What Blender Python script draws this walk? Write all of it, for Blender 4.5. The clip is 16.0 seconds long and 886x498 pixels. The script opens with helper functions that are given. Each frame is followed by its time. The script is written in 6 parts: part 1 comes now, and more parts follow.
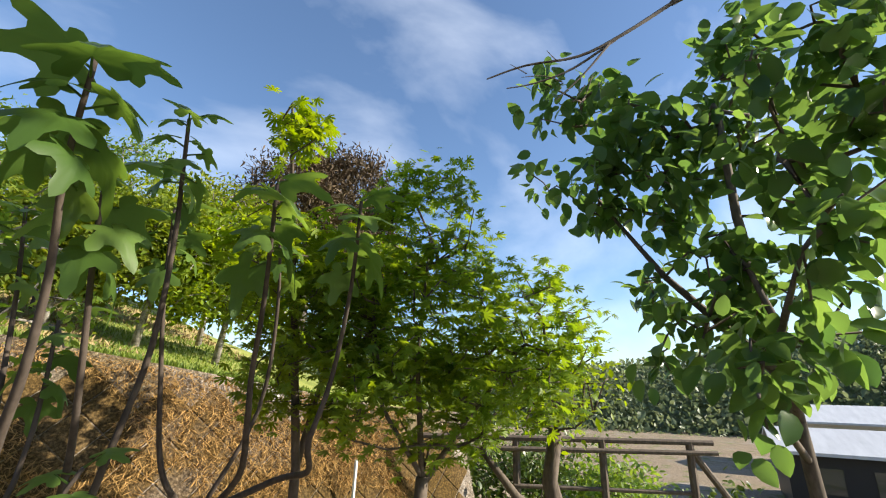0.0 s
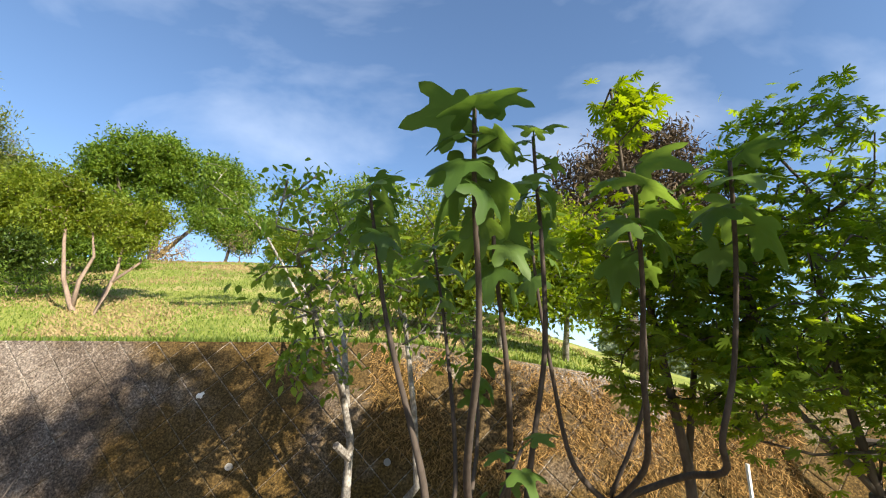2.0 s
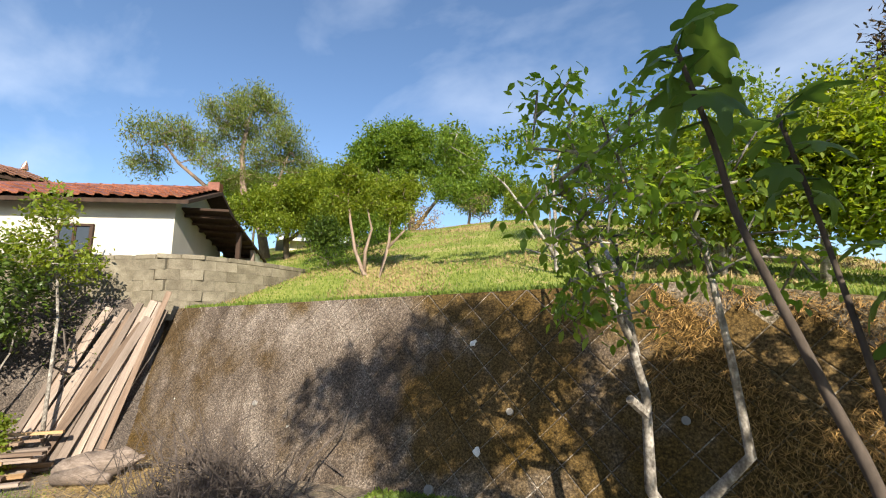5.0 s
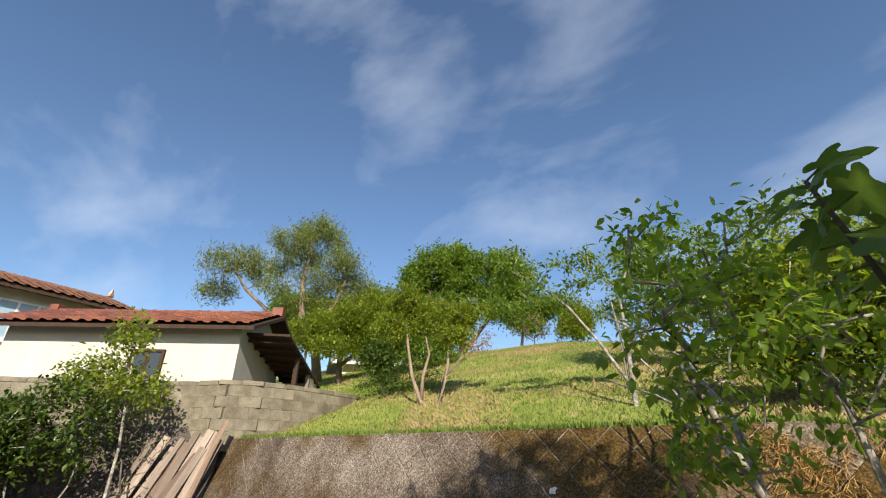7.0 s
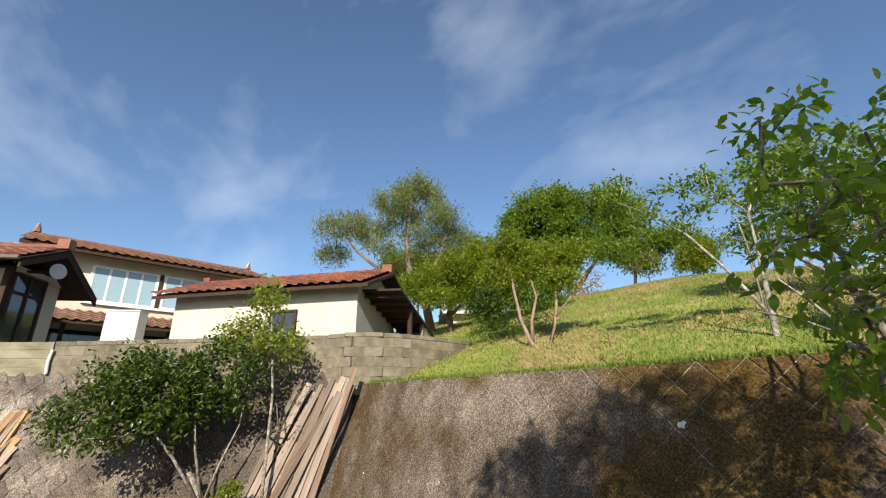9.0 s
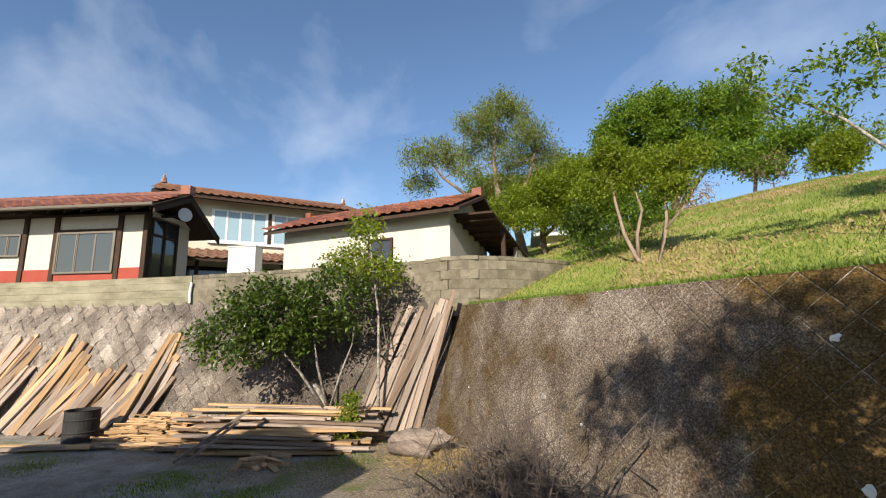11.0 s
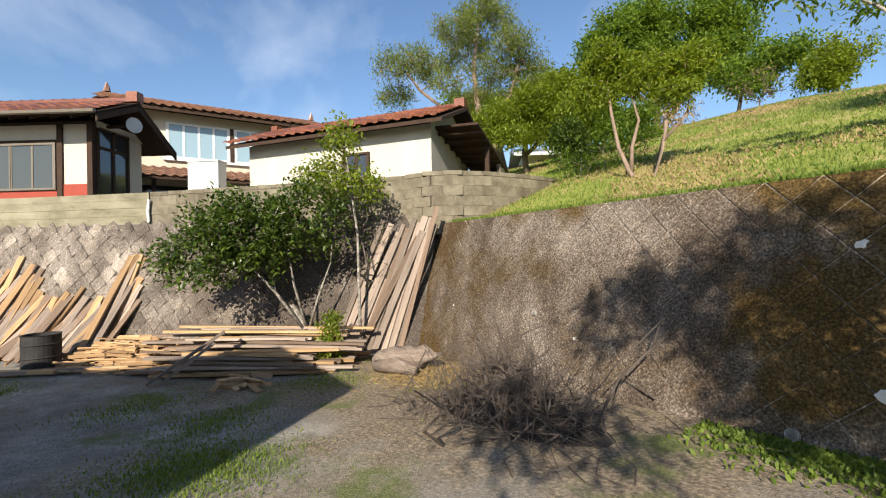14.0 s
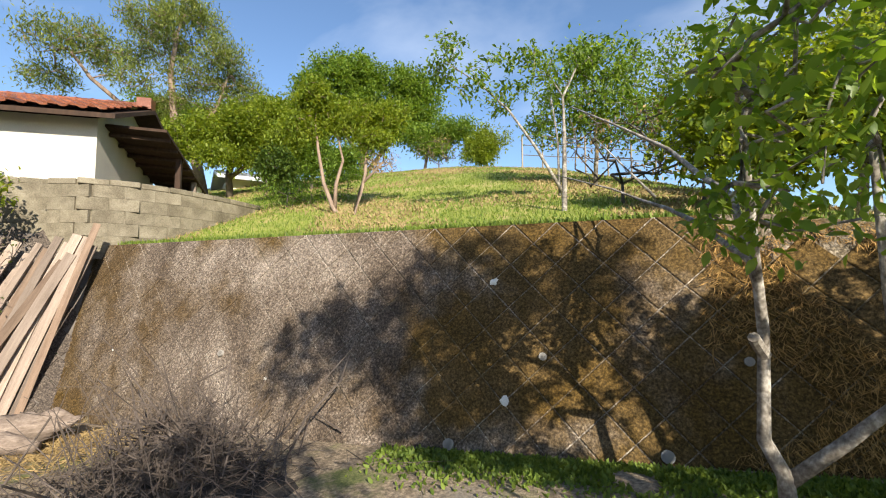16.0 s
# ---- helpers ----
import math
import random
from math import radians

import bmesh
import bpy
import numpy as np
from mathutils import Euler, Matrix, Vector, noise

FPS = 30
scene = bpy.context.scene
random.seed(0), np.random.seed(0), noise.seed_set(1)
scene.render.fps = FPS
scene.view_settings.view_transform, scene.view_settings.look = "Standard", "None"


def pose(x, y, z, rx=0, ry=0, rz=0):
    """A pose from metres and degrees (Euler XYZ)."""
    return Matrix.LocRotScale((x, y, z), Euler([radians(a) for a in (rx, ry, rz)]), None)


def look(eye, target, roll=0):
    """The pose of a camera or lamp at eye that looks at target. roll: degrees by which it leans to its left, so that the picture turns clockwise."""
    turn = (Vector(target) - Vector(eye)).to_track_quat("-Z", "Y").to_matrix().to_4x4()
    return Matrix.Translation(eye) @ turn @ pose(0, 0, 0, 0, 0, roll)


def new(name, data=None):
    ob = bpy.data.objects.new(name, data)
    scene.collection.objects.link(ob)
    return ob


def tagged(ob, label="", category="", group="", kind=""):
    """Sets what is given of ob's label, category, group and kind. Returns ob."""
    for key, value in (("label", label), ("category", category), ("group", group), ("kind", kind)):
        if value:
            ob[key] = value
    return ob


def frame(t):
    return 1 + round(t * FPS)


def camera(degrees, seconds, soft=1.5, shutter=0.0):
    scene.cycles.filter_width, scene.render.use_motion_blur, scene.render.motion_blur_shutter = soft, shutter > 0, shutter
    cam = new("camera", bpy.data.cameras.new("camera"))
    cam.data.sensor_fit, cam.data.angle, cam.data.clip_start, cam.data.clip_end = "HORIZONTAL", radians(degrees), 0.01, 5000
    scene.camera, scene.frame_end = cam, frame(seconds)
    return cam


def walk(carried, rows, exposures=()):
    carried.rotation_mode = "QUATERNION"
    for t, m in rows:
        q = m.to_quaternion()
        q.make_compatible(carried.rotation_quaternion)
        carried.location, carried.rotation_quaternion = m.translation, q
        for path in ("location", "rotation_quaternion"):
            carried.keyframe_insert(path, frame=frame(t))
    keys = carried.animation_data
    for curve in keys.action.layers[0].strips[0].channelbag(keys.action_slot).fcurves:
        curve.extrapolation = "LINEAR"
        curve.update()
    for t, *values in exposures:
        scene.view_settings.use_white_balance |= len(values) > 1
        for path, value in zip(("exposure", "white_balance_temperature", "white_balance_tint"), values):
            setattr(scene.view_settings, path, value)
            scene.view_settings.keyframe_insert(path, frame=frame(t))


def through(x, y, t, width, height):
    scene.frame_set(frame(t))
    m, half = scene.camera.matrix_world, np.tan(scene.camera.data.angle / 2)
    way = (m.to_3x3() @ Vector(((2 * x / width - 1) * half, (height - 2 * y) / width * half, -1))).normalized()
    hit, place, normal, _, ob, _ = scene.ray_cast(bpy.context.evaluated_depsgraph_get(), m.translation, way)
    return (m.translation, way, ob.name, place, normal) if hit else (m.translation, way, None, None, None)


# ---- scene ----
cam = camera(89.4, 16.0, soft=1.15)
PATH = [
    (0, (1.798, 0.209, 1.829), (3.002, 1.691, 2.423), 1.2),
    (0.5, (1.779, 0.196, 1.814), (2.635, 1.9, 2.418), 1.2),
    (1, (1.753, 0.218, 1.815), (2.262, 2.057, 2.414), 1.0),
    (1.5, (1.691, 0.252, 1.818), (1.891, 2.152, 2.411), 0.5),
    (2, (1.603, 0.318, 1.814), (1.602, 2.238, 2.372), 0.3),
    (2.5, (1.551, 0.391, 1.783), (1.459, 2.33, 2.264), 0.4),
    (3, (1.493, 0.445, 1.742), (1.311, 2.399, 2.127), 0.5),
    (3.5, (1.434, 0.522, 1.716), (1.079, 2.464, 2.036), 0.4),
    (4, (1.438, 0.633, 1.694), (0.864, 2.527, 1.986), 0.2),
    (4.5, (1.392, 0.754, 1.736), (0.574, 2.557, 2.018), -0.3),
    (5, (1.258, 0.77, 1.778), (0.28, 2.478, 2.135), -0.5),
    (5.2, (1.191, 0.749, 1.795), (0.173, 2.422, 2.203), -0.6),
    (7.3, (1.034, 0.654, 1.883), (-0.038, 2.089, 2.772), 0.4),
    (7.5, (1.035, 0.659, 1.885), (-0.066, 2.072, 2.774), 0.3),
    (8, (1.007, 0.688, 1.866), (-0.184, 2.053, 2.714), 0.2),
    (8.5, (0.979, 0.715, 1.845), (-0.331, 2.025, 2.598), -0.0),
    (9, (0.98, 0.745, 1.823), (-0.458, 1.971, 2.478), -0.2),
    (9.5, (0.962, 0.738, 1.815), (-0.592, 1.863, 2.382), -0.4),
    (9.7, (0.944, 0.75, 1.816), (-0.649, 1.833, 2.352), -0.5),
    (12, (0.522, 0.856, 1.665), (-1.257, 1.747, 1.863), -1.2),
    (12.5, (0.48, 0.9, 1.629), (-1.331, 1.741, 1.733), -1.3),
    (13, (0.401, 0.913, 1.618), (-1.418, 1.744, 1.637), -1.4),
    (13.5, (0.262, 0.893, 1.62), (-1.522, 1.798, 1.608), -1.4),
    (14, (0.148, 0.869, 1.629), (-1.54, 1.942, 1.647), -1.2),
    (14.5, (0.111, 0.918, 1.644), (-1.436, 2.183, 1.723), -1.1),
    (15, (0.145, 1.002, 1.638), (-1.222, 2.456, 1.769), -0.8),
    (15.5, (0.145, 1.016, 1.648), (-0.943, 2.688, 1.795), -0.4),
    (16, (0.153, 1.1, 1.633), (-0.586, 2.953, 1.779), -0.2),
]
walk(cam, [(t, look(eye, target, roll)) for t, eye, target, roll in PATH],
     [(0, 1.18), (3.5, 1.2), (5, 1.02), (7.5, 0.68), (9.5, 0.66), (12.5, 0.74), (14.5, 0.8), (16, 1.04)])

# ---- world, sun, exposure ----
SUN_AZ = (0.69, -0.72)
SUN_EL = radians(27)
world = bpy.data.worlds.new("world")
scene.world = world
world.use_nodes = True
wn, wl = world.node_tree.nodes, world.node_tree.links
sky = wn.new("ShaderNodeTexSky")
sky.sky_type = "NISHITA"
sky.sun_disc = False
sky.sun_elevation = SUN_EL
sky.sun_rotation = math.atan2(SUN_AZ[0], SUN_AZ[1])
sky.air_density, sky.dust_density, sky.ozone_density = 1.0, 0.5, 3.5
geo = wn.new("ShaderNodeTexCoord")
cm = wn.new("ShaderNodeMapping")
cm.inputs["Scale"].default_value = (0.9, 2.4, 2.6)
cm.inputs["Rotation"].default_value = (0.3, 0.2, 0.9)
cn = wn.new("ShaderNodeTexNoise")
cn.inputs["Scale"].default_value = 1.5
cn.inputs["Detail"].default_value = 6
cn.inputs["Roughness"].default_value = 0.52
cn.inputs["Distortion"].default_value = 0.25
cr = wn.new("ShaderNodeValToRGB")
cr.color_ramp.elements[0].position = 0.50
cr.color_ramp.elements[0].color = (0, 0, 0, 1)
cr.color_ramp.elements[1].position = 0.95
cr.color_ramp.elements[1].color = (0.6, 0.6, 0.6, 1)
cmix = wn.new("ShaderNodeMixRGB")
cmix.inputs[2].default_value = (6.6, 7.0, 7.7, 1)
wl.new(geo.outputs["Generated"], cm.inputs[0])
wl.new(cm.outputs[0], cn.inputs["Vector"])
wl.new(cn.outputs["Fac"], cr.inputs[0])
wl.new(cr.outputs[0], cmix.inputs[0])
wl.new(sky.outputs[0], cmix.inputs[1])
wl.new(cmix.outputs[0], wn["Background"].inputs[0])
wn["Background"].inputs[1].default_value = 0.10
sun = new("sun", bpy.data.lights.new("sun", "SUN"))
sun.data.energy, sun.data.angle, sun.data.color = 5.0, radians(0.5), (1.0, 0.91, 0.76)
sd = Vector((SUN_AZ[0] * math.cos(SUN_EL), SUN_AZ[1] * math.cos(SUN_EL), math.sin(SUN_EL)))
sun.matrix_world = look(sd * 50, (0, 0, 0))


# ---- material tools ----
def principled(name):
    m = bpy.data.materials.new(name)
    m.use_nodes = True
    return m, m.node_tree.nodes, m.node_tree.links, m.node_tree.nodes["Principled BSDF"]


def ramp(nodes, stops):
    r = nodes.new("ShaderNodeValToRGB")
    e = r.color_ramp.elements
    while len(e) < len(stops):
        e.new(0.5)
    for el, (p, c) in zip(e, stops):
        el.position, el.color = p, (*c, 1)
    return r


def surface(name, stops, scale=4.0, detail=8.0, rough=0.85, bump=0.3, fine=60.0, stretch=(1, 1, 1), fine_mix=0.35, metal=0.0, spec=0.3, per_object=0.0, dist=0.01):
    """A rough surface: a broad stain pattern through a colour ramp, a fine grain over it, and bump from both."""
    m, n, l, b = principled(name)
    tc = n.new("ShaderNodeTexCoord")
    mp = n.new("ShaderNodeMapping")
    mp.inputs["Scale"].default_value = stretch
    l.new(tc.outputs["Object"], mp.inputs[0])
    a = n.new("ShaderNodeTexNoise")
    a.inputs["Scale"].default_value, a.inputs["Detail"].default_value, a.inputs["Roughness"].default_value = scale, detail, 0.62
    f = n.new("ShaderNodeTexNoise")
    f.inputs["Scale"].default_value, f.inputs["Detail"].default_value = fine, 4
    for t in (a, f):
        l.new(mp.outputs[0], t.inputs["Vector"])
    if per_object:
        oi = n.new("ShaderNodeObjectInfo")
        ad = n.new("ShaderNodeVectorMath")
        ad.operation = "MULTIPLY_ADD"
        l.new(oi.outputs["Random"], ad.inputs[0])
        ad.inputs[1].default_value = (31, 17, 23)
        l.new(mp.outputs[0], ad.inputs[2])
        for t in (a, f):
            l.new(ad.outputs[0], t.inputs["Vector"])
    mx = n.new("ShaderNodeMix")
    mx.inputs[0].default_value = fine_mix
    l.new(a.outputs["Fac"], mx.inputs[2])
    l.new(f.outputs["Fac"], mx.inputs[3])
    r = ramp(n, stops)
    l.new(mx.outputs[0], r.inputs[0])
    col = r.outputs[0]
    if per_object:
        hs = n.new("ShaderNodeHueSaturation")
        mr = n.new("ShaderNodeMapRange")
        mr.inputs[3].default_value, mr.inputs[4].default_value = 1 - per_object, 1 + per_object
        l.new(oi.outputs["Random"], mr.inputs[0])
        l.new(mr.outputs[0], hs.inputs["Value"])
        l.new(col, hs.inputs["Color"])
        col = hs.outputs[0]
    l.new(col, b.inputs["Base Color"])
    b.inputs["Roughness"].default_value, b.inputs["Metallic"].default_value = rough, metal
    b.inputs["Specular IOR Level"].default_value = spec
    if bump:
        bp = n.new("ShaderNodeBump")
        bp.inputs["Strength"].default_value, bp.inputs["Distance"].default_value = bump, dist
        l.new(mx.outputs[0], bp.inputs["Height"])
        l.new(bp.outputs[0], b.inputs["Normal"])
    return m


def leafy(name, dark, light, shine=0.45, through=0.35, sat=1.0):
    """Leaf: two greens by leaf, gloss on top, light coming through."""
    m, n, l, b = principled(name)
    g = n.new("ShaderNodeNewGeometry")
    oi = n.new("ShaderNodeObjectInfo")
    add = n.new("ShaderNodeMath")
    add.operation = "ADD"
    l.new(g.outputs["Random Per Island"], add.inputs[0])
    l.new(oi.outputs["Random"], add.inputs[1])
    fr = n.new("ShaderNodeMath")
    fr.operation = "FRACT"
    l.new(add.outputs[0], fr.inputs[0])
    r = ramp(n, [(0.0, dark), (0.55, tuple((x + y) / 2 for x, y in zip(dark, light))), (1.0, light)])
    l.new(fr.outputs[0], r.inputs[0])
    l.new(r.outputs[0], b.inputs["Base Color"])
    b.inputs["Roughness"].default_value = shine
    b.inputs["Specular IOR Level"].default_value = 0.35
    tr = n.new("ShaderNodeBsdfTranslucent")
    hs = n.new("ShaderNodeHueSaturation")
    hs.inputs["Hue"].default_value, hs.inputs["Saturation"].default_value, hs.inputs["Value"].default_value = 0.482, 1.1, 1.7
    l.new(r.outputs[0], hs.inputs["Color"])
    l.new(hs.outputs[0], tr.inputs[0])
    mix = n.new("ShaderNodeMixShader")
    mix.inputs[0].default_value = through
    l.new(b.outputs[0], mix.inputs[1])
    l.new(tr.outputs[0], mix.inputs[2])
    l.new(mix.outputs[0], n["Material Output"].inputs[0])
    return m


# ---- mesh tools ----
def box(bm, a, b, m=None):
    """A box from corner a to corner b, placed by m."""
    vs = [bm.verts.new(Vector((x, y, z)) if m is None else m @ Vector((x, y, z))) for x in (a[0], b[0]) for y in (a[1], b[1]) for z in (a[2], b[2])]
    for f in ((0, 1, 3, 2), (4, 6, 7, 5), (0, 4, 5, 1), (2, 3, 7, 6), (0, 2, 6, 4), (1, 5, 7, 3)):
        bm.faces.new([vs[i] for i in f])
    return bm


def mesh_of(bm, name):
    bmesh.ops.recalc_face_normals(bm, faces=bm.faces)
    me = bpy.data.meshes.new(name)
    bm.to_mesh(me)
    bm.free()
    return me


def part(name, bm, material, parent=None, label="", smooth=False):
    me = bm if isinstance(bm, bpy.types.Mesh) else mesh_of(bm, name)
    if material and not me.materials:
        me.materials.append(material)
    if smooth:
        me.polygons.foreach_set("use_smooth", [True] * len(me.polygons))
    ob = new(name, me)
    if parent:
        ob.parent = parent
    if label:
        ob["label"] = label
    return ob


def thing(name, m, label, category, group="", kind=""):
    ob = new(name)
    ob.matrix_world = m
    return tagged(ob, label, category, group, kind)


def raw_mesh(name, verts, faces):
    me = bpy.data.meshes.new(name)
    me.from_pydata([tuple(map(float, v)) for v in verts], [], [tuple(map(int, f)) for f in faces])
    me.update()
    return me


def tube(pts, rads, sides=6, verts=None, faces=None):
    """A tapered tube along pts, added to the lists."""
    verts = [] if verts is None else verts
    faces = [] if faces is None else faces
    pts = [Vector(p) for p in pts]
    base = len(verts)
    up = Vector((0.13, 0.21, 0.97))
    for i, p in enumerate(pts):
        d = (pts[min(i + 1, len(pts) - 1)] - pts[max(i - 1, 0)]).normalized()
        s = d.cross(up)
        s = s.normalized() if s.length > 1e-3 else Vector((1, 0, 0))
        q = d.cross(s)
        for k in range(sides):
            a = 2 * math.pi * k / sides
            verts.append(p + float(rads[i]) * (math.cos(a) * s + math.sin(a) * q))
    for i in range(len(pts) - 1):
        for k in range(sides):
            a, b = base + i * sides + k, base + i * sides + (k + 1) % sides
            faces.append((a, b, b + sides, a + sides))
    faces.append(tuple(base + k for k in range(sides))[::-1])
    faces.append(tuple(base + (len(pts) - 1) * sides + k for k in range(sides)))
    return verts, faces


def outline_leaf(half, droop=0.12, fold=0.18):
    """A leaf along +y from the stalk at the origin, of unit length: half is [(x, y), ...] of its right edge, with its midrib."""
    verts, faces = [(0, 0, 0)], []
    ys = [y for _, y in half]
    mids = [(0, y, -droop * y * y) for y in ys]
    n = len(half)
    verts = mids + [(x, y + 0.0, -droop * y * y + fold * x) for x, y in half] + [(-x, y, -droop * y * y + fold * x) for x, y in half]
    for i in range(n - 1):
        faces.append((i, n + i, n + i + 1, i + 1))
        faces.append((i, i + 1, 2 * n + i + 1, 2 * n + i))
    return np.array(verts, float), faces


def lobed_leaf(lobes, inner=0.42, droop=0.25, wave=0.0):
    """A lobed leaf from (angle, length, width) of each lobe, round the stalk's end at the origin, with a bent middle ring."""
    pts = []
    for k, (a, ln, w) in enumerate(lobes):
        for da, r in ((-w, ln * 0.64), (-w * 0.72, ln * 0.84), (-w * 0.35, ln * 0.93), (0, ln), (w * 0.35, ln * 0.93), (w * 0.72, ln * 0.84), (w, ln * 0.64)):
            pts.append((math.radians(a + da), r))
        if k + 1 < len(lobes):
            pts.append((math.radians((a + lobes[k + 1][0]) / 2), inner * min(ln, lobes[k + 1][1])))
    n = len(pts)

    def at(a, r, k):
        return (r * math.sin(a), r * math.cos(a), -droop * r * r + wave * r * math.cos(5.6 * a))

    verts = [(0, 0, 0)] + [at(a, r * 0.5, k) for k, (a, r) in enumerate(pts)] + [at(a, r, k) for k, (a, r) in enumerate(pts)]
    faces = [(0, i + 1, i) for i in range(1, n)] + [(i, i + 1, n + i + 1, n + i) for i in range(1, n)]
    return np.array(verts, float), faces


def scatter(name, leaf, places, aims, sizes, rolls):
    """One mesh of many leaves: each at a place, its length along its aim."""
    lv, lf = leaf
    k = len(lv)
    aims = aims / (np.linalg.norm(aims, axis=1, keepdims=True) + 1e-9)
    side = np.cross(aims, np.array([0.01, 0.02, 1.0]))
    side /= np.linalg.norm(side, axis=1, keepdims=True) + 1e-9
    up = np.cross(side, aims)
    c, s = np.cos(rolls)[:, None], np.sin(rolls)[:, None]
    side, up = c * side + s * up, c * up - s * side
    v = places[:, None] + sizes[:, None, None] * (lv[None, :, 0:1] * side[:, None] + lv[None, :, 1:2] * aims[:, None] + lv[None, :, 2:3] * up[:, None])
    n = len(places)
    me = bpy.data.meshes.new(name)
    sizes_f = [len(f) for f in lf]
    flat = np.concatenate([np.array(f) for f in lf])
    loops = (flat[None] + (np.arange(n) * k)[:, None]).ravel()
    totals = np.tile(sizes_f, n)
    starts = np.r_[0, np.cumsum(totals)[:-1]]
    me.vertices.add(n * k)
    me.vertices.foreach_set("co", v.ravel())
    me.loops.add(len(loops))
    me.loops.foreach_set("vertex_index", loops.astype(np.int32))
    me.polygons.add(len(totals))
    me.polygons.foreach_set("loop_start", starts.astype(np.int32))
    me.polygons.foreach_set("loop_total", totals.astype(np.int32))
    me.update(calc_edges=True)
    return me


def branches(trunks, blobs, count, rng, girth=0.012, power=0.42, bend=0.12, kept=None):
    """Wood of a tree: trunk lines, and boughs that reach for points in the crown's blobs [(centre, radii), ...].
    Returns verts, faces, and the twigs' ends with their ways."""
    nodes, parent = [], []
    for line, _ in trunks:
        last = -1
        for p in line:
            nodes.append(np.array(p, float))
            parent.append(last)
            last = len(nodes) - 1
    fixed = len(nodes)
    goals = []
    weights = np.array([r[0] * r[1] * r[2] for _, r in blobs]) ** 0.8
    for b in rng.choice(len(blobs), count, p=weights / weights.sum()):
        d = rng.normal(size=3)
        d *= rng.uniform(0.25, 1.0) ** 0.5 / np.linalg.norm(d)
        g = np.array(blobs[b][0]) + d * np.array(blobs[b][1])
        if kept is None or kept(g):
            goals.append(g)
    tops = np.array([t[0][-1] for t in trunks], float)
    goals.sort(key=lambda g: np.min(np.linalg.norm(tops - g, axis=1)))
    ends = []
    for g in goals:
        pos = np.array(nodes)
        d = g - pos
        far = np.linalg.norm(d, axis=1) + 0.35 * np.maximum(0, -d[:, 2]) + 0.02
        k = int(np.argmin(far))
        n = max(1, int(np.linalg.norm(d[k]) / 0.35))
        last, start = k, pos[k]
        for i in range(1, n + 1):
            f = i / n
            p = start + (g - start) * f + np.array([0, 0, 1]) * bend * math.sin(f * math.pi) * np.linalg.norm(g - start) * 0.5
            p = p + rng.normal(size=3) * 0.03 * (np.linalg.norm(g - start)) * (f < 1)
            nodes.append(p)
            parent.append(last)
            last = len(nodes) - 1
        ends.append((nodes[last], g - start))
    load = np.zeros(len(nodes))
    for i in range(len(nodes) - 1, -1, -1):
        load[i] = max(load[i], 1)
        if parent[i] >= 0:
            load[parent[i]] += load[i] if i >= fixed else 0
    rad = girth * load**power * 0.5
    at = 0
    for line, (r0, r1) in trunks:
        for i in range(len(line)):
            rad[at + i] = r0 + (r1 - r0) * i / max(1, len(line) - 1)
        at += len(line)
    verts, faces = [], []
    at = 0
    for line, _ in trunks:
        tube(line, rad[at : at + len(line)], 8, verts, faces)
        at += len(line)
    kids = {}
    for i in range(fixed, len(nodes)):
        kids.setdefault(parent[i], []).append(i)
    for i in range(fixed, len(nodes)):
        if parent[i] < fixed or kids[parent[i]][0] != i:
            line = [parent[i], i]
            while line[-1] in kids:
                line.append(kids[line[-1]][0])
            tube([nodes[k] for k in line], [min(rad[line[0]], rad[line[1]] * 1.2)] + [rad[k] for k in line[1:]], 5, verts, faces)
    return verts, faces, ends


def foliage(ends, per, spread, size, rng, hang=0.2, fixed_up=0.2):
    """Places, aims, sizes and rolls of leaves round the twigs' ends."""
    places, aims = [], []
    for p, way in ends:
        w = np.array(way) / (np.linalg.norm(way) + 1e-9)
        for _ in range(per):
            o = rng.normal(size=3) * spread
            places.append(np.array(p) + o - w * rng.uniform(0, spread * 1.5))
            aims.append(w * 0.5 + rng.normal(size=3) * 0.7 + np.array([0, 0, fixed_up - hang]))
    n = len(places)
    return np.array(places), np.array(aims), size * rng.uniform(0.65, 1.2, n), rng.normal(0, 0.5, n)

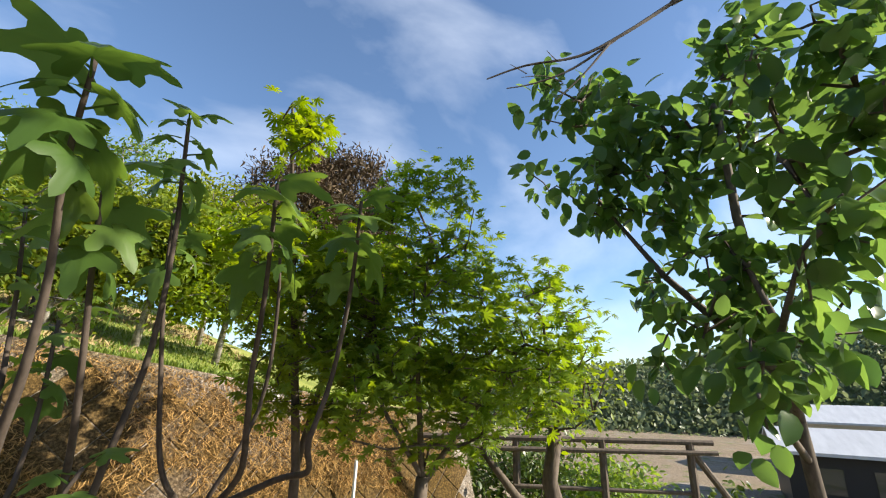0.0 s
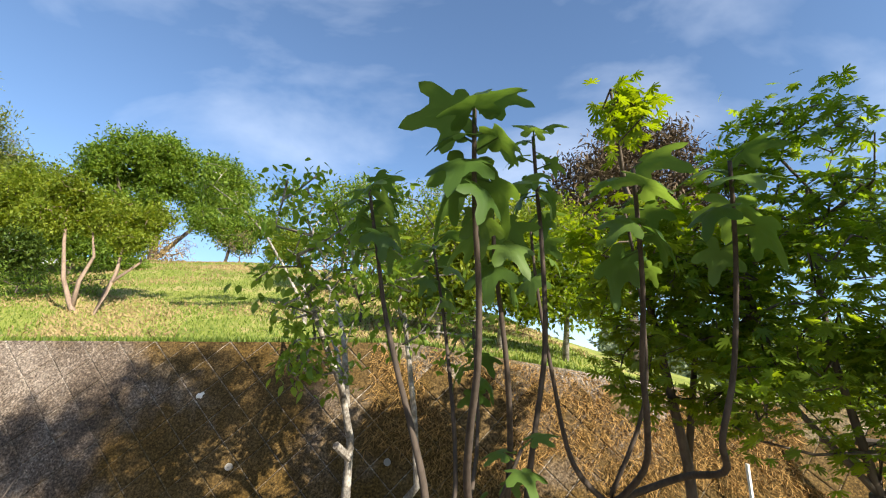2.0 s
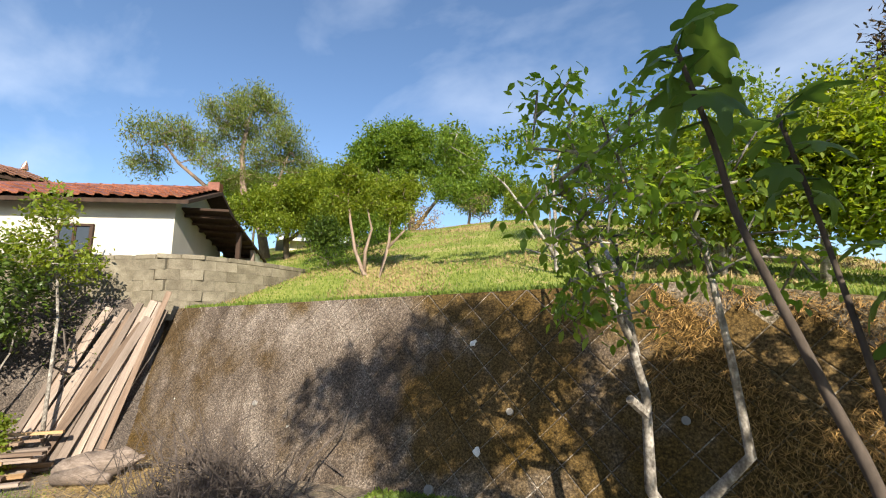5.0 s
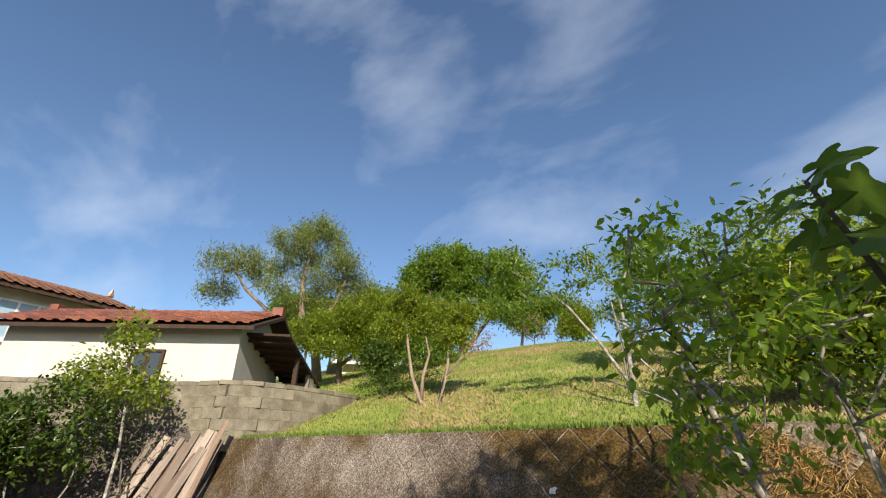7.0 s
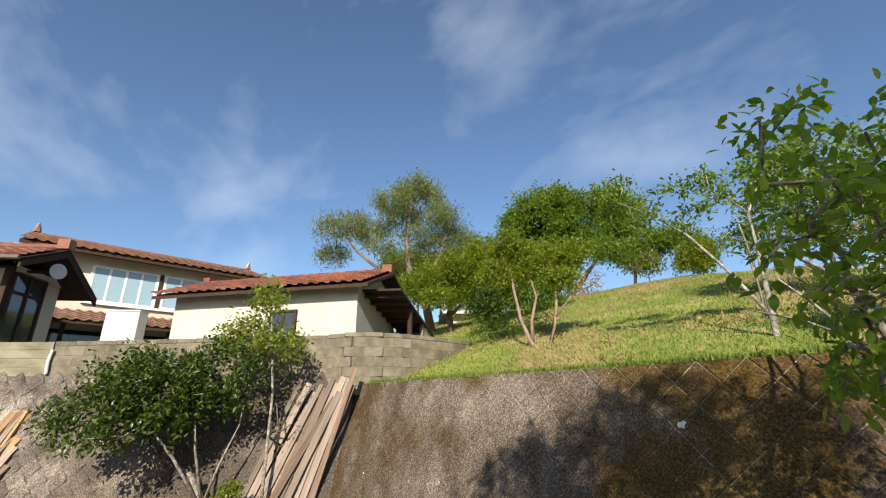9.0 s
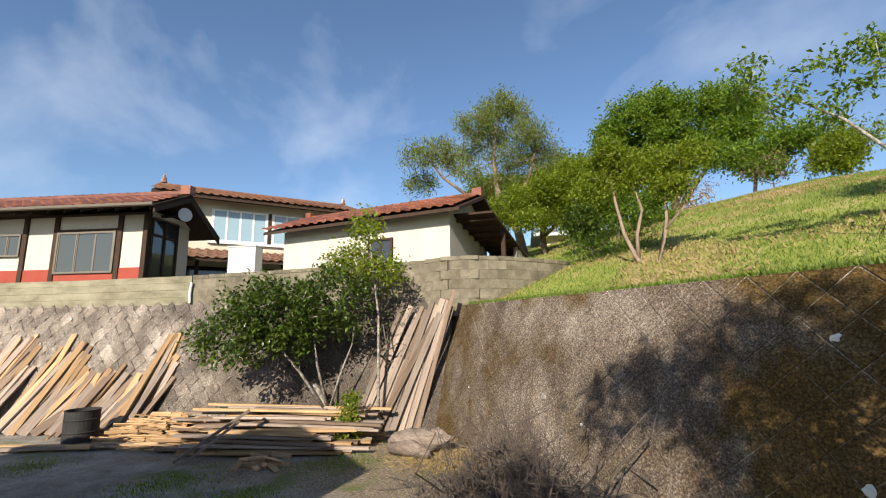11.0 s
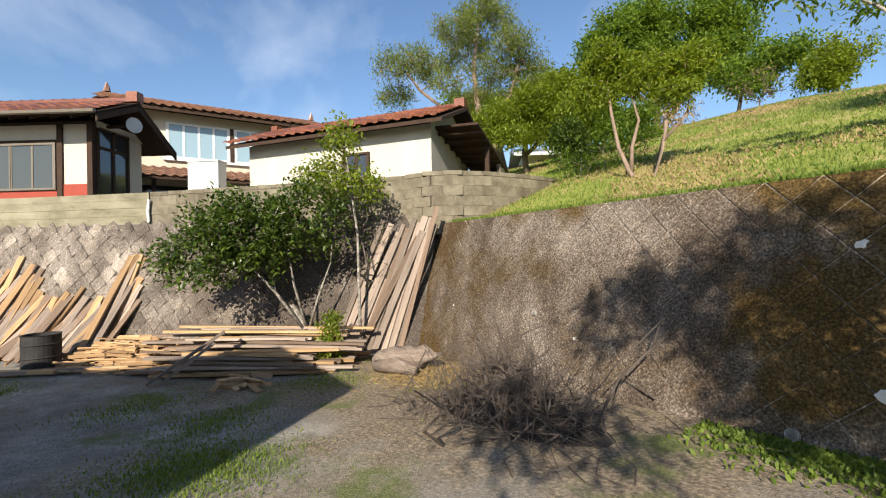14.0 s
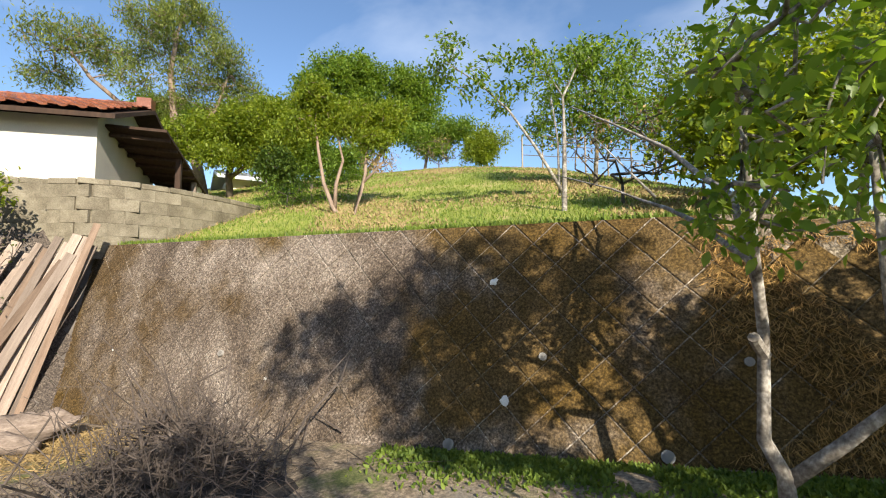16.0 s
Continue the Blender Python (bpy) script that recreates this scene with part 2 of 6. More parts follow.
# ---- materials ----
def mossy(name, low, mid, pale, rust, moss, proud=0.6, zones=False, per_object=0.0):
    """Old concrete: stains, rust and moss patches laid out in the world."""
    m, n, l, b = principled(name)
    g = n.new("ShaderNodeNewGeometry")

    def nz(scale, detail=6, off=(0, 0, 0), stretch=(1, 1, 1)):
        mp = n.new("ShaderNodeMapping")
        mp.inputs["Location"].default_value, mp.inputs["Scale"].default_value = off, stretch
        l.new(g.outputs["Position"], mp.inputs[0])
        t = n.new("ShaderNodeTexNoise")
        t.inputs["Scale"].default_value, t.inputs["Detail"].default_value, t.inputs["Roughness"].default_value = scale, detail, 0.65
        l.new(mp.outputs[0], t.inputs["Vector"])
        return t.outputs["Fac"]

    fine = nz(42, 5)
    wide = nz(1.6, 8, (3, 1, 2), (1, 1, 0.6))
    mx = n.new("ShaderNodeMix")
    mx.inputs[0].default_value = 0.5
    l.new(wide, mx.inputs[2])
    l.new(fine, mx.inputs[3])
    r = ramp(n, [(0.34, low), (0.48, mid), (0.62, pale)])
    l.new(mx.outputs[0], r.inputs[0])
    col = r.outputs[0]
    for tint, off, lo, hi, sc in ((rust, (9, 2, 5), 0.52, 0.66, 0.9), (moss, (1, 7, 4), 0.46, 0.60, 0.55)):
        mask = ramp(n, [(lo, (0, 0, 0)), (hi, (0.85, 0.85, 0.85))])
        patch = nz(sc, 7, off)
        if zones:
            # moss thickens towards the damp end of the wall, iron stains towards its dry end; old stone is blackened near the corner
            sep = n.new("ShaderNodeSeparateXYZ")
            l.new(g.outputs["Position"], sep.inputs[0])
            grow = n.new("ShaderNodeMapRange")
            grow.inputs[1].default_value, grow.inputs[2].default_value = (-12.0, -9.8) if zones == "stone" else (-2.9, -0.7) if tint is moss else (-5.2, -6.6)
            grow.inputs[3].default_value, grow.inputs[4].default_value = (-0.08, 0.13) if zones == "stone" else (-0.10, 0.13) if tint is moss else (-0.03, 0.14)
            l.new(sep.outputs["X"], grow.inputs[0])
            add = n.new("ShaderNodeMath")
            l.new(patch, add.inputs[0])
            l.new(grow.outputs[0], add.inputs[1])
            patch = add.outputs[0]
            if tint is moss and zones is True:
                edge = n.new("ShaderNodeMapRange")
                edge.inputs[1].default_value, edge.inputs[2].default_value = 1.85, 2.2
                edge.inputs[3].default_value, edge.inputs[4].default_value = 0.0, 0.12
                l.new(sep.outputs["Z"], edge.inputs[0])
                more = n.new("ShaderNodeMath")
                l.new(patch, more.inputs[0])
                l.new(edge.outputs[0], more.inputs[1])
                patch = more.outputs[0]
        l.new(patch, mask.inputs[0])
        mul = n.new("ShaderNodeMixRGB")
        mul.blend_type = "MIX"
        l.new(mask.outputs[0], mul.inputs[0])
        l.new(col, mul.inputs[1])
        sh = n.new("ShaderNodeMixRGB")
        sh.blend_type = "MULTIPLY"
        sh.inputs[0].default_value = 1
        v = ramp(n, [(0.3, (0.45, 0.45, 0.45)), (0.7, (1.5, 1.5, 1.5))])
        l.new(fine, v.inputs[0])
        sh.inputs[1].default_value = (*tint, 1)
        l.new(v.outputs[0], sh.inputs[2])
        l.new(sh.outputs[0], mul.inputs[2])
        col = mul.outputs[0]
    speck = n.new("ShaderNodeMixRGB")
    speck.blend_type = "MULTIPLY"
    speck.inputs[0].default_value = 1
    sv = ramp(n, [(0.36, (0.38, 0.38, 0.38)), (0.5, (0.85, 0.85, 0.85)), (0.64, (1.6, 1.57, 1.52))])
    l.new(nz(52, 8, (5, 5, 5)), sv.inputs[0])
    l.new(col, speck.inputs[1])
    l.new(sv.outputs[0], speck.inputs[2])
    col = speck.outputs[0]
    if per_object:
        oi = n.new("ShaderNodeObjectInfo")
        hs = n.new("ShaderNodeHueSaturation")
        mr = n.new("ShaderNodeMapRange")
        mr.inputs[3].default_value, mr.inputs[4].default_value = 1 - per_object, 1 + per_object
        l.new(oi.outputs["Random"], mr.inputs[0])
        l.new(mr.outputs[0], hs.inputs["Value"])
        l.new(col, hs.inputs["Color"])
        col = hs.outputs[0]
    l.new(col, b.inputs["Base Color"])
    b.inputs["Roughness"].default_value, b.inputs["Specular IOR Level"].default_value = 0.92, 0.15
    bp = n.new("ShaderNodeBump")
    bp.inputs["Strength"].default_value, bp.inputs["Distance"].default_value = proud, 0.02
    l.new(mx.outputs[0], bp.inputs["Height"])
    l.new(bp.outputs[0], b.inputs["Normal"])
    return m


def ground_mix(name):
    """Yard: gravel and earth with grass that grows in patches."""
    m, n, l, b = principled(name)
    g = n.new("ShaderNodeNewGeometry")

    def nz(scale, detail=6):
        t = n.new("ShaderNodeTexNoise")
        t.inputs["Scale"].default_value, t.inputs["Detail"].default_value = scale, detail
        t.inputs["Roughness"].default_value = 0.65
        l.new(g.outputs["Position"], t.inputs["Vector"])
        return t.outputs["Fac"]

    fine, pebble = nz(55, 4), n.new("ShaderNodeTexVoronoi")
    pebble.inputs["Scale"].default_value = 75
    l.new(g.outputs["Position"], pebble.inputs["Vector"])
    mxf = n.new("ShaderNodeMix")
    mxf.inputs[0].default_value = 0.5
    l.new(nz(2.0, 8), mxf.inputs[2])
    l.new(fine, mxf.inputs[3])
    gr = ramp(n, [(0.36, (0.15, 0.138, 0.118)), (0.5, (0.27, 0.247, 0.212)), (0.62, (0.42, 0.385, 0.33))])
    l.new(mxf.outputs[0], gr.inputs[0])
    pm = n.new("ShaderNodeMixRGB")
    pm.blend_type = "MULTIPLY"
    pm.inputs[0].default_value = 0.7
    pr = ramp(n, [(0.0, (0.5, 0.5, 0.5)), (1.0, (1.3, 1.28, 1.24))])
    l.new(pebble.outputs["Color"], pr.inputs[0])
    l.new(gr.outputs[0], pm.inputs[1])
    l.new(pr.outputs[0], pm.inputs[2])
    ea = ramp(n, [(0.42, (0, 0, 0)), (0.58, (0.85, 0.85, 0.85))])
    # bare earth and litter take over from the gravel towards the wall foot
    sep = n.new("ShaderNodeSeparateXYZ")
    l.new(g.outputs["Position"], sep.inputs[0])
    toe = n.new("ShaderNodeMapRange")
    toe.inputs[1].default_value, toe.inputs[2].default_value = 0.6, 3.4
    toe.inputs[3].default_value, toe.inputs[4].default_value = -0.09, 0.12
    l.new(sep.outputs["Y"], toe.inputs[0])
    es = n.new("ShaderNodeMath")
    l.new(nz(0.55, 6), es.inputs[0])
    l.new(toe.outputs[0], es.inputs[1])
    l.new(es.outputs[0], ea.inputs[0])
    em = n.new("ShaderNodeMixRGB")
    l.new(ea.outputs[0], em.inputs[0])
    l.new(pm.outputs[0], em.inputs[1])
    er = ramp(n, [(0.38, (0.11, 0.083, 0.055)), (0.5, (0.225, 0.17, 0.112)), (0.64, (0.42, 0.325, 0.22))])
    l.new(nz(28, 9), er.inputs[0])
    l.new(er.outputs[0], em.inputs[2])
    gm = ramp(n, [(0.545, (0, 0, 0)), (0.63, (0.85, 0.85, 0.85))])
    l.new(nz(0.85, 9), gm.inputs[0])
    fm = n.new("ShaderNodeMixRGB")
    l.new(gm.outputs[0], fm.inputs[0])
    l.new(em.outputs[0], fm.inputs[1])
    gg = ramp(n, [(0.35, (0.07, 0.095, 0.03)), (0.65, (0.19, 0.21, 0.07))])
    l.new(fine, gg.inputs[0])
    l.new(gg.outputs[0], fm.inputs[2])
    l.new(fm.outputs[0], b.inputs["Base Color"])
    b.inputs["Roughness"].default_value, b.inputs["Specular IOR Level"].default_value = 0.95, 0.1
    bp = n.new("ShaderNodeBump")
    bp.inputs["Strength"].default_value, bp.inputs["Distance"].default_value = 0.45, 0.012
    ad = n.new("ShaderNodeMath")
    l.new(pebble.outputs["Distance"], ad.inputs[0])
    l.new(fine, ad.inputs[1])
    l.new(ad.outputs[0], bp.inputs["Height"])
    l.new(bp.outputs[0], b.inputs["Normal"])
    return m


def glassy(name, tint, rough=0.06):
    m, n, l, b = principled(name)
    b.inputs["Base Color"].default_value = (*tint, 1)
    b.inputs["Roughness"].default_value, b.inputs["Specular IOR Level"].default_value = rough, 0.8
    return m


def plain(name, colour, rough=0.5, metal=0.0):
    return surface(name, [(0.3, tuple(c * 0.85 for c in colour)), (0.7, tuple(min(1, c * 1.1) for c in colour))], scale=5, fine=60, rough=rough, bump=0.05, metal=metal)


GRASS = surface("grass_ground", [(0.30, (0.13, 0.095, 0.04)), (0.42, (0.165, 0.195, 0.035)), (0.52, (0.23, 0.26, 0.045)), (0.60, (0.36, 0.28, 0.12)), (0.72, (0.44, 0.34, 0.18))], scale=0.7, fine=16, bump=0.9, dist=0.06)
YARD = ground_mix("gravel_yard")
OLD_A = mossy("mossy_concrete", (0.03, 0.022, 0.016), (0.115, 0.088, 0.067), (0.28, 0.235, 0.195), (0.075, 0.047, 0.018), (0.085, 0.05, 0.008), 0.8, zones=True)
JOINT_A = mossy("pale_joint", (0.06, 0.05, 0.035), (0.17, 0.14, 0.11), (0.5, 0.45, 0.39), (0.09, 0.06, 0.035), (0.12, 0.09, 0.04))
STUCCO = surface("white_stucco", [(0.3, (0.43, 0.395, 0.335)), (0.6, (0.55, 0.515, 0.44))], scale=1.3, fine=80, bump=0.12, stretch=(1, 1, 0.4))
CREAM = surface("cream_stucco", [(0.3, (0.48, 0.43, 0.34)), (0.65, (0.62, 0.57, 0.46))], scale=1.3, fine=70, bump=0.12)
RED_PAINT = surface("red_painted_panel", [(0.3, (0.24, 0.045, 0.03)), (0.7, (0.36, 0.075, 0.05))], scale=3)
DARK_WOOD = surface("dark_stained_wood", [(0.3, (0.022, 0.013, 0.009)), (0.7, (0.07, 0.04, 0.025))], scale=3, stretch=(6, 6, 1))
ROOF_RED = surface("glazed_red_roof_tile", [(0.3, (0.12, 0.042, 0.024)), (0.55, (0.23, 0.08, 0.042)), (0.75, (0.38, 0.2, 0.125))], scale=2.5, fine=30, rough=0.34, bump=0.15, spec=0.5, per_object=0.35)
ROOF_BROWN = surface("brown_roof_tile", [(0.3, (0.14, 0.065, 0.04)), (0.6, (0.27, 0.14, 0.09)), (0.78, (0.38, 0.25, 0.18))], scale=2.5, fine=30, rough=0.4, bump=0.15, spec=0.5, per_object=0.2)
BLOCK = surface("weathered_concrete_block", [(0.30, (0.065, 0.053, 0.034)), (0.48, (0.15, 0.128, 0.09)), (0.66, (0.255, 0.225, 0.165))], scale=3.0, fine=60, bump=0.4, per_object=0.08)
BAND = surface("stained_concrete_band", [(0.30, (0.08, 0.072, 0.042)), (0.46, (0.20, 0.18, 0.12)), (0.64, (0.31, 0.285, 0.20))], scale=1.6, fine=50, bump=0.35, stretch=(1, 1, 2.5))
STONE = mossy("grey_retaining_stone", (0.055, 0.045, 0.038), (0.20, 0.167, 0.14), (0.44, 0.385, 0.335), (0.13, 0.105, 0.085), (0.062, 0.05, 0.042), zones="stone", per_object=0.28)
MORTAR = surface("dark_stone_joint", [(0.3, (0.06, 0.05, 0.042)), (0.7, (0.17, 0.145, 0.125))], scale=3, fine=30)
BARK = surface("brown_bark", [(0.3, (0.045, 0.034, 0.026)), (0.6, (0.14, 0.11, 0.085))], scale=12, stretch=(1, 1, 0.3))
BARK_TAN = surface("tan_bark", [(0.3, (0.13, 0.09, 0.065)), (0.6, (0.30, 0.22, 0.165))], scale=12, fine=60, stretch=(1, 1, 0.4), bump=0.5)
BARK_PALE = surface("pale_mottled_bark", [(0.36, (0.07, 0.058, 0.045)), (0.5, (0.22, 0.195, 0.165)), (0.64, (0.47, 0.44, 0.39))], scale=14, fine=50, stretch=(1, 1, 0.8), bump=0.5)
FIG_STEM = surface("brown_fig_stem", [(0.3, (0.03, 0.023, 0.018)), (0.7, (0.105, 0.08, 0.062))], scale=14, fine=60, stretch=(1, 1, 0.4), bump=0.4)
BARK_FIG = surface("grey_fig_bark", [(0.3, (0.13, 0.105, 0.085)), (0.7, (0.30, 0.26, 0.22))], scale=10, fine=60)
WOOD_PALE = surface("fresh_sawn_wood", [(0.3, (0.22, 0.125, 0.055)), (0.5, (0.36, 0.225, 0.115)), (0.7, (0.45, 0.315, 0.185))], scale=2.2, fine=30, stretch=(9, 9, 0.7), per_object=0.4)
WOOD_GREY = surface("weathered_plank", [(0.3, (0.15, 0.115, 0.09)), (0.5, (0.27, 0.21, 0.17)), (0.7, (0.38, 0.31, 0.255))], scale=2.2, fine=30, stretch=(9, 9, 0.7), per_object=0.4)
WOOD_BROWN = surface("brown_old_plank", [(0.3, (0.10, 0.065, 0.045)), (0.7, (0.26, 0.185, 0.135))], scale=2.2, fine=30, stretch=(9, 9, 0.7), per_object=0.3)
TWIG = surface("dead_twig", [(0.3, (0.04, 0.03, 0.024)), (0.7, (0.15, 0.125, 0.105))], scale=6, fine=40)
HAY = surface("bleached_hay", [(0.3, (0.2, 0.145, 0.06)), (0.7, (0.37, 0.28, 0.14))], scale=6, fine=40)
GOLD = surface("golden_dry_stems", [(0.3, (0.22, 0.12, 0.035)), (0.7, (0.44, 0.27, 0.09))], scale=6, fine=40)
STRAW = surface("dry_straw", [(0.3, (0.19, 0.125, 0.05)), (0.7, (0.36, 0.26, 0.115))], scale=6, fine=40)
GLASS_SKY = glassy("window_pane", (0.06, 0.065, 0.062), 0.15)
GLASS_DARK = glassy("dark_window_pane", (0.035, 0.038, 0.04))
CURTAIN_GLASS = glassy("pane_with_blue_curtain", (0.27, 0.38, 0.45), 0.2)
ALU = plain("aluminium_frame", (0.17, 0.145, 0.115), 0.5, 0.3)
ALU_WHITE = plain("white_frame", (0.78, 0.78, 0.76), 0.4)
IRON = surface("sooty_iron", [(0.3, (0.012, 0.012, 0.013)), (0.7, (0.05, 0.045, 0.042))], scale=4, fine=40, rough=0.75, metal=0.1)
WHITE_METAL = plain("white_painted_metal", (0.5, 0.5, 0.48), 0.4)
CAR_PAINT = plain("white_car_paint", (0.72, 0.74, 0.76), 0.2)
CAR_DARK = plain("black_plastic", (0.02, 0.02, 0.022), 0.5)
PLATE_YELLOW = plain("yellow_plate", (0.75, 0.52, 0.01), 0.4)
LAMP_GLASS = glassy("headlight_glass", (0.30, 0.31, 0.28))
LEAF_TREE = leafy("tree_leaf", (0.075, 0.14, 0.02), (0.205, 0.29, 0.048), through=0.5)
LEAF_BRIGHT = leafy("bright_leaf", (0.10, 0.155, 0.016), (0.26, 0.31, 0.045), through=0.5)
LEAF_PINE = leafy("pine_needles", (0.10, 0.14, 0.035), (0.24, 0.275, 0.07), through=0.45)
LEAF_DARK = leafy("camellia_leaf", (0.03, 0.06, 0.011), (0.10, 0.145, 0.022), shine=0.35, through=0.3)
LEAF_MAPLE = leafy("maple_leaf", (0.095, 0.17, 0.019), (0.20, 0.285, 0.032), through=0.57)
LEAF_LIME = leafy("lime_maple_leaf", (0.13, 0.205, 0.018), (0.23, 0.305, 0.032), through=0.52)
LEAF_FIG = leafy("fig_leaf", (0.062, 0.122, 0.022), (0.122, 0.2, 0.04), shine=0.45, through=0.45)
LEAF_PERS = leafy("persimmon_leaf", (0.052, 0.112, 0.03), (0.12, 0.2, 0.046), shine=0.28, through=0.54)
LEAF_CHERRY = leafy("cherry_leaf", (0.10, 0.185, 0.024), (0.225, 0.315, 0.05), shine=0.4, through=0.58)
GRASS_BLADE = leafy("grass_blade", (0.075, 0.125, 0.018), (0.2, 0.265, 0.045), shine=0.6, through=0.4)
FOREST = leafy("forest_leaf", (0.085, 0.12, 0.055), (0.17, 0.20, 0.10), through=0.3)

OVATE = outline_leaf([(0.0, 0.0), (0.23, 0.3), (0.22, 0.62), (0.0, 1.0)])
NARROW = outline_leaf([(0.0, 0.0), (0.13, 0.4), (0.0, 1.0)])
ROUND = outline_leaf([(0.0, 0.0), (0.22, 0.12), (0.34, 0.38), (0.28, 0.68), (0.12, 0.9), (0.0, 1.0)], droop=0.22, fold=0.22)
MAPLE = lobed_leaf([(-100, 0.5, 11), (-62, 0.78, 11), (-30, 0.95, 11), (0, 1.0, 11), (30, 0.95, 11), (62, 0.78, 11), (100, 0.5, 11)], inner=0.4, droop=0.2)
FIG = lobed_leaf([(-125, 0.56, 26), (-60, 0.84, 17), (0, 1.0, 15), (60, 0.84, 17), (125, 0.56, 26)], inner=0.6, droop=0.5, wave=0.05)
STALK = outline_leaf([(0.0, 0.0), (0.035, 0.5), (0.0, 1.0)], droop=0.4)
LEAFLET = np.array([(0, 0, 0), (0.24, 0.42, 0.07), (0, 1, -0.1), (-0.24, 0.42, 0.07)], float), [(0, 1, 2), (0, 2, 3)]
NEEDLE = np.array([(0, 0, 0), (0.13, 0.5, 0.04), (0, 1, 0), (-0.13, 0.5, 0.04)], float), [(0, 1, 2), (0, 2, 3)]
CLUMP = outline_leaf([(0.0, 0.0), (0.3, 0.45), (0.0, 1.0)], fold=0.3)

# ---- large structure ----
BATTER = 0.31
A_LEFT, A_RIGHT = -7.78, 6.4
A_NORM = Vector((0, -1, BATTER)).normalized()
A_UP = Vector((0, BATTER, 1)).normalized()


def wall_top(x):
    return 2.22 if x < 1.2 else max(1.5, 2.22 - 0.16 * (x - 1.2))


def yard_z(x, y):
    """Height of the yard: it climbs gently towards the fig trees and falls away into the valley beyond."""
    z = 0.11 + 0.062 * (min(max(x, -7.5), 4.5) + 1.35)
    if x > 5.5:
        z -= 3.0 * (min((x - 5.5) / 13, 1)) ** 0.9
    return z + 0.03 * noise.noise(Vector((x * 0.5, y * 0.5, 0)))


def hill_z(x, y):
    crest = np.interp(x, [-40, -18, -6, -2, 1, 4, 9, 16, 40], [6.9, 7.0, 6.7, 6.2, 5.3, 4.3, 1.6, -2.5, -6.5])
    low = wall_top(x) - 0.02 if x < 6.2 else max(yard_z(x, 5.7) - 0.6, 1.45 - 2.4 * (x - 6.2))
    t = min(max((y - 6.1) / 13.5, 0), 1)
    t = t * (1.25 - 0.25 * t)
    z = low + (crest - low) * min(t, 1)
    return z + (0.10 * noise.noise(Vector((x * 0.4, y * 0.4, 3))) if y > 6.3 else 0)


def sheet(name, xs, ys, fz, material, label, category):
    verts = [(x, y, fz(x, y)) for y in ys for x in xs]
    nx = len(xs)
    faces = [(j * nx + i, j * nx + i + 1, (j + 1) * nx + i + 1, (j + 1) * nx + i) for j in range(len(ys) - 1) for i in range(nx - 1)]
    me = raw_mesh(name, verts, faces)
    me.materials.append(material)
    me.polygons.foreach_set("use_smooth", [True] * len(me.polygons))
    return tagged(new(name, me), label, category, kind="structure")


ground = sheet("ground", [-3000, -600, -120, -40, -25] + list(np.arange(-18, 20.1, 0.5)) + [25, 30, 60, 150, 600, 3000],
               [-3000, -600, -120, -40, -20] + list(np.arange(-12, 8.1, 0.5)) + [12, 30, 100, 600, 3000], yard_z, YARD, "grey gravel yard with patches of short grass", "ground")
hill = sheet("hill", list(np.arange(-46, 30.1, 0.6)), [5.70, 5.9, 6.1] + list(np.arange(6.4, 24, 0.5)) + [26, 30, 36, 44, 60], hill_z, GRASS, "sunlit grassy hillside with dry straw patches", "hill")

bm = bmesh.new()
rows = []
for x in [A_LEFT, -4, -1, 1.2, 3, 5.0, A_RIGHT]:
    zt = wall_top(x)
    rows.append([bm.verts.new(v) for v in ((x, 4.96 - BATTER * 4.0, -4.0), (x, 4.96 + BATTER * zt, zt), (x, 4.96 + BATTER * zt + 0.3, zt), (x, 6.4, -4.0))])
for a, b in zip(rows, rows[1:]):
    for i in range(3):
        bm.faces.new((a[i], b[i], b[i + 1], a[i + 1]))
bm.faces.new(rows[0]), bm.faces.new(rows[-1][::-1])
wall_a = tagged(part("wall_concrete", bm, JOINT_A), "mossy sloping retaining wall of diagonal concrete blocks", "retaining wall", kind="structure")

CB = Vector((-7.6, 5.62, 0))
UB, NB = Vector((-0.6, -0.8, 0)), Vector((-0.8, 0.6, 0))
MB = Matrix(((UB.x, NB.x, 0, CB.x), (UB.y, NB.y, 0, CB.y), (0, 0, 1, 0), (0, 0, 0, 1)))
B_NORM = (MB.to_3x3() @ Vector((0, -1, BATTER))).normalized()
B_UP = (MB.to_3x3() @ Vector((0, BATTER, 1))).normalized()
STONE_TOP = 2.38


def band_top(u):
    return float(np.interp(u, [-1, 0, 2, 5.4, 9, 30], [3.25, 3.25, 3.14, 3.07, 3.03, 3.1]))


bm = bmesh.new()
rows = []
for u in [-0.5, 10, 20, 30]:
    rows.append([bm.verts.new(MB @ Vector(v)) for v in ((u, -BATTER * (STONE_TOP + 0.8), -0.8), (u, 0, STONE_TOP), (u, 0.5, STONE_TOP), (u, 0.9, -0.8))])
for a, b in zip(rows, rows[1:]):
    for i in range(3):
        bm.faces.new((a[i], b[i], b[i + 1], a[i + 1]))
wall_b = tagged(part("wall_stone", bm, MORTAR), "sloping retaining wall of grey diagonal stones", "retaining wall", kind="structure")

